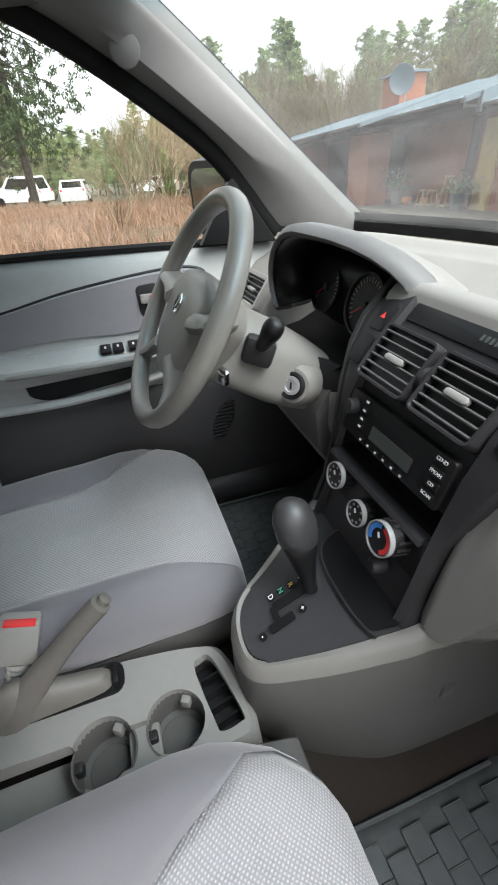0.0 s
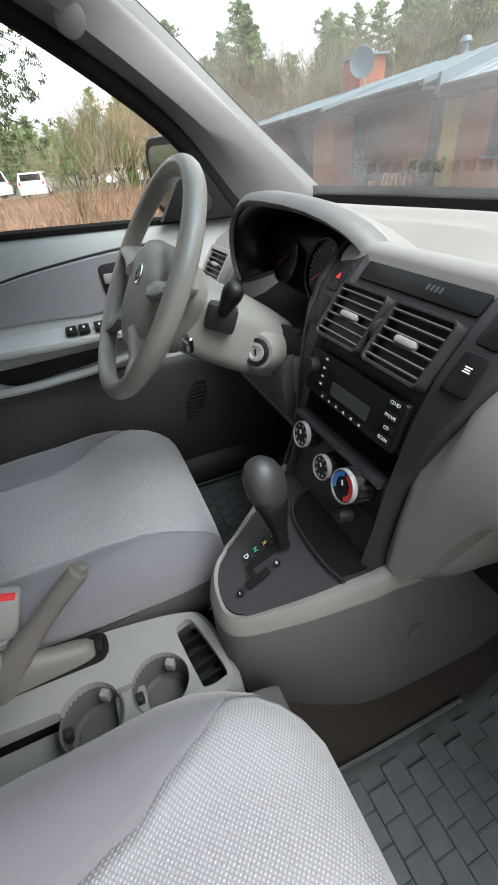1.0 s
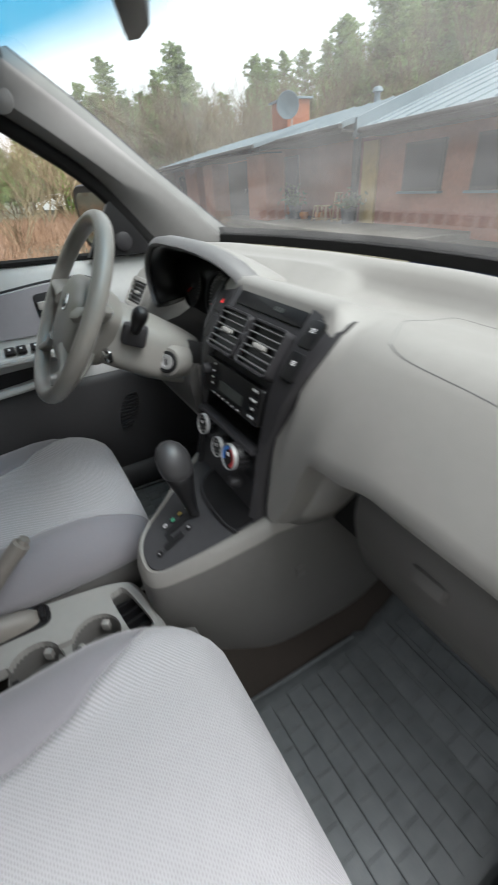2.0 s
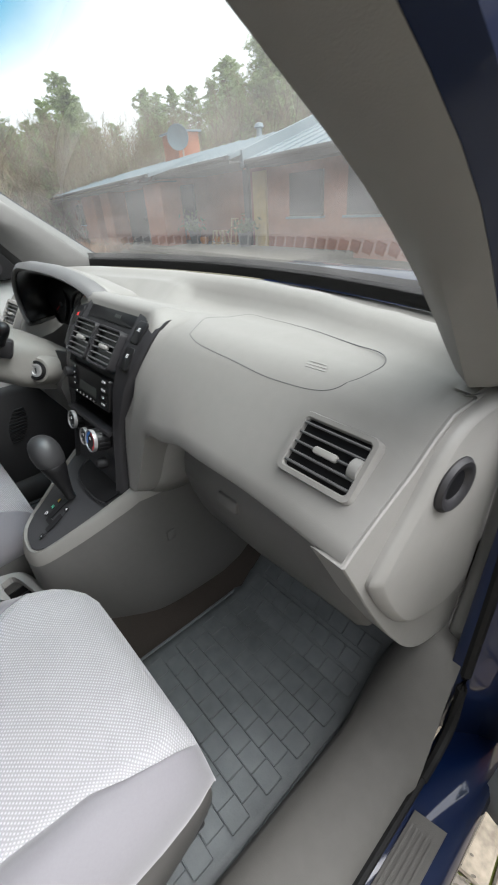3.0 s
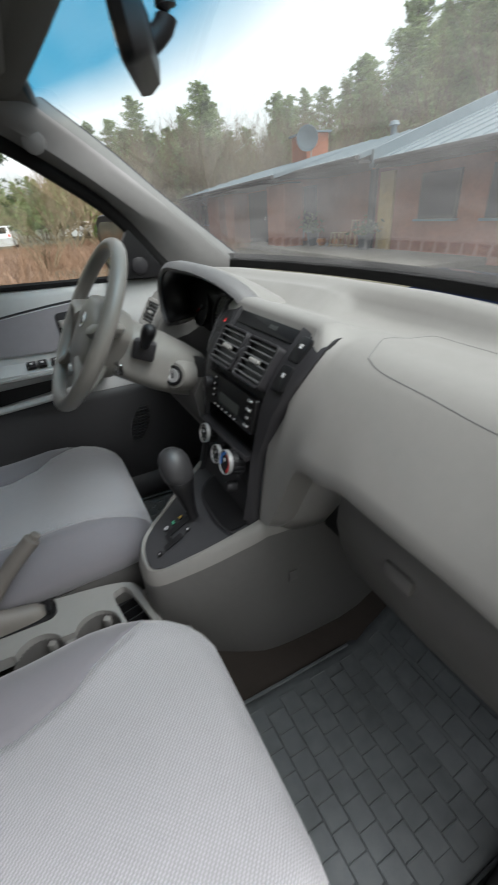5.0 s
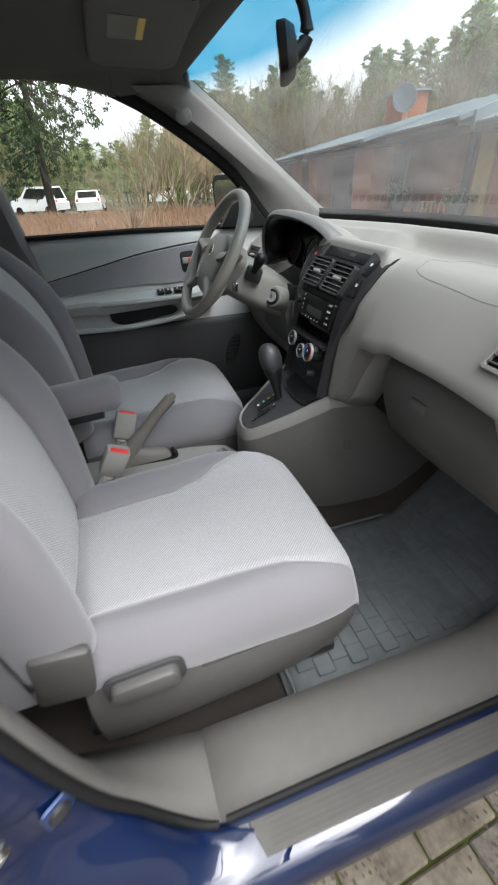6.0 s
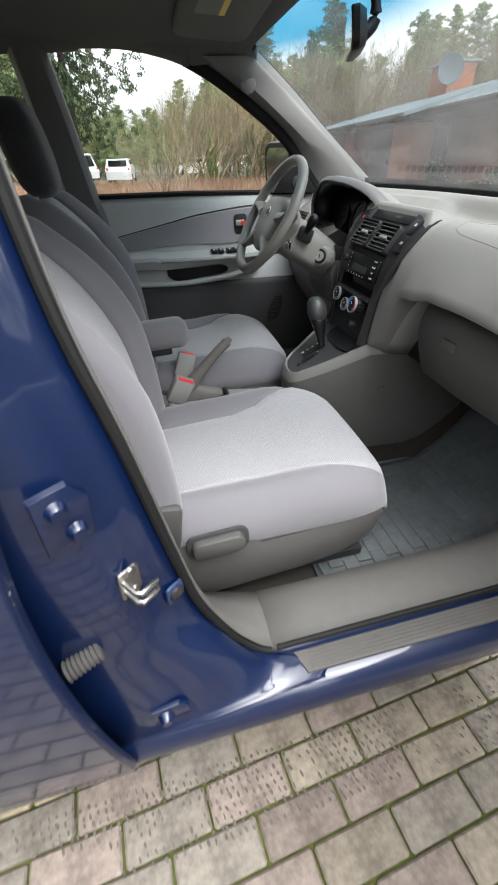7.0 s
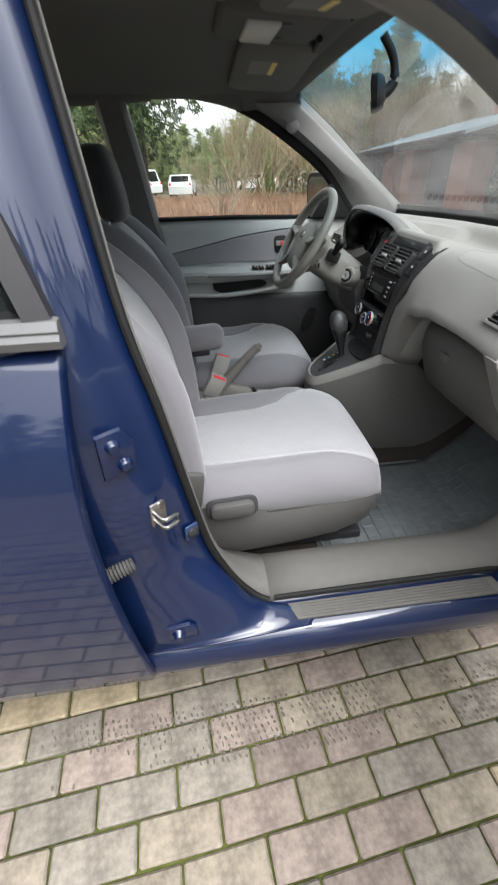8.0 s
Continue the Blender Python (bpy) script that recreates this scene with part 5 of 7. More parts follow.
lathe(bm, [(0.017, 0.006), (0.018, 0.0115), (0.0155, 0.0125), (0.014, 0.0105), (0.0001, 0.0105)], WM @ Matrix.Translation((0, 0.012, 0)), 28)
em = part("emblem", bm, M_CHROME, wheel, "chrome ring emblem")
bm = bmesh.new()
box(bm, (0, 0, 0), (0.022, 0.004, 0.002))
bmesh.ops.transform(bm, matrix=WM @ Matrix.Translation((0, 0.012, 0.0115)) @ pose(0, 0, 0, 0, 0, 55), verts=bm.verts)
part("bar", bm, M_CHROME, em)

# Column shroud, stalks and ignition.
col = thing("steering_column", (-0.329, 0.42, 0.95), "grey steering column shroud with stalks and ignition lock", "steering column")
CMx = WM @ Matrix.Translation((0, -0.006, 0))
bm = bmesh.new()
SH = bend([(-0.085, 0.03, 0), (-0.05, 0.052, 0), (0, 0.058, 0), (0.05, 0.052, 0), (0.085, 0.03, 0), (0.092, -0.02, 0), (0.08, -0.062, 0), (0.0, -0.078, 0), (-0.08, -0.062, 0), (-0.092, -0.02, 0), (-0.085, 0.03, 0)], 44)[:-1]
loft(bm, [[CMx @ Vector((p.x * k, p.y * k2, d)) for p in SH] for d, k, k2 in ((-0.05, 0.75, 0.8), (-0.062, 0.98, 0.98), (-0.10, 1.08, 1.0), (-0.18, 1.12, 1.02), (-0.24, 1.05, 0.95), (-0.30, 0.9, 0.8))])
part("shroud", bm, M_COLUMN, col, "grey shroud")
bm = bmesh.new()
box(bm, (-0.223, 0.395, 1.055), (0.03, 0.05, 0.045), (-20, 0, -20), 0.008)
sb = part("stalk_socket", bm, M_CHAR, col)
bm = bmesh.new()
tube(bm, bend([(-0.235, 0.40, 1.055), (-0.20, 0.395, 1.075), (-0.178, 0.40, 1.100), (-0.168, 0.405, 1.118)], 12), [0.010] * 4 + [0.011, 0.012, 0.0135, 0.015, 0.016, 0.016, 0.015, 0.012, 0.006], 12)
part("wiper_stalk", bm, M_BLACK, col, "black wiper stalk")
bm = bmesh.new()
tube(bm, bend([(-0.43, 0.40, 1.06), (-0.50, 0.39, 1.09), (-0.54, 0.385, 1.105)], 8), [0.008] * 5 + [0.011, 0.012, 0.011, 0.006], 10)
part("lamp_stalk", bm, M_BLACK, col)
IM = basis((-0.221, 0.452, 0.983), (0.75, 0.65, 0.1), (-0.05, 0.35, 0.93))
bm = bmesh.new()
lathe(bm, [(0.040, -0.06), (0.036, -0.012), (0.030, -0.002), (0.0001, -0.001)], IM, 28)
part("lock_housing", bm, M_COLUMN, col)
bm = bmesh.new()
lathe(bm, [(0.024, -0.004), (0.024, 0.003), (0.021, 0.0045), (0.018, 0.002), (0.0001, 0.002)], IM, 28)
ig = part("ignition_bezel", bm, M_BLACK, col, "black ignition ring")
bm = bmesh.new()
lathe(bm, [(0.0165, 0.001), (0.0160, 0.0045), (0.011, 0.005), (0.010, 0.003), (0.0001, 0.003)], IM, 24)
barrel = part("lock_barrel", bm, M_SILVER, ig, "silver lock barrel")
bm = bmesh.new()
box(bm, (0, 0, 0), (0.003, 0.012, 0.002))
bmesh.ops.transform(bm, matrix=IM @ Matrix.Translation((0, 0, 0.0035)), verts=bm.verts)
part("key_slot", bm, M_BLACK, barrel)
bm = bmesh.new()
box(bm, (-0.208, 0.33, 1.03), (0.02, 0.012, 0.028), (10, 20, 20), 0.004)
part("column_lever", bm, M_CHROME, col, "shiny metal lever tip")
bm = bmesh.new()
loft(bm, [[Vector((x, y, z)) for y, z in ((0.515, 0.97), (0.49, 0.93), (0.50, 0.85), (0.56, 0.76), (0.62, 0.76), (0.62, 0.97))] for x in (-0.42, -0.34, -0.26, -0.20)])
part("knee_panel", bm, M_SHADEDASH, col)

# Pedals and footrest deep in the driver's footwell.
for x, w in ((-0.33, 0.11), (-0.20, 0.05)):
    p = thing("pedal", (x, 0.80, 0.42), "black rubber pedal in the dark footwell", "pedal")
    bm = bmesh.new()
    box(bm, (x, 0.79, 0.50), (w, 0.012, 0.06), (-30, 0, 0), 0.004)
    part("pad", bm, M_RUBBER, p)
    bm = bmesh.new()
    tube(bm, [(x, 0.80, 0.52), (x, 0.86, 0.62), (x, 0.88, 0.74)], 0.01, 8)
    part("arm", bm, M_CHAR, p)

# ---- gear selector console ----
con = thing("gear_console", (0.0, 0.45, 0.36), "grey selector console with dark gate panel", "centre console")
def con_z(y):
    return 0.690 + 0.51 * (y - 0.28)
RIMP = bend([(-0.168, 0.86, 0), (-0.165, 0.68, 0), (-0.160, 0.52, 0), (-0.128, 0.42, 0), (-0.085, 0.335, 0), (-0.055, 0.278, 0), (0.0, 0.258, 0), (0.058, 0.268, 0), (0.098, 0.335, 0), (0.133, 0.42, 0), (0.155, 0.50, 0), (0.163, 0.68, 0), (0.166, 0.86, 0)], 72)
bm = bmesh.new()
rails = []
for i, p in enumerate(RIMP):
    z = con_z(min(p.y, 0.48))
    nose = max(0.0, 1 - abs(p.x) / 0.09)
    inw = Vector((-p.x * 0.13, 0.012 if abs(p.x) < 0.07 else 0.004, 0))
    f = Vector((p.x, 0, 0)).normalized() if abs(p.x) > 1e-6 else Vector((1, 0, 0))
    rails.append([p + inw + Vector((0, 0, z - 0.004)), p + inw * 0.9 + Vector((0, 0, z + 0.002)), p + inw * 0.4 + Vector((0, 0, z + 0.003)), p + Vector((0, 0, z - 0.004)), p + f * 0.005 + Vector((0, -0.006 * nose, z - 0.025)), p + f * 0.010 + Vector((0, -0.006 * nose, lerp(z, 0.36, 0.4))), p + f * 0.012 + Vector((0, 0.02 * nose, lerp(z, 0.36, 0.65))), p + f * 0.006 + Vector((0, 0.06 * nose, lerp(z, 0.36, 0.85))), p - f * 0.01 + Vector((0, 0.11 * nose, 0.355))])
loft(bm, rails, closed=False)
rim_bm = bmesh.new()
loft(rim_bm, [[q + Vector((0, 0, 0.0025)) for q in r[:2]] + [r[2] + Vector((0, 0, 0.003)), r[3] + Vector((0, 0, 0.001)) + (r[3] - r[2]) * 0.12, r[4] + (r[3] - r[2]) * 0.10] for r in rails], closed=False)
part("console_rim", rim_bm, M_COLUMN, con, "paler grey rim of the console", smooth=60)
solid(part("side_wall", bm, M_SHADEDASH, con, "grey console side", smooth=50), 0.005, -1)
bm = bmesh.new()
box(bm, (0.166, 0.533, 0.64), (0.008, 0.022, 0.028), (0, 0, 0), 0.002)
part("clip_cover", bm, M_SHADEDASH, con, "small square clip cover")
GP = [Vector((p.x * 0.87, p.y + (0.012 if abs(p.x) < 0.07 else 0.004), 0)) for p in RIMP if p.y < 0.53]
bm = bmesh.new()
f = bm.faces.new([bm.verts.new(Vector((p.x, p.y, con_z(p.y) + 0.0))) for p in GP])
gate = part("gate_panel", bm, M_GATE, con, "dark grey gear gate panel", smooth=0)
solid(gate, 0.004, 1)
# Oddments bin ahead of the lever: a black plate for its shaded hollow.
GN = Vector((0, -0.51, 1)).normalized()
def gate_pose(x, y, lift=0.0):
    return basis(Vector((x, y, con_z(y))) + GN * (0.0045 + lift), (1, 0, 0), (0, 1, 0.51))
bm = bmesh.new()
plate(bm, [(p.x, p.y) for p in bend([(-0.06, 0.03, 0), (-0.062, -0.01, 0), (-0.03, -0.035, 0), (0.06, -0.04, 0), (0.10, -0.03, 0), (0.11, 0.05, 0), (0.0, 0.06, 0), (-0.06, 0.03, 0)], 40)[:-1]], gate_pose(0.01, 0.455), 0.0015)
part("bin", bm, M_BLACK, con, "black plate for the oddments bin's shaded hollow")
bm = bmesh.new()
tube(bm, [gate_pose(0.01, 0.455) @ p for p in bend([(-0.06, 0.05, 0.002), (-0.064, -0.01, 0.002), (-0.03, -0.038, 0.002), (0.06, -0.042, 0.002), (0.11, -0.032, 0.002)], 30)], 0.0022, 6)
part("bin_lip", bm, M_CHAR, con)
# Gate slot, marks.
for c, s in (((-0.002, 0.358), (0.016, 0.070)), ((0.012, 0.326), (0.034, 0.012)), ((0.026, 0.330), (0.015, 0.046))):
    bm = bmesh.new()
    plate(bm, rrect(s[0], s[1], 0.004), gate_pose(*c), 0.0012)
    part("gate_slot", bm, M_BLACK, con)
for (x, y), mat, ch in (((-0.020, 0.381), M_WHITE, "P"), ((-0.020, 0.364), M_AMBER, "R"), ((-0.021, 0.347), M_GREEN, "N"), ((-0.021, 0.330), M_WHITE, "D"), ((0.025, 0.364), M_WHITE, "+"), ((0.028, 0.298), M_WHITE, "-")):
    bm = bmesh.new()
    lathe(bm, [(0.0068, 0.0), (0.0064, 0.0012), (0.0001, 0.0013)], gate_pose(x, y), 18)
    b = part("position_mark", bm, M_BLACK, con)
    write(b, ch, gate_pose(x, y, 0.0016) @ pose(0, 0, 0, 0, 0, 0), 0.012, mat)
lev = thing("gear_lever", (0.006, 0.382, 0.755), "dark grey automatic gear lever with rounded knob", "gear lever")
bm = bmesh.new()
lax = Vector((-0.045, -0.015, 0.145)).normalized()
L0 = Vector((0.008, 0.383, 0.752))
LP = [(0.0, 0.010), (0.012, 0.010), (0.03, 0.0125), (0.055, 0.0175), (0.075, 0.0225), (0.088, 0.025), (0.090, 0.0242)]
loft(bm, [[o + Vector((math.cos(a) * r, 0, 0)) + Vector((0, math.sin(a) * r * 1.15, 0)) for a in (2 * math.pi * k / 20 for k in range(20))] for o, r in ((L0 + lax * d, r) for d, r in LP)])
part("boot_grip", bm, M_BLACK, lev)
bm = bmesh.new()
TP = [(0.090, 0.024), (0.092, 0.0255), (0.105, 0.0275), (0.120, 0.0278), (0.134, 0.0258), (0.146, 0.0210), (0.154, 0.013), (0.157, 0.001)]
loft(bm, [[o + Vector((math.cos(a) * r, 0, 0)) + Vector((0, math.sin(a) * r * 1.2, 0)) for a in (2 * math.pi * k / 20 for k in range(20))] for o, r in ((L0 + lax * d, r) for d, r in TP)])
M_KNOB = shader("knob_grey", (0.022, 0.022, 0.023), 0.42, vary=0.05, bump=0.1, bscale=600)
part("knob_cap", bm, M_KNOB, lev)

# ---- centre box between the seats ----
cc = thing("centre_box", (0.02, 0.0, 0.36), "pale grey box between the seats with two cup holders", "centre console")
bm = bmesh.new()
OUT = bend([(-0.10, -0.30, 0), (-0.095, -0.1, 0), (-0.085, 0.10, 0), (-0.07, 0.21, 0), (-0.045, 0.245, 0), (0.03, 0.262, 0), (0.085, 0.262, 0), (0.10, 0.235, 0), (0.105, 0.10, 0), (0.11, -0.1, 0), (0.11, -0.30, 0)], 60)
CUPS = ((0.043, 0.028, 0.047), (0.039, 0.140, 0.046))
def cc_top(y):
    return 0.575 + 0.02 * (1 - min(1, max(0, (y + 0.05) / 0.3)))
loops = []
for d, k in ((-0.21, 1.04), (-0.02, 1.0), (-0.006, 0.985), (0.0, 0.95)):
    loops.append([Vector((0.01 + (p.x - 0.01) * k, p.y * (k if p.y > 0 else 1), cc_top(p.y) + d)) for p in OUT])
loft(bm, loops, cap=False)
part("shell", bm, M_LIGHT, cc, "pale grey shell", smooth=50)
# Top deck with holes for the holders and the front pocket, cut by booleans below.
bm = bmesh.new()
deck_out = [Vector((0.01 + (p.x - 0.01) * 0.952, p.y * (0.952 if p.y > 0 else 1), 0)) for p in OUT]
plate(bm, [(p.x, p.y) for p in deck_out], pose(0, 0, 0.560), 0.03)
for v in bm.verts:
    v.co.z += cc_top(v.co.y) - 0.5895 if v.co.z > 0.575 else 0
deck = part("deck", bm, M_LIGHT, cc, "pale grey deck", smooth=30)
def cutter(outlines):
    b = bmesh.new()
    for o, z0, z1 in outlines:
        plate(b, o, pose(0, 0, z0), z1 - z0)
    me = bpy.data.meshes.new("cut")
    bmesh.ops.recalc_face_normals(b, faces=b.faces)
    b.to_mesh(me)
    b.free()
    return me
def circle(x, y, r, n=32):
    return [(x + r * math.cos(2 * math.pi * k / n), y + r * math.sin(2 * math.pi * k / n)) for k in range(n)]
def bore(ob, me):
    """Cut the solid me out of ob and keep the plain result."""
    tmp = bpy.data.objects.new("cut", me)
    scene.collection.objects.link(tmp)
    md = ob.modifiers.new("bore", "BOOLEAN")
    md.operation, md.object, md.solver = "DIFFERENCE", tmp, "EXACT"
    ev = ob.evaluated_get(bpy.context.evaluated_depsgraph_get())
    out = bpy.data.meshes.new_from_object(ev)
    ob.modifiers.clear()
    ob.data = out
    bpy.data.objects.remove(tmp)
for x, y, r in CUPS:
    bore(deck, cutter([(circle(x, y, r), 0.5, 0.7)]))
bore(deck, cutter([([(0.022, 0.02), (0.082, 0.02), (0.078, 0.15), (0.026, 0.15)], 0.569, 0.7)]))
bore(deck, cutter([([(0.018, -0.26), (0.094, -0.26), (0.092, 0.0), (0.05, 0.02), (0.02, -0.02)], 0.5, 0.7)]))
bore(deck, cutter([([(p.x, p.y) for p in bend([(-0.045, 0.195, 0), (-0.04, 0.218, 0), (0.06, 0.243, 0), (0.075, 0.235, 0), (0.078, 0.205, 0), (0.06, 0.198, 0), (-0.03, 0.185, 0), (-0.045, 0.195, 0)], 30)[:-1]], 0.5, 0.7)]))
for x, y, r in CUPS:
    bm = bmesh.new()
    lathe(bm, [(r + 0.003, 0.055), (r, 0.055), (r - 0.002, 0.002), (r - 0.012, 0.0), (r - 0.014, 0.003), (0.0001, 0.003), (0.0001, -0.004), (r + 0.003, -0.004), (r + 0.003, 0.055)], pose(x, y, 0.515), 36, False)
    h = part("cup_holder", bm, M_SHADEDASH, cc, "round grey cup holder")
    for a in (150, 30, 270):
        bm = bmesh.new()
        box(bm, (x + (r - 0.006) * math.cos(radians(a)), y + (r - 0.006) * math.sin(radians(a)), 0.553), (0.014, 0.016, 0.022), (0, 0, a), 0.003)
        part("grip_tab", bm, M_LIGHT if a == 150 else M_CHAR, h, "small rubber grip tab")
bm = bmesh.new()
box(bm, (0.055, -0.12, 0.51), (0.09, 0.29, 0.01))
part("tray_floor", bm, M_GREY, cc)
bm = bmesh.new()
box(bm, (0.044, 0.086, 0.542), (0.058, 0.05, 0.016), (0, 0, 0), 0.004)
part("bridge", bm, M_LIGHT, cc)
bm = bmesh.new()
box(bm, (0.02, 0.215, 0.53), (0.13, 0.06, 0.01))
pf = part("pocket_floor", bm, M_BLACK, cc, "dark ribbed pocket")
for k in range(4):
    bm = bmesh.new()
    box(bm, (-0.02 + 0.025 * k, 0.215, 0.545), (0.003, 0.05, 0.03), (0, 0, 12))
    part("divider", bm, M_BLACK, pf)

# Hand brake.
hb = thing("hand_brake", (-0.055, -0.03, 0.585), "grey hand brake lever, pulled up", "hand brake")
bm = bmesh.new()
tube(bm, bend([(-0.058, -0.105, 0.578), (-0.059, -0.075, 0.622), (-0.062, -0.03, 0.672), (-0.066, 0.035, 0.738), (-0.0675, 0.072, 0.770)], 24), [0.036 - 0.0195 * min(1, i / 15) ** 0.8 for i in range(25)], 14, 1.0)
part("grip", bm, M_BRAKE, hb, "grey grip")
bm = bmesh.new()
tube(bm, [(-0.0675, 0.070, 0.769), (-0.0678, 0.076, 0.774), (-0.068, 0.078, 0.776), (-0.068, 0.085, 0.782), (-0.068, 0.0865, 0.7835)], [0.0165, 0.0165, 0.010, 0.010, 0.007], 14)
part("release_button", bm, M_BRAKE, hb, "push button in the grip's end")
bm = bmesh.new()
loft(bm, [[Vector((-0.0605 + w * math.cos(radians(a)), y + 0.25 * (max(0.0, z - 0.6)) * math.sin(radians(a)), lerp(0.572, z, max(0.0, math.sin(radians(a))) ** 0.8))) for a in range(0, 181, 15)] for y, z, w in ((-0.150, 0.585, 0.018), (-0.140, 0.622, 0.026), (-0.120, 0.655, 0.028), (-0.095, 0.664, 0.028), (-0.070, 0.652, 0.027), (-0.045, 0.634, 0.026), (-0.015, 0.624, 0.025), (0.015, 0.618, 0.024), (0.035, 0.611, 0.022), (0.047, 0.600, 0.018), (0.053, 0.585, 0.012))])
part("shroud", bm, M_BRAKE, hb, "grey lever shroud", smooth=70)
bm = bmesh.new()
box(bm, (-0.060, 0.056, 0.592), (0.034, 0.012, 0.022), (0, 0, 0), 0.005)
part("end_stop", bm, M_BLACK, hb)
bm = bmesh.new()
plate(bm, rrect(0.055, 0.20, 0.02), pose(-0.06, -0.03, 0.5855), 0.004)
part("slot", bm, M_BLACK, hb)

# ---- seats ----
SEAM_WIDE = [(-0.2, 0.100), (0.0, 0.105), (0.09, 0.125), (0.15, 0.158), (0.226, 0.206), (0.28, 0.214), (0.33, 0.206)]
SEAM_SLIM = [(-0.2, 0.165), (0.06, 0.170), (0.16, 0.182), (0.25, 0.210), (0.30, 0.212), (0.33, 0.206)]
def make_seat(name, cx, label, mirrored):
    s = thing(name, (cx, 0.0, 0.42), label, "car seat", "front seats")
    f = -1 if mirrored else 1
    # Cushion: sections along y, each a closed loop split at the seams.
    rows = []
    ys = [-0.20, -0.16, -0.10, -0.04, 0.015, 0.03, 0.045, 0.06, 0.09, 0.13, 0.18, 0.22, 0.26, 0.285, 0.305, 0.317, 0.322, 0.318, 0.308]
    zoff = [0.0] * 12 + [-0.001, -0.005, -0.014, -0.032, -0.062, -0.092, -0.115]
    for y, dz in zip(ys, zoff):
        hl, hr = curve1(y, SEAM_WIDE), curve1(y, SEAM_SLIM)
        w = curve1(y, [(-0.2, 0.245), (0.0, 0.256), (0.2, 0.256), (0.27, 0.250), (0.305, 0.238), (0.33, 0.228)]) + 0.35 * min(0.0, dz + 0.06)
        wl = min(w, curve1(y, [(-0.2, 0.245), (0.0, 0.250), (0.16, 0.250), (0.226, 0.232), (0.26, 0.214), (0.285, 0.194), (0.305, 0.168), (0.325, 0.135)]) + 0.35 * min(0.0, dz + 0.06))
        hl = min(hl, wl - 0.012)
        fade = curve1(y, [(-0.2, 0.8), (0.0, 0.9), (0.12, 1.0), (0.21, 0.6), (0.30, 0.0), (0.4, 0)])
        base = 0.688 - 0.02 * curve1(y, [(-0.2, 1), (0.0, 0.6), (0.2, 0)]) + dz
        def top(x):
            u = min(1.0, abs(x) / (wl if x < 0 else w))
            start, bol = (0.40, 0.020) if x < 0 else (0.60, 0.022)
            rise = min(1.0, max(0.0, (u - start) / 0.30))
            return base + 0.010 * (1 - u * u) + fade * bol * rise * rise * (3 - 2 * rise) - 0.050 * max(0.0, (u - 0.76) / 0.24) ** 2.0
        def flank(h, sg):
            out = []
            wide = w if sg > 0 else wl
            for k in range(1, 13):
                t = k / 12
                if t <= 0.6:
                    x = lerp(h, max(wide, h + 0.008), t / 0.6)
                    out.append((x, top(sg * x)))
                else:
                    u = (t - 0.6) / 0.4
                    out.append((max(wide, h + 0.008) + 0.012 * math.sin(math.pi * u) - 0.012 * u, lerp(top(sg * wide), min(0.56, top(sg * wide) - 0.004), u)))
            return out
        prof = [(lerp(-hl, hr, k / 18), top(lerp(-hl, hr, k / 18))) for k in range(19)]
        side, left = flank(hr, 1), flank(hl, -1)
        rows.append((y, [(-a, b) for a, b in left[::-1]] + prof + side))
    n = len(rows[0][1])
    for nm, lo, hi, mat, lab in (("cushion_insert", 12, 30, M_CLOTH, "dotted grey cloth insert"), ("cushion_bolster", 0, 12, M_CLOTH2, "smooth grey cloth bolster"), ("cushion_bolster", 30, n - 1, M_CLOTH2, "smooth grey cloth bolster")):
        b = bmesh.new()
        loft(b, [[Vector((cx + x, y, z)) for x, z in pr[lo:hi + 1]] for y, pr in rows], closed=False)
        solid(part(nm, b, mat, s, lab, smooth=70), 0.003, 0)
    b = bmesh.new()
    loft(b, [[Vector((cx + f * x, y, z)) for x, z in ((-0.205, 0.5), (-0.21, 0.64), (0.21, 0.64), (0.205, 0.5))] for y in (-0.2, 0.2, 0.27)])
    part("cushion_core", b, M_CLOTH2, s)
    # Plastic valance on each side and the recliner lever.
    for sd in (-1, 1):
        b = bmesh.new()
        pts = [(-0.20, 0.425, 0.60), (-0.15, 0.42, 0.615), (-0.06, 0.425, 0.62), (-0.02, 0.43, 0.585), (0.0, 0.432, 0.56), (0.1, 0.442, 0.565), (0.2, 0.455, 0.580), (0.26, 0.470, 0.590), (0.295, 0.485, 0.592), (0.308, 0.51, 0.588), (0.312, 0.54, 0.575)]
        loft(b, [[Vector((cx + sd * f * (x - 0.016 * max(0, (y - 0.12) / 0.16) ** 2), y, z)) for x, z in ((0.225, za), (0.250, za - 0.004), (0.262, lerp(za, zb, 0.3)), (0.262, lerp(za, zb, 0.8)), (0.252, zb), (0.20, zb))] for y, za, zb in pts])
        part("valance", b, M_VAL, s, "grey plastic seat valance", smooth=50)
    b = bmesh.new()
    lp = basis((cx + f * 0.262, -0.10, 0.607), (0, 1, 0.06), (0, -0.06, 1)) if f > 0 else basis((cx - 0.262, -0.10, 0.607), (0, -1, -0.06), (0, -0.06, 1))
    # Raised dark plate, painted shade of the recess round the lever.
    plate(b, rrect(0.135, 0.066, 0.022), lp, 0.006, 0.001)
    part("lever_shade_plate", b, M_LOWER, s)
    b = bmesh.new()
    plate(b, rrect(0.115, 0.046, 0.018), lp, 0.024, 0.008)
    part("recliner_lever", b, M_VAL, s, "grey recliner lever")
    b = bmesh.new()
    box(b, (cx + f * 0.250, -0.215, 0.665), (0.026, 0.09, 0.12), (-8, 0, 0), 0.013)
    part("hinge_cover", b, M_VAL, s, "grey plastic hinge cover")
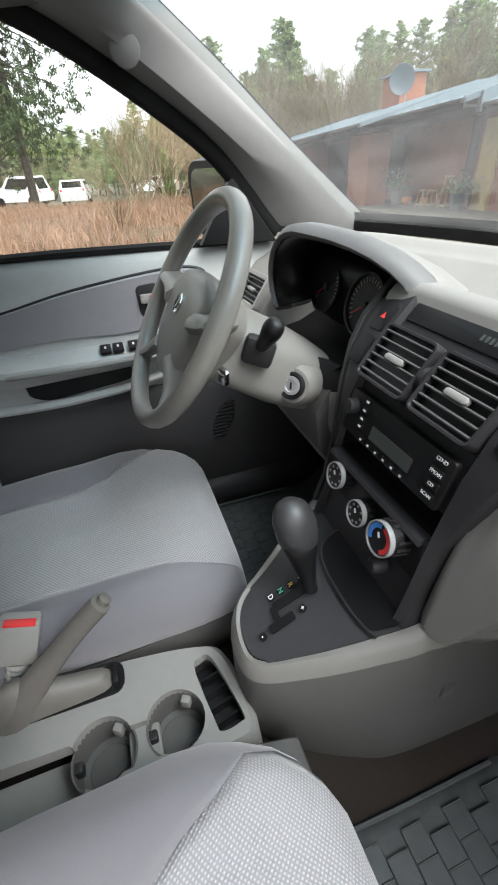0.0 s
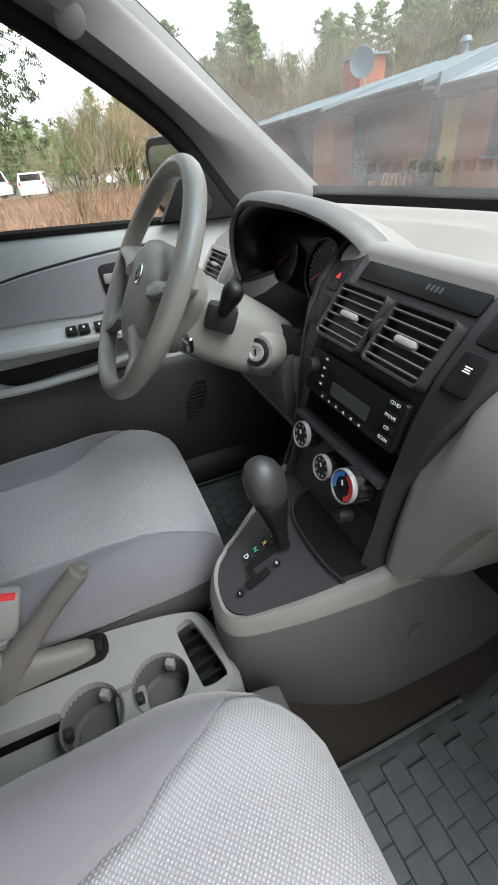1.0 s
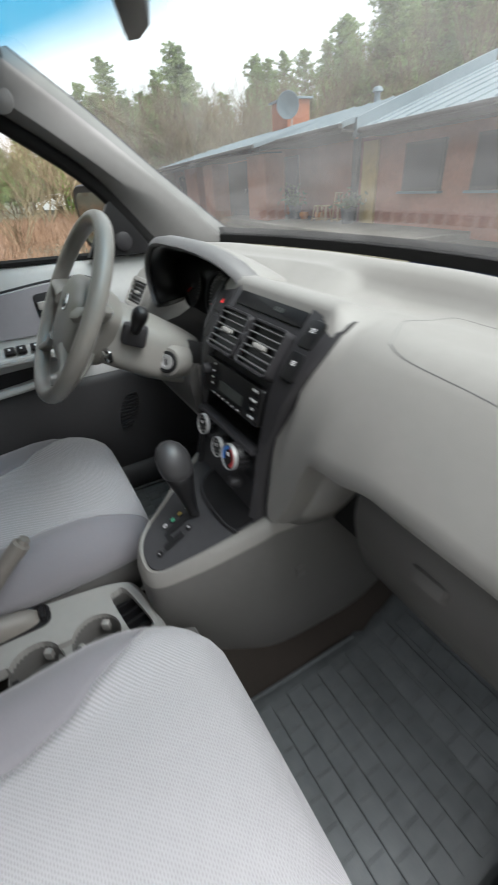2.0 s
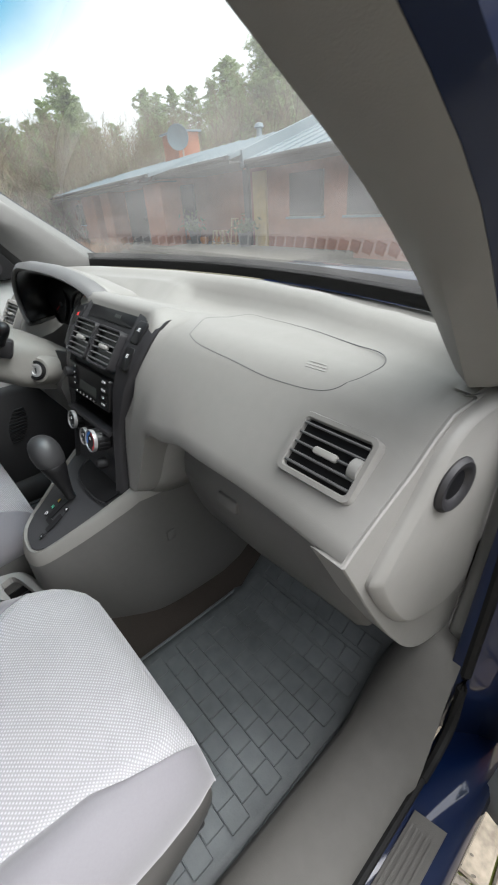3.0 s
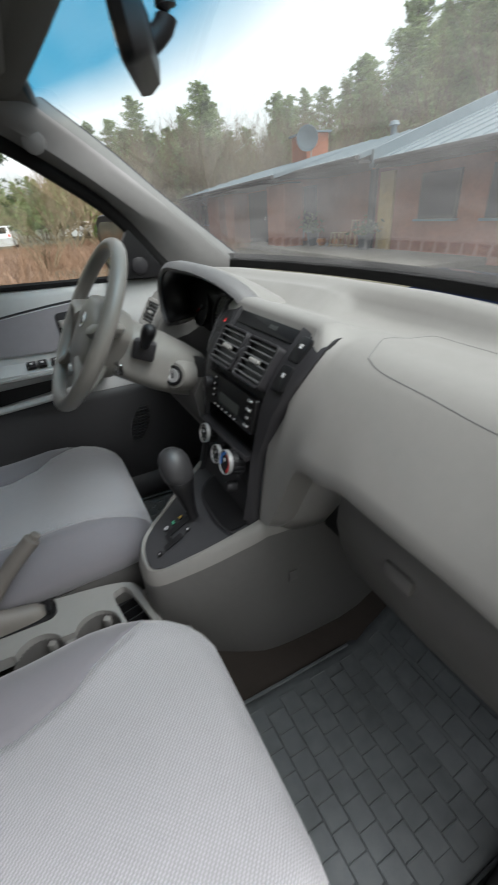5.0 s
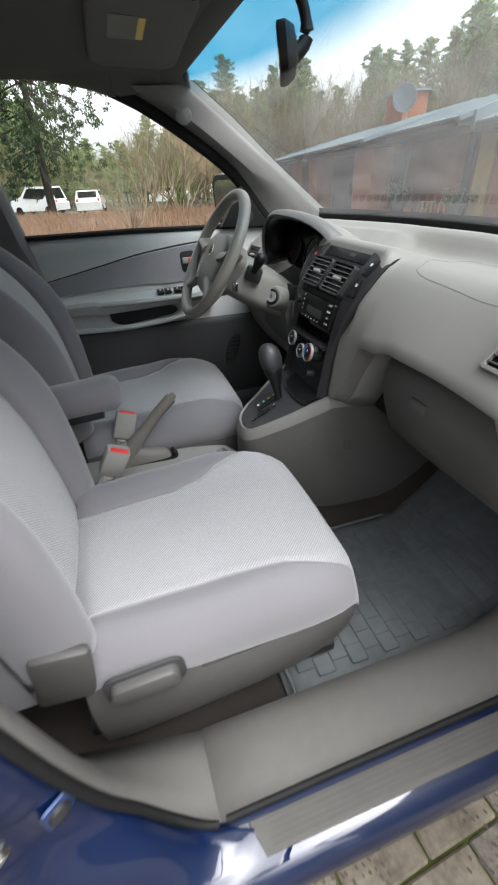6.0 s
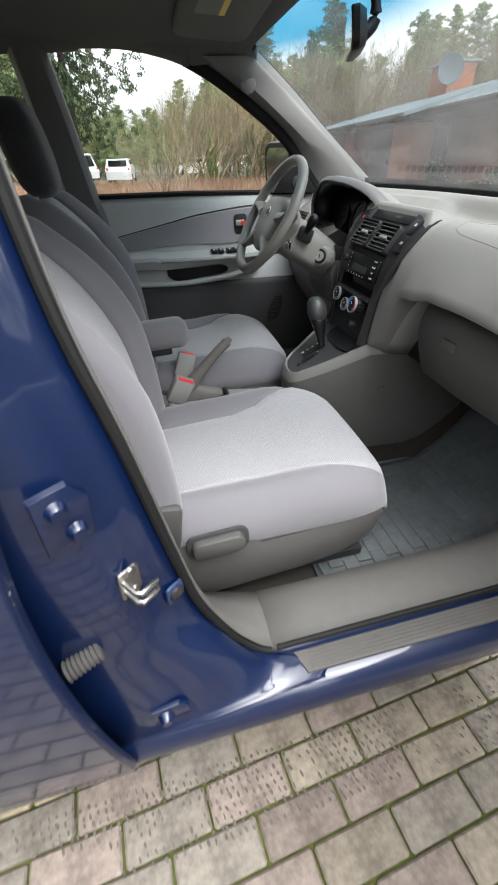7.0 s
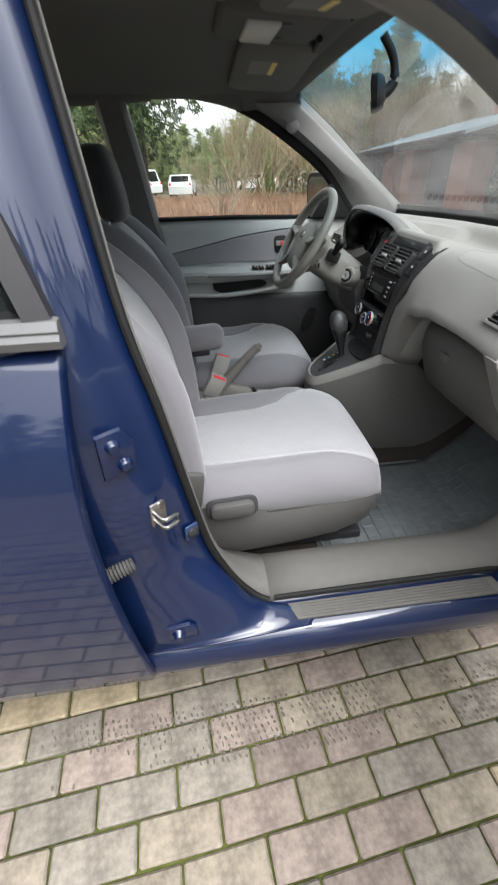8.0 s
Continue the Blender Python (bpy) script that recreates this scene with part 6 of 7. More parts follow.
    for sd in (-1, 1):
        b = bmesh.new()
        box(b, (cx + sd * 0.19, 0.03, 0.385), (0.035, 0.54, 0.03), (0, 0, 0), 0.006)
        part("runner", b, M_STEEL if sd * f < 0 else M_CHAR, s)
        b = bmesh.new()
        box(b, (cx + sd * 0.19, 0.03, 0.43), (0.03, 0.4, 0.09), (3, 0, 0), 0.006)
        part("runner_bracket", b, M_CHAR, s)
    # Backrest.
    back = bend([(0, -0.205, 0.66), (0, -0.218, 0.80), (0, -0.246, 0.94), (0, -0.305, 1.06), (0, -0.385, 1.15), (0, -0.435, 1.185), (0, -0.475, 1.19), (0, -0.51, 1.16)], 26)
    rows = []
    for i, p in enumerate(back):
        t = i / 26
        h = curve1(t, [(0, 0.15), (0.35, 0.145), (0.6, 0.15), (0.85, 0.13), (1, 0.11)])
        w = curve1(t, [(0, 0.245), (0.3, 0.255), (0.6, 0.245), (0.8, 0.205), (1, 0.17)])
        bol = 0.055 * curve1(t, [(0, 0.85), (0.3, 1), (0.6, 0.75), (0.85, 0.15), (1, 0)])
        nrm = Vector((0, 0.93, 0.36)) if t < 0.7 else Vector((0, 0.93 * (1 - t) / 0.3, 1)).normalized()
        prof = [(k / 9 * h, 0.012 * (1 - (k / 9) ** 2) * (1 - t)) for k in range(-9, 10)]
        side = []
        for k in range(1, 13):
            q = k / 12
            if q <= 0.5:
                u = q / 0.5
                side.append((lerp(h, w - 0.008, u), bol * math.sin(math.pi * min(1, u * 0.72))))
            else:
                u = (q - 0.5) / 0.5
                side.append((w - 0.008 + 0.01 * math.sin(math.pi * u), bol * 0.77 - u * (0.075 + bol * 0.77)))
        full = [(-a, b) for a, b in side[::-1]] + prof + side
        rows.append([Vector((cx + x * f, 0, 0)) + Vector((0, p.y, p.z)) + nrm * d for x, d in full])
    for nm, lo, hi, mat, lab in (("back_insert", 12, 30, M_CLOTH, "dotted grey cloth insert"), ("back_bolster", 0, 12, M_CLOTH2, "smooth grey cloth bolster"), ("back_bolster", 30, n - 1, M_CLOTH2, "smooth grey cloth bolster")):
        b = bmesh.new()
        loft(b, [r[lo:hi + 1] for r in rows], closed=False)
        solid(part(nm, b, mat, s, lab, smooth=70), 0.003, 0)
    b = bmesh.new()
    loft(b, [[Vector((cx + x, y, z)) for x, y, z in lp] for lp in (
        [(-0.23, -0.24, 0.58), (0.23, -0.24, 0.58), (0.23, -0.34, 0.58), (-0.23, -0.34, 0.58)],
        [(-0.235, -0.27, 0.80), (0.235, -0.27, 0.80), (0.235, -0.38, 0.80), (-0.235, -0.38, 0.80)],
        [(-0.22, -0.37, 1.06), (0.22, -0.37, 1.06), (0.22, -0.47, 1.06), (-0.22, -0.47, 1.06)],
        [(-0.17, -0.46, 1.155), (0.17, -0.46, 1.155), (0.17, -0.52, 1.155), (-0.17, -0.52, 1.155)])])
    part("back_shell", b, M_CLOTH2, s)
    # Headrest.
    b = bmesh.new()
    def head(u, v):
        a, e = 2 * math.pi * u, math.pi * (v - 0.5)
        c, sn = math.cos(e), math.sin(e)
        sg = lambda q, p: math.copysign(abs(q) ** p, q)
        x = 0.128 * sg(c, 0.5) * sg(math.cos(a), 0.55)
        y = 0.058 * sg(c, 0.5) * sg(math.sin(a), 0.75)
        z = 0.118 * sg(sn, 0.75)
        return Vector((cx + x, -0.425 + y - 0.16 * z, 1.305 + z))
    sheet(b, 40, 24, head, wrap_u=True)
    bmesh.ops.remove_doubles(b, verts=b.verts, dist=1e-5)
    part("headrest", b, M_HEADREST, s, "dark grey cloth headrest", smooth=80)
    for sd in (-1, 1):
        b = bmesh.new()
        tube(b, [(cx + sd * 0.06, -0.43, 1.16), (cx + sd * 0.06, -0.42, 1.24)], 0.006, 8)
        part("headrest_post", b, M_CHROME, s)
    return s
M_VAL = shader("valance_grey", (0.058, 0.056, 0.053), 0.45, vary=0.05, bump=0.2, bscale=700)
M_HEADREST = weave("headrest_cloth", (0.035, 0.035, 0.04), (0.07, 0.07, 0.07), 0.006, bump=0.3)
make_seat("passenger_seat", 0.36, "grey cloth passenger seat with dotted insert", False)
make_seat("driver_seat", -0.36, "grey cloth driver's seat behind the steering wheel", True)

# Driver's folding armrest.
ar = thing("armrest", (-0.05, -0.2, 0.80), "grey cloth folding armrest on the driver's seat", "armrest")
bm = bmesh.new()
box(bm, (-0.045, -0.195, 0.828), (0.09, 0.285, 0.088), (3, 0, 0), 0.034, 4)
part("pad", bm, M_CLOTH2, ar, smooth=80)
bm = bmesh.new()
box(bm, (-0.045, -0.16, 0.785), (0.06, 0.10, 0.03), (3, 0, 0), 0.006)
part("bracket", bm, M_CHAR, ar)

# Belt buckles.
def buckle(at, tilt, label):
    b = thing("belt_buckle", at, label, "seat belt buckle", "belt buckles")
    m = pose(*at, *tilt)
    q = bmesh.new()
    box(q, (0, 0, -0.040), (0.036, 0.060, 0.085), (0, 0, 0), 0.007)
    bmesh.ops.transform(q, matrix=m, verts=q.verts)
    part("housing", q, M_GREY, b)
    q = bmesh.new()
    box(q, (0.009, 0, 0.0005), (0.014, 0.046, 0.008), (0, 0, 0), 0.002)
    bmesh.ops.transform(q, matrix=m, verts=q.verts)
    part("release", q, M_RED, b, "red release button")
    for k in range(7):
        q = bmesh.new()
        lathe(q, [(0.016, -0.005), (0.019, 0.0), (0.016, 0.005)], m @ pose(0, 0, -0.090 - 0.011 * k), 14)
        part("bellows_ring", q, M_GREY, b)
buckle((0.092, -0.088, 0.735), (-28, 8, 0), "red and grey belt buckle beside the passenger seat")
buckle((-0.122, -0.055, 0.727), (-20, -8, 0), "red and grey belt buckle beside the driver's seat")

# ---- rubber mats ----
def floor_mat(x0, x1, y0, y1, z, label):
    t = thing("floor_mat", ((x0 + x1) / 2, (y0 + y1) / 2, z), label, "floor mat", "floor mats")
    def zz(y):
        return z + 0.20 * max(0, (y - 0.66) / 0.32) ** 1.5 * 1.6
    b = bmesh.new()
    sheet(b, 12, 16, lambda u, v: Vector((lerp(x0, x1, u), lerp(y0, y1, v), zz(lerp(y0, y1, v)))))
    solid(part("sheet", b, M_MAT, t), 0.006, 1)
    i = 0
    nx, ny = 8, 14
    for a in range(nx):
        for c in range(ny):
            cx, cy = lerp(x0 + 0.05, x1 - 0.05, (a + 0.5 + (0.25 if c % 2 else -0.25)) / nx), lerp(y0 + 0.04, min(y1, 0.80) - 0.02, (c + 0.5) / ny)
            b = bmesh.new()
            box(b, (cx, cy, zz(cy) + 0.0062), ((x1 - x0 - 0.1) / nx * 0.985, (min(y1, 0.80) - y0 - 0.06) / ny * 0.98, 0.0014), (math.degrees(math.atan2(zz(cy + 0.02) - zz(cy - 0.02), 0.04)), 0, 0), 0.002, 1)
            part("tread_block", b, M_MAT, t)
    b = bmesh.new()
    tube(b, bend([(x0 + 0.015, 0.66, zz(0.66) + 0.007), (x0 + 0.015, 0.5, zz(0.5) + 0.008), (x0 + 0.015, y0 + 0.05, z + 0.008), (x0 + 0.06, y0 + 0.015, z + 0.008), (x1 - 0.06, y0 + 0.015, z + 0.008), (x1 - 0.015, y0 + 0.05, z + 0.008), (x1 - 0.015, 0.5, zz(0.5) + 0.008), (x1 - 0.015, 0.66, zz(0.66) + 0.007)], 60), 0.0042, 6)
    part("raised_edge", b, M_MAT, t)
floor_mat(0.20, 0.65, 0.16, 0.93, 0.362, "grey rubber mat with block tread in the passenger footwell")
floor_mat(-0.65, -0.20, 0.16, 0.93, 0.362, "grey rubber mat in the driver's footwell")

# ---- roof fittings ----
def visor(cx, label):
    """A padded visor folded against the lining, with rounded corners, its label and its pivot."""
    v = thing("sun_visor", (cx, 0.2, 1.57), label, "sun visor", "sun visors")
    m = pose(cx, 0.165, 1.612, -3, math.copysign(6, cx), 0)
    b = bmesh.new()
    o = rrect(0.42, 0.24, 0.05, 6)
    loft(b, [[m @ Vector((x * k, y * k, z)) for x, y in o] for z, k in ((0.012, 0.96), (0.004, 1.0), (-0.006, 0.995), (-0.012, 0.95), (-0.0125, 0.3))])
    part("panel", b, M_VISOR, v, smooth=60)
    b = bmesh.new()
    plate(b, rrect(0.12, 0.085, 0.004), m @ pose(math.copysign(0.05, -cx), -0.03, -0.0127, 180, 0, 0), 0.001)
    lb = part("warning_label", b, M_LABEL, v, "pale warning label")
    b = bmesh.new()
    plate(b, rrect(0.11, 0.016, 0.002), m @ pose(math.copysign(0.05, -cx), 0.002, -0.0137, 180, 0, 0), 0.0008)
    part("strip", b, M_AMBER, lb, "yellow strip")
    b = bmesh.new()
    tube(b, [m @ Vector((math.copysign(0.20, -cx), 0.10, -0.004)), m @ Vector((math.copysign(0.25, -cx), 0.10, 0.004))], 0.009, 10)
    part("pivot", b, M_CHAR, v)
M_VISOR = shader("visor_cloth", (0.15, 0.147, 0.138), 0.95, vary=0.05, grain=400, bump=0.3, bscale=900, spec=0.1)
visor(-0.36, "grey driver's sun visor folded up, with a label")
visor(0.36, "grey passenger sun visor folded up, with a label")
M_LENS = shader("frosted_lens", (0.42, 0.42, 0.40), 0.35, vary=0.1, grain=300, bump=0.3, bscale=500)
oc = thing("overhead_console", (0, 0.08, 1.6), "grey overhead console with a reading lamp", "roof lamp")
bm = bmesh.new()
box(bm, (0.01, 0.10, 1.645), (0.24, 0.27, 0.036), (-3, 0, 0), 0.016, 3)
part("body", bm, M_HEAD, oc)
bm = bmesh.new()
box(bm, (0.01, 0.075, 1.626), (0.17, 0.085, 0.014), (-3, 0, 0), 0.006, 3)
part("lens", bm, M_LENS, oc, "frosted lamp lens")
for x in (-0.055, 0.075):
    bm = bmesh.new()
    lathe(bm, [(0.014, -0.004), (0.013, 0.002), (0.0001, 0.003)], pose(x, 0.135, 1.6255, 180, 0, 0), 16)
    part("switch", bm, M_CHAR, oc, "dark lamp switch")
rm = thing("rear_view_mirror", (0.0, 0.40, 1.5), "black interior mirror hanging from the windscreen", "car mirror")
RM = basis((-0.02, 0.40, 1.505), (1, -0.40, -0.03), (0, -0.12, 1))
bm = bmesh.new()
loft(bm, [[RM @ Vector((x * k, y * k, d)) for x, y in rrect(0.235, 0.075, 0.03)] for d, k in ((0.002, 0.97), (0.0, 1.0), (-0.014, 1.0), (-0.03, 0.8), (-0.036, 0.4))])
part("housing", bm, M_BLACK, rm)
bm = bmesh.new()
plate(bm, rrect(0.222, 0.064, 0.026), RM @ Matrix.Translation((0, 0, 0.0025)), 0.001)
part("mirror_glass", bm, M_MIRROR, rm, "silvered mirror glass")
bm = bmesh.new()
tube(bm, bend([(0.0, 0.42, 1.50), (0.0, 0.45, 1.53), (0.0, 0.44, 1.58), (0.0, 0.405, 1.625)], 12), [0.014] * 6 + [0.011] * 7, 10)
part("stalk", bm, M_BLACK, rm)

# ---- ground ----
M_GRASS = shader("winter_grass", (0.085, 0.08, 0.058), 0.95, vary=0.5, grain=8, large=0.4, bump=0.6, bscale=30, spec=0.1)
M_SAND = shader("joint_moss", (0.06, 0.068, 0.018), 0.95, vary=0.5, grain=30, large=4, bump=0.5, bscale=120, spec=0.1)
bm = bmesh.new()
sheet(bm, 130, 20, lambda u, v: Vector((lerp(-260, 260, u), lerp(-260, 260, v), -0.06 + 0.014 * min(0.0, lerp(-260, 260, u) + 1.2))))
tagged(link("ground", bm, M_GRASS), "flat winter lawn and woodland floor", "ground", kind="structure")
bm = bmesh.new()
box(bm, (1.3, 0.6, -0.045), (5.0, 8.4, 0.07))
pavement = tagged(link("pavement", bm, M_SAND), "mossy block paving under the car", "paving", kind="structure")
PAVERS = [shader("paving_block", c, 0.85, vary=0.45, grain=55, large=9, bump=0.7, bscale=160, random_piece=0.15, spec=0.2)
          for c in ((0.172, 0.148, 0.115), (0.145, 0.129, 0.108), (0.160, 0.13, 0.111), (0.205, 0.169, 0.112))]
bm = bmesh.new()
box(bm, (0, 0, 0), (0.089, 0.1975, 0.05), (0, 0, 0), 0.005, 1)
bmesh.ops.recalc_face_normals(bm, faces=bm.faces)
paver = []
for pm in PAVERS:
    me = bpy.data.meshes.new("paving_block")
    bm.to_mesh(me)
    me.materials.append(pm)
    paver.append(me)
bm.free()
rng = random.Random(5)
PAVE = pose(1.0125, -0.412, 0, 0, 0, 4.87)
for i in range(-4, 11):
    for j in range(-8, 12):
        q = PAVE @ Vector((0.095 * i, 0.2035 * j + (0.10175 if i % 2 else 0), 0))
        x, y = q.x, q.y
        o = new("paving_block", paver[rng.choice((0, 0, 0, 1, 1, 2, 2, 3))])
        o.parent = pavement
        o.matrix_basis = pose(x, y, -0.023 + rng.uniform(-0.003, 0.003), rng.uniform(-0.8, 0.8), rng.uniform(-0.8, 0.8), 4.87 + rng.uniform(-1, 1))

# The rest of the paved drive, joined.
bm = bmesh.new()
for i in range(-25, 28):
    for j in range(-14, 24):
        if -4 <= i < 11 and -8 <= j < 12:
            continue
        q = PAVE @ Vector((0.095 * i, 0.2035 * j + (0.10175 if i % 2 else 0), 0))
        if not (-1.15 < q.x < 3.75 and -3.5 < q.y < 4.7):
            continue
        m = pose(q.x, q.y, rng.uniform(-0.003, 0.002), rng.uniform(-0.6, 0.6), rng.uniform(-0.6, 0.6), 4.87 + rng.uniform(-1, 1))
        a = [bm.verts.new(m @ Vector((x, y, 0.002))) for x, y in ((-0.041, -0.095), (0.041, -0.095), (0.041, 0.095), (-0.041, 0.095))]
        b = [bm.verts.new(m @ Vector((x, y, -0.006))) for x, y in ((-0.0445, -0.0985), (0.0445, -0.0985), (0.0445, 0.0985), (-0.0445, 0.0985))]
        c = [bm.verts.new(m @ Vector((x, y, -0.03))) for x, y in ((-0.0445, -0.0985), (0.0445, -0.0985), (0.0445, 0.0985), (-0.0445, 0.0985))]
        bm.faces.new(a)
        for k in range(4):
            bm.faces.new((a[k], b[k], b[(k + 1) % 4], a[(k + 1) % 4]))
            bm.faces.new((b[k], c[k], c[(k + 1) % 4], b[(k + 1) % 4]))
tagged(part("outer_blocks", bm, PAVERS[0], pavement, "further paving blocks", smooth=0), kind="stuff")
# Dark prints of a tyre's tread on the blocks beside the car.
M_PRINT = shader("damp_soil_print", (0.095, 0.084, 0.07), 0.9, vary=0.4, grain=80, bump=0.3, bscale=200, spec=0.1)
bm = bmesh.new()
for i in range(9):
    for j in range(105):
        x = 0.83 + 0.017 * i + rng.gauss(0, 0.002)
        y = -0.98 + 0.0185 * j + 0.006 * i + rng.gauss(0, 0.002)
        if noise.noise(Vector((x * 9, y * 3.5, 3.0))) + rng.gauss(0, 0.12) < -0.05:
            continue
        a, w, h = radians(20 + rng.gauss(0, 8)), rng.uniform(0.004, 0.0085), rng.uniform(0.002, 0.0042)
        c, s = math.cos(a), math.sin(a)
        pts = [(w * 0.8, h * 0.7), (0, h), (-w * 0.8, h * 0.6), (-w, 0), (-w * 0.7, -h * 0.8), (0, -h), (w * 0.8, -h * 0.7), (w, 0)]
        bm.faces.new([bm.verts.new((x + u * c - v * s, y + u * s + v * c, 0.0062)) for u, v in pts])
tagged(part("tyre_print", bm, M_PRINT, pavement, "dark tyre tread prints", smooth=0), kind="stuff")

# ---- the brick house, on ground that falls slightly away from the drive ----
SLOPE = 0.014
def fall(x):
    """Height of the ground: level at the car, falling gently beyond the far side of the drive."""
    return SLOPE * min(0.0, x + 1.2)
M_BRICK = shader("red_brick", (0.29, 0.11, 0.062), 0.9, vary=0.25, grain=14, large=1.5, bump=0.5, bscale=60, spec=0.2)
M_ROOF = shader("grey_sheet_roof", (0.13, 0.165, 0.19), 0.5, metal=0.0, vary=0.1, grain=5, large=0.6, bump=0.05, bscale=40)
M_DARKWOOD = shader("dark_boards", (0.03, 0.027, 0.026), 0.8, vary=0.3, grain=20, bump=0.3, bscale=80)
M_WINDOW = shader("house_window", (0.03, 0.035, 0.045), 0.25, vary=0.1, bump=0.0, spec=0.3)
M_YELLOW = shader("yellow_board", (0.42, 0.29, 0.09), 0.8, vary=0.2, bump=0.2)
M_TERRACE = shader("terrace_concrete", (0.16, 0.145, 0.125), 0.9, vary=0.25, grain=10, large=1, bump=0.4, bscale=40, spec=0.2)
# House frame: x runs along the front to the near end, y into the house from the near wing's eaves.
HM = pose(0, 0, 0, 0, -0.8, -8) @ Matrix.Translation((0, 7.68, 0))
house = thing("house", HM @ Vector((-12, 1, 0)), "long low red brick house with grey sheet roof", "house")
def hpart(name, bm, mat, parent=None, label="", smooth=0):
    bmesh.ops.transform(bm, matrix=HM, verts=bm.verts)
    return part(name, bm, mat, parent or house, label, smooth=smooth)
def hbox(name, x0, x1, y0, y1, z0, z1, mat, label="", parent=None, bevel=0.0):
    b = bmesh.new()
    box(b, ((x0 + x1) / 2, (y0 + y1) / 2, (z0 + z1) / 2), (x1 - x0, y1 - y0, z1 - z0), bevel=bevel)
    return hpart(name, b, mat, parent, label)
def roof_slab(x0, x1, y0, z0, y1, z1, t=0.10):
    """Two slopes of sheet metal with standing seams, and a gutter along the eaves."""
    y2 = 2 * y1 - y0
    b = bmesh.new()
    loft(b, [[Vector((x, y0, z0)), Vector((x, y1, z1)), Vector((x, y2, z0)), Vector((x, y2, z0 - t)), Vector((x, y1, z1 - t)), Vector((x, y0, z0 - t))] for x in (x0, x1)])
    r = hpart("roof", b, M_ROOF, None, "grey sheet metal roof")
    n = int((x1 - x0) / 0.55)
    b = bmesh.new()
    for k in range(n + 1):
        x = x0 + 0.02 + (x1 - x0 - 0.04) * k / n
        loft(b, [[Vector((x - 0.015, y, z + 0.002)), Vector((x - 0.01, y, z + 0.03)), Vector((x + 0.01, y, z + 0.03)), Vector((x + 0.015, y, z + 0.002))] for y, z in ((y0, z0), (y1, z1))])
    tagged(hpart("seams", b, M_ROOF, r), kind="stuff")
    b = bmesh.new()
    tube(b, [(x0, y0 - 0.05, z0 - 0.06), (x1, y0 - 0.05, z0 - 0.06)], 0.055, 8)
    hpart("gutter", b, M_DARKWOOD, r, smooth=40)
    return r
# Near wing, middle part with the terrace, far porch.
hbox("wall", -11.7, 9.0, 1.0, 1.3, -0.4, 2.25, M_BRICK)
hbox("wall", -11.7, -11.4, 1.3, 6.0, -0.4, 2.25, M_BRICK)
hbox("wall", -24.0, -11.7, 1.4, 1.7, -0.4, 2.45, M_BRICK)
hbox("wall", -31.0, -17.2, 0.3, 0.6, -0.4, 2.25, M_BRICK)
roof_slab(-10.1, 9.5, 0.0, 2.32, 4.0, 3.62)
roof_slab(-15.2, -10.1, -0.5, 2.42, 2.3, 3.16)
roof_slab(-31.2, -13.7, -1.3, 2.32, 2.3, 3.18)
hbox("soffit", -10.1, 9.3, 0.04, 1.0, 2.14, 2.19, M_DARKWOOD)
hbox("soffit", -15.0, -10.1, -0.46, 1.4, 2.24, 2.29, M_DARKWOOD)
hbox("soffit", -31.0, -15.0, -1.26, 0.3, 2.13, 2.18, M_DARKWOOD)
hbox("fascia", -10.1, 9.4, 0.0, 0.04, 2.10, 2.30, M_DARKWOOD, "dark eaves board")
hbox("fascia", -15.1, -10.1, -0.5, -0.46, 2.22, 2.40, M_DARKWOOD, "dark eaves board")
bm = bmesh.new()
loft(bm, [[Vector((-10.18, y, z - 0.22)), Vector((-10.18, y, z + 0.16)), Vector((-10.02, y, z + 0.16)), Vector((-10.02, y, z - 0.22))] for y, z in ((-0.12, 2.36), (4.0, 3.70))])
hpart("parapet", bm, M_ROOF, None, "grey sheeted gable edge")
bm = bmesh.new()
loft(bm, [[Vector((x, 3.0, 2.3)), Vector((x, 5.5, 3.5)), Vector((x, 8.0, 2.3))] for x in (-37.0, -31.4)])
hpart("rear_roof", bm, M_DARKWOOD, None, "dark roof of the rear wing")
def house_window(x0, x1, y, z0, z1):
    wi = hbox("window", x0, x1, y - 0.05, y + 0.02, z0, z1, M_DARKWOOD, "dark framed window")
    hbox("pane", x0 + 0.07, x1 - 0.07, y - 0.065, y - 0.045, z0 + 0.07, z1 - 0.07, M_WINDOW, "", wi)
    hbox("sill", x0 - 0.05, x1 + 0.05, y - 0.15, y, z0 - 0.055, z0 - 0.005, M_ROOF, "", wi)
for x0, x1 in ((-9.42, -8.1), (-7.25, -6.05), (-4.2, -2.9), (-0.6, 0.8), (3.4, 4.8)):
    house_window(x0, x1, 1.0, 0.92, 1.93)
house_window(-19.0, -15.8, 1.4, 0.55, 2.1)
house_window(-29.8, -27.2, 0.3, 0.8, 1.9)
for x0, x1, y in ((-20.5, -18.1, 0.3), (-23.0, -22.1, 0.3)):
    d = hbox("door", x0, x1, y - 0.05, y + 0.02, -0.1, 2.1, M_DARKWOOD, "dark house door")
    hbox("handle", x1 - 0.25, x1 - 0.21, y - 0.10, y - 0.05, 0.98, 1.12, M_STEEL, "", d)
hbox("yellow_panel", -11.15, -10.5, 0.93, 0.998, 0.1, 2.1, M_YELLOW, "yellow boarded panel")
hbox("downpipe", -11.62, -11.35, 0.9, 0.998, -0.2, 2.2, M_DARKWOOD, "dark board beside the corner")
for x0, x1 in ((-16.4, -14.8), (-22.0, -20.7), (-25.4, -23.2)):
    hbox("pier", x0, x1, -0.45, 0.298, -0.3, 2.13, M_BRICK, "brick pier")
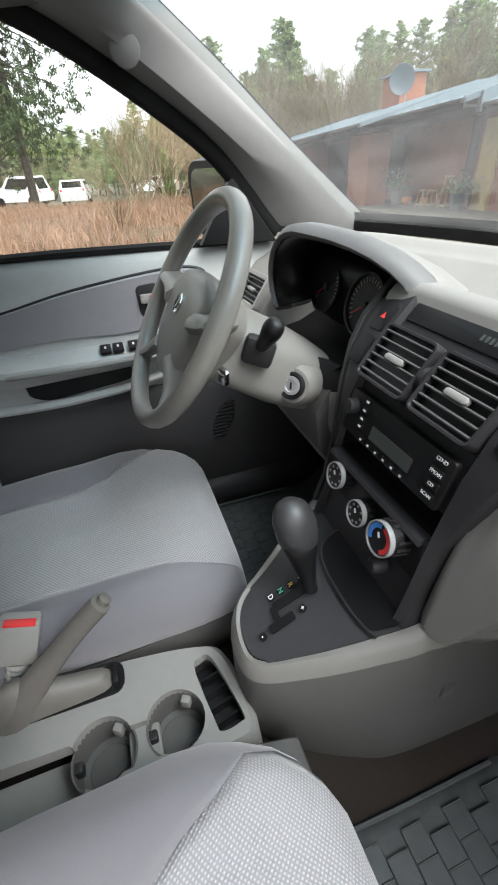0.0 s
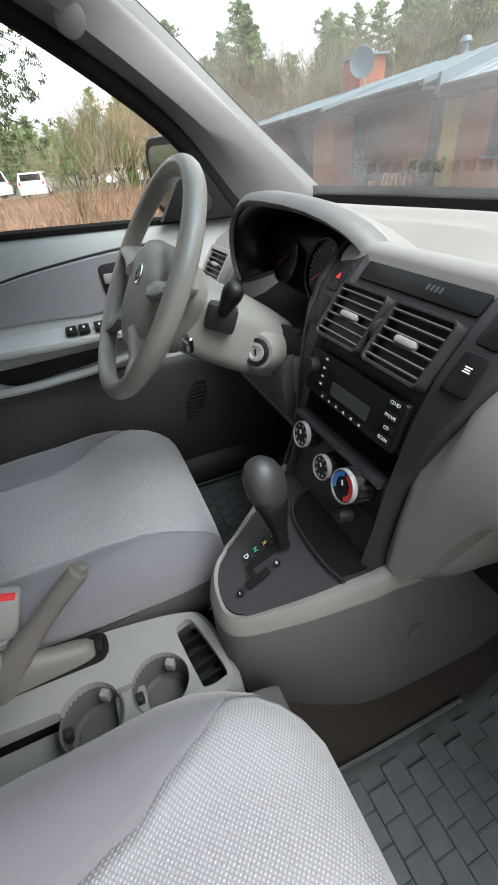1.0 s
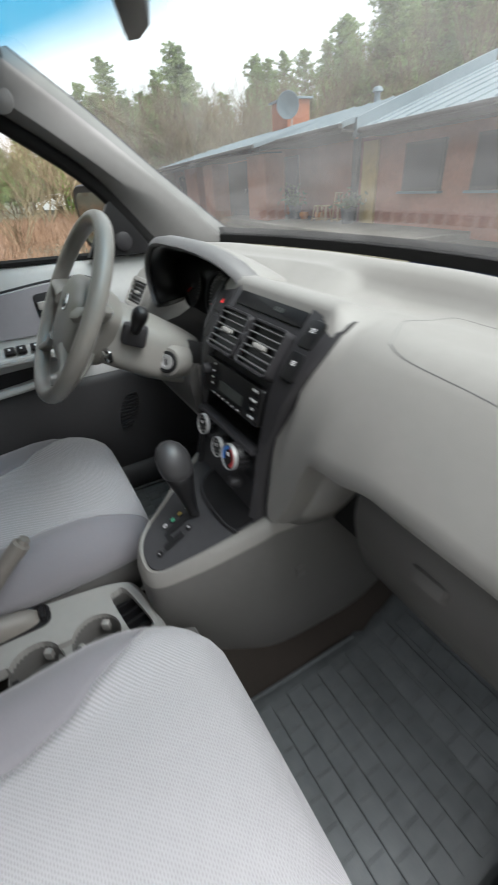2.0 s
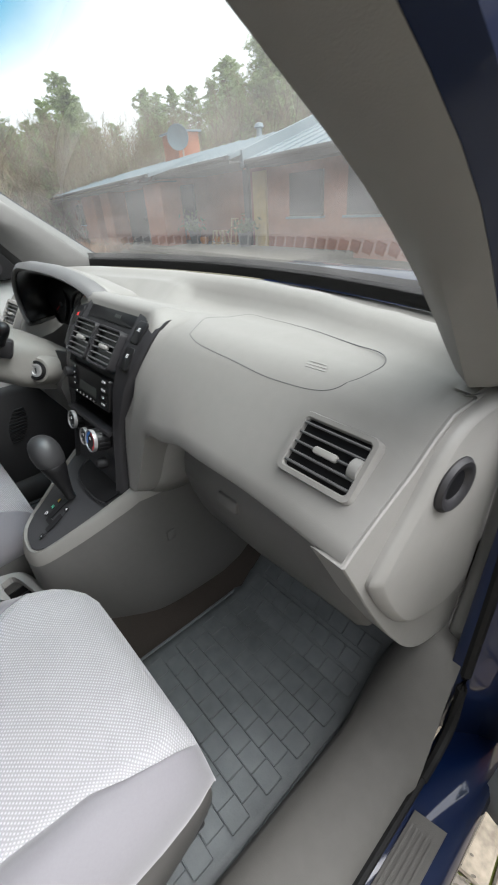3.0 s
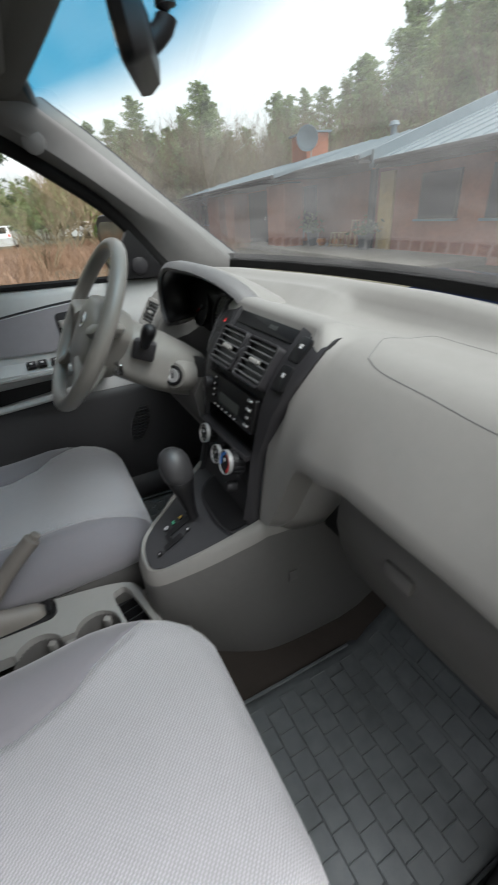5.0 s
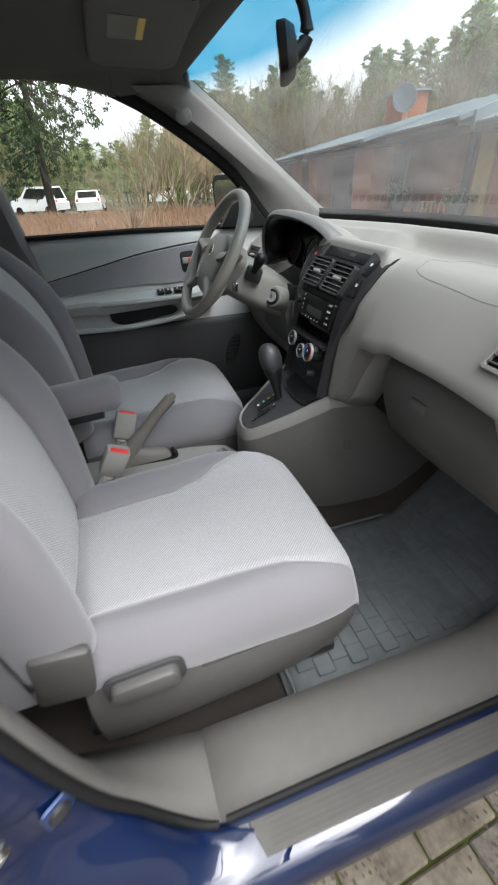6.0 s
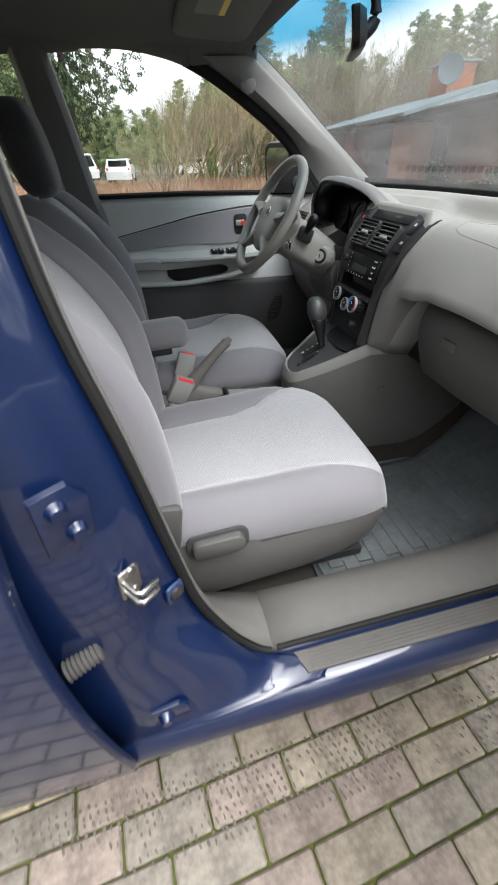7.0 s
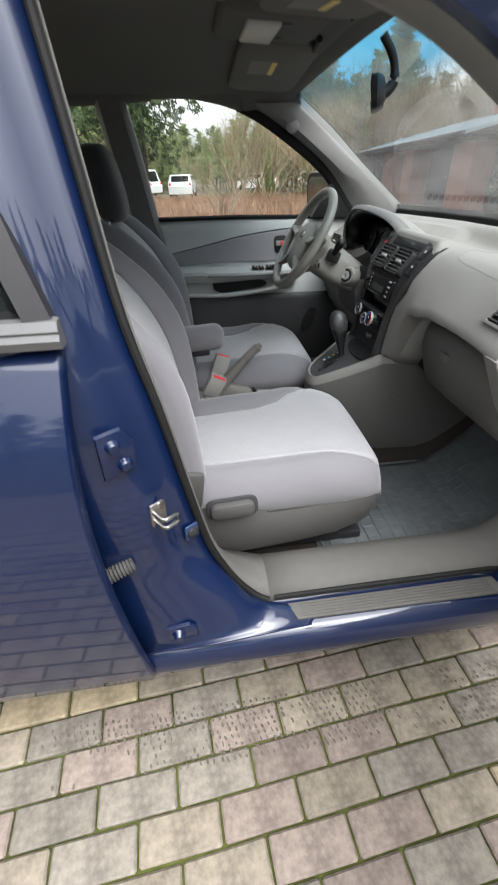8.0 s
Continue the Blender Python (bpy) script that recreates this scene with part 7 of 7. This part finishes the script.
ch = hbox("chimney", -19.15, -17.75, 1.9, 2.9, 2.9, 4.0, M_BRICK, "red brick chimney", bevel=0.02)
hbox("capping", -19.25, -17.65, 1.8, 3.0, 4.0, 4.06, M_ROOF, "", ch)
bm = bmesh.new()
lathe(bm, [(0.0001, -0.11), (0.22, -0.08), (0.37, -0.02), (0.43, 0.03), (0.42, 0.04), (0.36, 0.0), (0.21, -0.06), (0.0001, -0.085)], basis((-17.12, 1.62, 3.72), (0.62, 0.75, 0), (0.1, -0.15, 1)), 28)
dish = tagged(hpart("satellite_dish", bm, M_ROOF, ch, smooth=40), "grey satellite dish")
bm = bmesh.new()
tube(bm, [(-17.15, 1.8, 2.95), (-17.15, 1.8, 3.7)], 0.03, 8)
hpart("mast", bm, M_STEEL, ch, smooth=40)
bm = bmesh.new()
lathe(bm, [(0.09, 0.0), (0.09, 0.28), (0.16, 0.30), (0.12, 0.40), (0.0001, 0.44)], pose(-12.6, 2.3, 3.1), 14)
hpart("roof_vent", bm, M_ROOF, None, "grey roof vent cowl", smooth=40)
bm = bmesh.new()
box(bm, (-13.0, 0.3, -0.12), (12.0, 2.4, 0.5), bevel=0.03)
bmesh.ops.transform(bm, matrix=HM, verts=bm.verts)
tagged(link("terrace", bm, M_TERRACE, 0), "low concrete terrace before the house", "terrace", kind="structure")

M_POT = shader("grey_pot", (0.10, 0.11, 0.12), 0.7, vary=0.2, bump=0.2)
M_LEAF = shader("pot_plant", (0.09, 0.13, 0.05), 0.7, vary=0.4, grain=12, bump=0)
M_TERRA = shader("orange_pot", (0.5, 0.18, 0.03), 0.7, vary=0.2, bump=0.1)
M_PALEWOOD = shader("pale_wood", (0.42, 0.28, 0.13), 0.7, vary=0.2, bump=0.2)
rp = random.Random(8)
for sx, sy, h in ((-16.2, 0.2, 0.42), (-15.3, 0.35, 0.46), (-14.4, 0.5, 0.44), (-11.15, 0.55, 0.40)):
    x, y, z0 = HM @ Vector((sx, sy, 0.13))
    t = thing("potted_plant", (x, y, z0), "green plant in a grey pot on the terrace", "potted plant", "terrace pots")
    bm = bmesh.new()
    lathe(bm, [(0.16, 0.0), (0.23, h - 0.03), (0.25, h), (0.21, h), (0.0001, h - 0.05)], pose(x, y, z0), 16)
    part("pot", bm, M_POT, t)
    bm = bmesh.new()
    for _ in range(160):
        d = Vector((rp.gauss(0, 0.2), rp.gauss(0, 0.2), abs(rp.gauss(0, 0.22))))
        a = Vector((rp.gauss(0, 1), rp.gauss(0, 1), rp.gauss(0.5, 1))).normalized() * 0.09
        c = a.cross(Vector((rp.gauss(0, 1), rp.gauss(0, 1), 1))).normalized() * 0.03
        p = Vector((x, y, z0 + h)) + d
        bm.faces.new([bm.verts.new(q) for q in (p - a, p + c, p + a, p - c)])
    part("leaves", bm, M_LEAF, t, smooth=0)
for sx, sy in ((-14.0, 0.65), (-13.2, 0.8)):
    x, y, z0 = HM @ Vector((sx, sy, 0.13))
    t = thing("orange_pot", (x, y, z0), "small orange pot on the terrace", "flower pot", "terrace pots")
    bm = bmesh.new()
    lathe(bm, [(0.10, 0.0), (0.17, 0.12), (0.15, 0.22), (0.0001, 0.23)], pose(x, y, z0), 14)
    part("bowl", bm, M_TERRA, t)
for sx, sy, h in ((-13.0, 0.6, 0.45), (-12.65, 0.7, 0.45), (-12.0, 0.75, 0.8)):
    x, y, z0 = HM @ Vector((sx, sy, 0.13))
    t = thing("wooden_lantern", (x, y, z0), "pale wooden garden lantern on the terrace", "lantern", "terrace lanterns")
    for qx in (-1, 1):
        for qy in (-1, 1):
            bm = bmesh.new()
            tube(bm, [(x + qx * 0.13, y + qy * 0.13, z0), (x + qx * 0.07, y + qy * 0.07, z0 + h)], 0.02, 6)
            part("post", bm, M_PALEWOOD, t)
    for z, w in ((0.06, 0.28), (h - 0.02, 0.18)):
        bm = bmesh.new()
        box(bm, (x, y, z0 + z), (w, w, 0.03))
        part("shelf", bm, M_PALEWOOD, t)

# ---- woods and bushes ----
M_BARK = shader("bark", (0.13, 0.09, 0.065), 0.95, vary=0.4, grain=12, bump=0.8, bscale=25, spec=0.1)
M_PINE = shader("pine_needles", (0.20, 0.255, 0.11), 0.8, vary=0.5, grain=3, large=0.6, bump=0, spec=0.2)
M_SPRUCE = shader("spruce_needles", (0.04, 0.06, 0.025), 0.8, vary=0.5, grain=3, large=0.6, bump=0, spec=0.2)
M_BIRCH = shader("bare_twigs", (0.15, 0.11, 0.08), 0.9, vary=0.3, grain=5, bump=0, spec=0.1)
M_RUST = shader("rust_brown_shrub", (0.24, 0.15, 0.10), 0.9, vary=0.45, grain=6, large=1.0, bump=0, spec=0.1)
M_STRAW = shader("straw_shrub", (0.19, 0.15, 0.095), 0.9, vary=0.4, grain=6, large=1.0, bump=0, spec=0.1)

def needles(bm, c, r, rnd, n, size, droop=0.0):
    """A clump of small needle sprays round c."""
    for _ in range(n):
        d = Vector((rnd.gauss(0, 1), rnd.gauss(0, 1), rnd.gauss(0, 0.7)))
        d = d.normalized() * r * rnd.random() ** 0.5
        a = Vector((rnd.gauss(0, 1), rnd.gauss(0, 1), rnd.gauss(0, 0.6) - droop)).normalized() * size * rnd.uniform(0.6, 1.4)
        b = a.cross(Vector((rnd.gauss(0, 1), rnd.gauss(0, 1), rnd.gauss(0, 1)))).normalized() * size * 0.35
        p = c + d
        bm.faces.new([bm.verts.new(q) for q in (p - a - b * 0.3, p + b, p + a, p - b)])

def pine_mesh(seed, h, spruce=False):
    """A conifer: tapered trunk, whorls of limbs, each carrying clumps of needle sprays."""
    rnd = random.Random(seed)
    trunk, crown = bmesh.new(), bmesh.new()
    pts = [Vector((0.12 * math.sin(k * 0.8 + seed), 0.12 * math.cos(k * 0.7 + seed), h * k / 10)) for k in range(11)]
    tube(trunk, pts, [max(0.02, ((0.012 if spruce else 0.014) * h) * (1 - k / 10.5)) for k in range(11)], 7)
    lo = 0.15 if spruce else (0.28 if seed % 2 else 0.08)
    count = 90 if spruce else 135
    for k in range(count):
        t = lo + (0.985 - lo) * (k / (count - 1)) ** 0.9
        z = h * t
        taper = (1.03 - t) / (1.03 - lo)
        reach = (h * (0.25 if spruce else 0.27) * taper ** (0.85 if spruce else 0.65) + 0.09) * (rnd.uniform(0.4, 1.15) if spruce else rnd.uniform(0.55, 1.1))
        a = rnd.uniform(0, 2 * math.pi)
        d = Vector((math.cos(a), math.sin(a), -0.35 if spruce else rnd.uniform(0.05, 0.45)))
        o = Vector((0, 0, z))
        tube(trunk, [o, o + d * reach * 0.6, o + d * reach], [0.03, 0.02, 0.007], 4)
        for q in range(26 if spruce else 18):
            u = rnd.uniform(0.12, 1.05)
            fan = reach * 0.22 * (1.15 - u) + 0.07
            c = o + d * reach * u + Vector((rnd.gauss(0, fan), rnd.gauss(0, fan), rnd.gauss(-0.45 * u if spruce else 0.04, 0.30 if spruce else 0.05)))
            needles(crown, c, 0.14 if spruce else 0.10 + 0.06 * reach, rnd, 22 if spruce else 7, 0.065 if spruce else 0.115, 2.0 if spruce else -0.6)
    return trunk, crown

def to_mesh(name, bm, mat):
    me = bpy.data.meshes.new(name)
    bm.to_mesh(me)
    bm.free()
    me.materials.append(mat)
    return me

PINES = []
for sd in range(4):
    tb, cb = pine_mesh(sd, 13 + sd)
    PINES.append((to_mesh("trunk", tb, M_BARK), to_mesh("crown", cb, M_PINE)))
tb, cb = pine_mesh(11, 15, True)
M_SPRUCEBARK = shader("dark_bark", (0.04, 0.034, 0.028), 0.95, vary=0.4, grain=12, bump=0.8, bscale=25, spec=0.1)
SPRUCE = (to_mesh("trunk", tb, M_SPRUCEBARK), to_mesh("crown", cb, M_SPRUCE))

def bare_mesh(seed, h, spread=0.5, stems=1, r0=0.10):
    """A leafless tree or shrub: forking limbs down to twigs."""
    rnd = random.Random(seed)
    b = bmesh.new()
    def grow(p, d, ln, r, depth):
        q = p + d * ln * 0.5 + Vector((rnd.gauss(0, 0.03), rnd.gauss(0, 0.03), 0)) * ln
        e = p + d * ln
        tube(b, [p, q, e], [r, r * 0.8, r * 0.6], 5 if depth > 2 else 3, cap=False)
        if depth == 0:
            return
        for _ in range(3):
            nd = (d + Vector((rnd.gauss(0, spread), rnd.gauss(0, spread), rnd.gauss(0.12, spread * 0.5)))).normalized()
            grow(p + d * ln * rnd.uniform(0.5, 1.0), nd, ln * rnd.uniform(0.55, 0.8), r * 0.5, depth - 1)
    for _ in range(stems):
        d = Vector((rnd.gauss(0, 0.12 if stems == 1 else 0.45), rnd.gauss(0, 0.12 if stems == 1 else 0.45), 1)).normalized()
        grow(Vector((rnd.gauss(0, 0.05), rnd.gauss(0, 0.05), 0)) * (0 if stems == 1 else 2), d, h * 0.4, r0, 4)
    return b
BARE = [to_mesh("branchwork", bare_mesh(s, 14, 0.28), M_BIRCH) for s in (1, 2)]
SHRUB = [to_mesh("branchwork", bare_mesh(s, 4.2, 0.45, 8, 0.03), M_STRAW) for s in (5, 6)]

def plant(name, at, scale, meshes, label, category, turn, group):
    t = thing(name, at, label, category, group)
    for nm, me in meshes:
        o = new(nm, me)
        o.parent = t
        o.matrix_basis = Matrix.Rotation(turn, 4, "Z") @ Matrix.Scale(scale, 4)
    return t
rng = random.Random(3)
def top_elev(bear):
    return curve1(bear, [(20, 20), (38, 20), (43, 16.5), (47, 13.6), (53, 12.4), (56, 13.4), (60, 9.4), (63, 10.2), (66, 12.4), (71, 12.2), (76, 10.5), (82, 8.0), (86, 5.0), (92, 5.0), (97, 13), (120, 15)])
for k in range(230):
    bd = 12 + 112 * k / 229 + rng.uniform(-1.0, 1.0)
    b = radians(bd)
    d = rng.uniform(30, 66)
    if bd > 78:
        d = rng.uniform(48, 70)
    h = d * math.tan(radians(top_elev(bd))) * rng.uniform(0.5, 1.04) + 1.3
    i = rng.randrange(4)
    tr, cr = PINES[i]
    x = -d * math.sin(b)
    plant("pine_tree", (x, d * math.cos(b), fall(x) - 0.1), h / (13 + i), (("trunk", tr), ("crown", cr)), "tall pine in the wood with an open crown", "tree", rng.uniform(0, 6), "pine wood")
for k in range(130):
    bd = 18 + 62 * k / 129 + rng.uniform(-2, 2)
    b = radians(bd)
    d = rng.uniform(27, 45)
    h = d * math.tan(radians(max(top_elev(bd), 12.0 if 52 < bd < 66 else 0))) * rng.uniform(0.75, 1.15) + 1.3
    x = -d * math.sin(b)
    plant("bare_birch", (x, d * math.cos(b), fall(x) - 0.1), h / 16, (("branchwork", BARE[k % 2]),), "leafless birch with pale twigs", "tree", rng.uniform(0, 6), "bare birches")
for x, y, s in ((-31.0, -2.6, 1.5), (-29, -7.6, 1.5)):
    plant("spruce_tree", (x, y, fall(x) - 0.1), s, (("trunk", SPRUCE[0]), ("crown", SPRUCE[1])), "dark spruce with drooping branches", "tree", x, "spruces")
for x, y, s in ((-14.2, 1.1, 0.62), (-23, 3.0, 1.25), (-24, 4.4, 1.2), (-25, 2.3, 1.1), (-27, 4.6, 1.35), (-26, 6.6, 1.2), (-29, 9.8, 1.3), (-32, 12.0, 1.4), (-31, 8.0, 1.2), (-36, 10.0, 1.6), (-40, 12.5, 1.7), (-43, 9.0, 1.6), (-46, -5.5, 1.5), (-42, -8.5, 1.6), (-50, -2.6, 1.6), (-35, 14, 1.6), (-34, 17, 1.7), (-38, 16, 1.7)):
    plant("bare_shrub", (x, y, fall(x) - 0.1), s, (("branchwork", SHRUB[int(abs(x)) % 2]),), "tall leafless shrub with pale twigs", "shrub", x, "shrubs")
# Brush along the wood's edge behind the house.
for k in range(60):
    b = radians(24 + 52 * k / 59 + rng.uniform(-1, 1))
    d = rng.uniform(27, 40)
    x = -d * math.sin(b)
    plant("bare_shrub", (x, d * math.cos(b), fall(x) - 0.1), rng.uniform(1.2, 2.0), (("branchwork", SHRUB[k % 2]),), "brown leafless brush at the wood's edge", "shrub", rng.uniform(0, 6), "brush")
# A small evergreen cone among the shrubs.
rnd = random.Random(21)
cb, tb = bmesh.new(), bmesh.new()
for k in range(26):
    z = 0.3 + 2.2 * k / 25
    for _ in range(6):
        a, r = rnd.uniform(0, 2 * math.pi), 0.42 * (1 - k / 27) ** 0.6
        needles(cb, Vector((math.cos(a) * r * 0.8, math.sin(a) * r * 0.8, z)), 0.16, rnd, 36, 0.05, -1.2)
tube(tb, [(0, 0, 0), (0, 0, 1.2), (0, 0, 2.4)], [0.05, 0.035, 0.01], 7)
M_THUJA = shader("bright_evergreen", (0.14, 0.22, 0.05), 0.8, vary=0.4, grain=4, large=1, bump=0, spec=0.2)
plant("evergreen_shrub", (-29.5, 5.35, fall(-29.5) - 0.05), 1.08, (("trunk", to_mesh("trunk", tb, M_BARK)), ("crown", to_mesh("crown", cb, M_THUJA))), "small bright green conical evergreen", "shrub", 0.4, "evergreens")
# Wood on the open side and behind, mirrored in the paint.
for k in range(56):
    b = radians(-15 - 225 * k / 55 + rng.uniform(-2, 2))
    d = rng.uniform(12, 20)
    i = rng.randrange(4)
    tr, cr = PINES[i]
    plant("pine_tree", (-d * math.sin(b), d * math.cos(b), -0.1), rng.uniform(0.34, 0.55), (("trunk", tr), ("crown", cr)), "pine beside the drive", "tree", rng.uniform(0, 6), "pines beside the drive")
# Rust-brown undergrowth: thin upright stems in patches.
bm = bmesh.new()
for _ in range(60000):
    x, y = -5.5 - 22 * rng.random() ** 0.8, rng.uniform(-8, 8.5)
    if (y > 4.5 and x > -15) or (y > 2.5 and x > -9):
        continue
    hh = 0.55 + 0.5 * noise.noise(Vector((x * 0.35, y * 0.35, 0)))
    if hh < 0.42 and rng.random() < 0.7:
        continue
    p = Vector((x, y, fall(x) - 0.06 + rng.random() * 0.35 * hh))
    d = Vector((rng.gauss(0, 0.45), rng.gauss(0, 0.45), 1)).normalized() * hh * rng.uniform(0.4, 0.9)
    w = Vector((rng.gauss(0, 1), rng.gauss(0, 1), 0)).normalized() * rng.uniform(0.004, 0.013)
    bm.faces.new([bm.verts.new(q) for q in (p - w, p + w, p + d * 0.6 + w * 0.8 + Vector((0, 0, 0.01)), p + d)])
tagged(link("undergrowth", bm, M_RUST, 0), "rust-brown winter undergrowth", "undergrowth", kind="stuff")

# ---- parked cars ----
def parked_car(x, y, turn, paint, label, van=False):
    z0 = fall(x)
    c = thing("parked_car", (x, y, z0), label, "car", "parked cars")
    m = pose(x, y, z0, 0, 0, turn)
    prof = [(-2.1, 0.3), (-2.15, 0.8), (-2.0, 1.0), (-1.7, 1.5 if not van else 1.9), (0.3, 1.5 if not van else 1.95), (1.0, 1.0 if not van else 1.3), (2.0, 0.85 if not van else 1.0), (2.1, 0.3)]
    b = bmesh.new()
    loft(b, [[m @ Vector((sx * (0.85 if z < 1.05 else 0.7), yy, z)) for yy, z in prof] for sx in (-1, -0.9, 0.9, 1)])
    part("body", b, paint, c)
    for sx in (-1, 1):
        for yy in (-1.3, 1.3):
            b = bmesh.new()
            lathe(b, [(0.0001, -0.1), (0.3, -0.1), (0.32, 0), (0.3, 0.1), (0.0001, 0.1)], m @ pose(sx * 0.78, yy, 0.32, 0, 90, 0), 18)
            part("wheel", b, M_RUBBER, c)
    b = bmesh.new()
    loft(b, [[m @ Vector((sx * 0.62, yy, z)) for yy, z in ((-1.99, 1.08), (-1.76, 1.42 if not van else 1.8), (-1.74, 1.42 if not van else 1.8), (-1.95, 1.08))] for sx in (-1, 1)])
    part("rear_window", b, M_TINT, c)
    for sx in (-1, 1):
        b = bmesh.new()
        loft(b, [[m @ Vector((sx * xx, yy, z)) for yy, z in ((-1.6, 1.05), (-1.4, 1.4 if not van else 1.75), (0.2, 1.4 if not van else 1.8), (0.75, 1.08 if not van else 1.2))] for xx in (0.72, 0.80)])
        part("side_window", b, M_TINT, c)
        b = bmesh.new()
        box(b, tuple(m @ Vector((sx * 0.72, -2.06, 0.92))), (0.14, 0.14, 0.16), (0, 0, turn), 0.02)
        part("tail_light", b, M_RED, c)
M_WHITECAR = shader("white_car_paint", (0.75, 0.75, 0.75), 0.3, vary=0.03, bump=0, coat=0.8)
parked_car(-36, -0.2, 84, M_WHITECAR, "white hatchback parked on the far drive")
parked_car(-40, -4.2, 150, M_WHITECAR, "white van with open cab on the far drive", True)
parked_car(-45, 6.9, 120, M_WHITECAR, "white estate car half hidden by shrubs")
parked_car(-33, 9.5, 60, M_WHITECAR, "pale car beyond the shrubs")
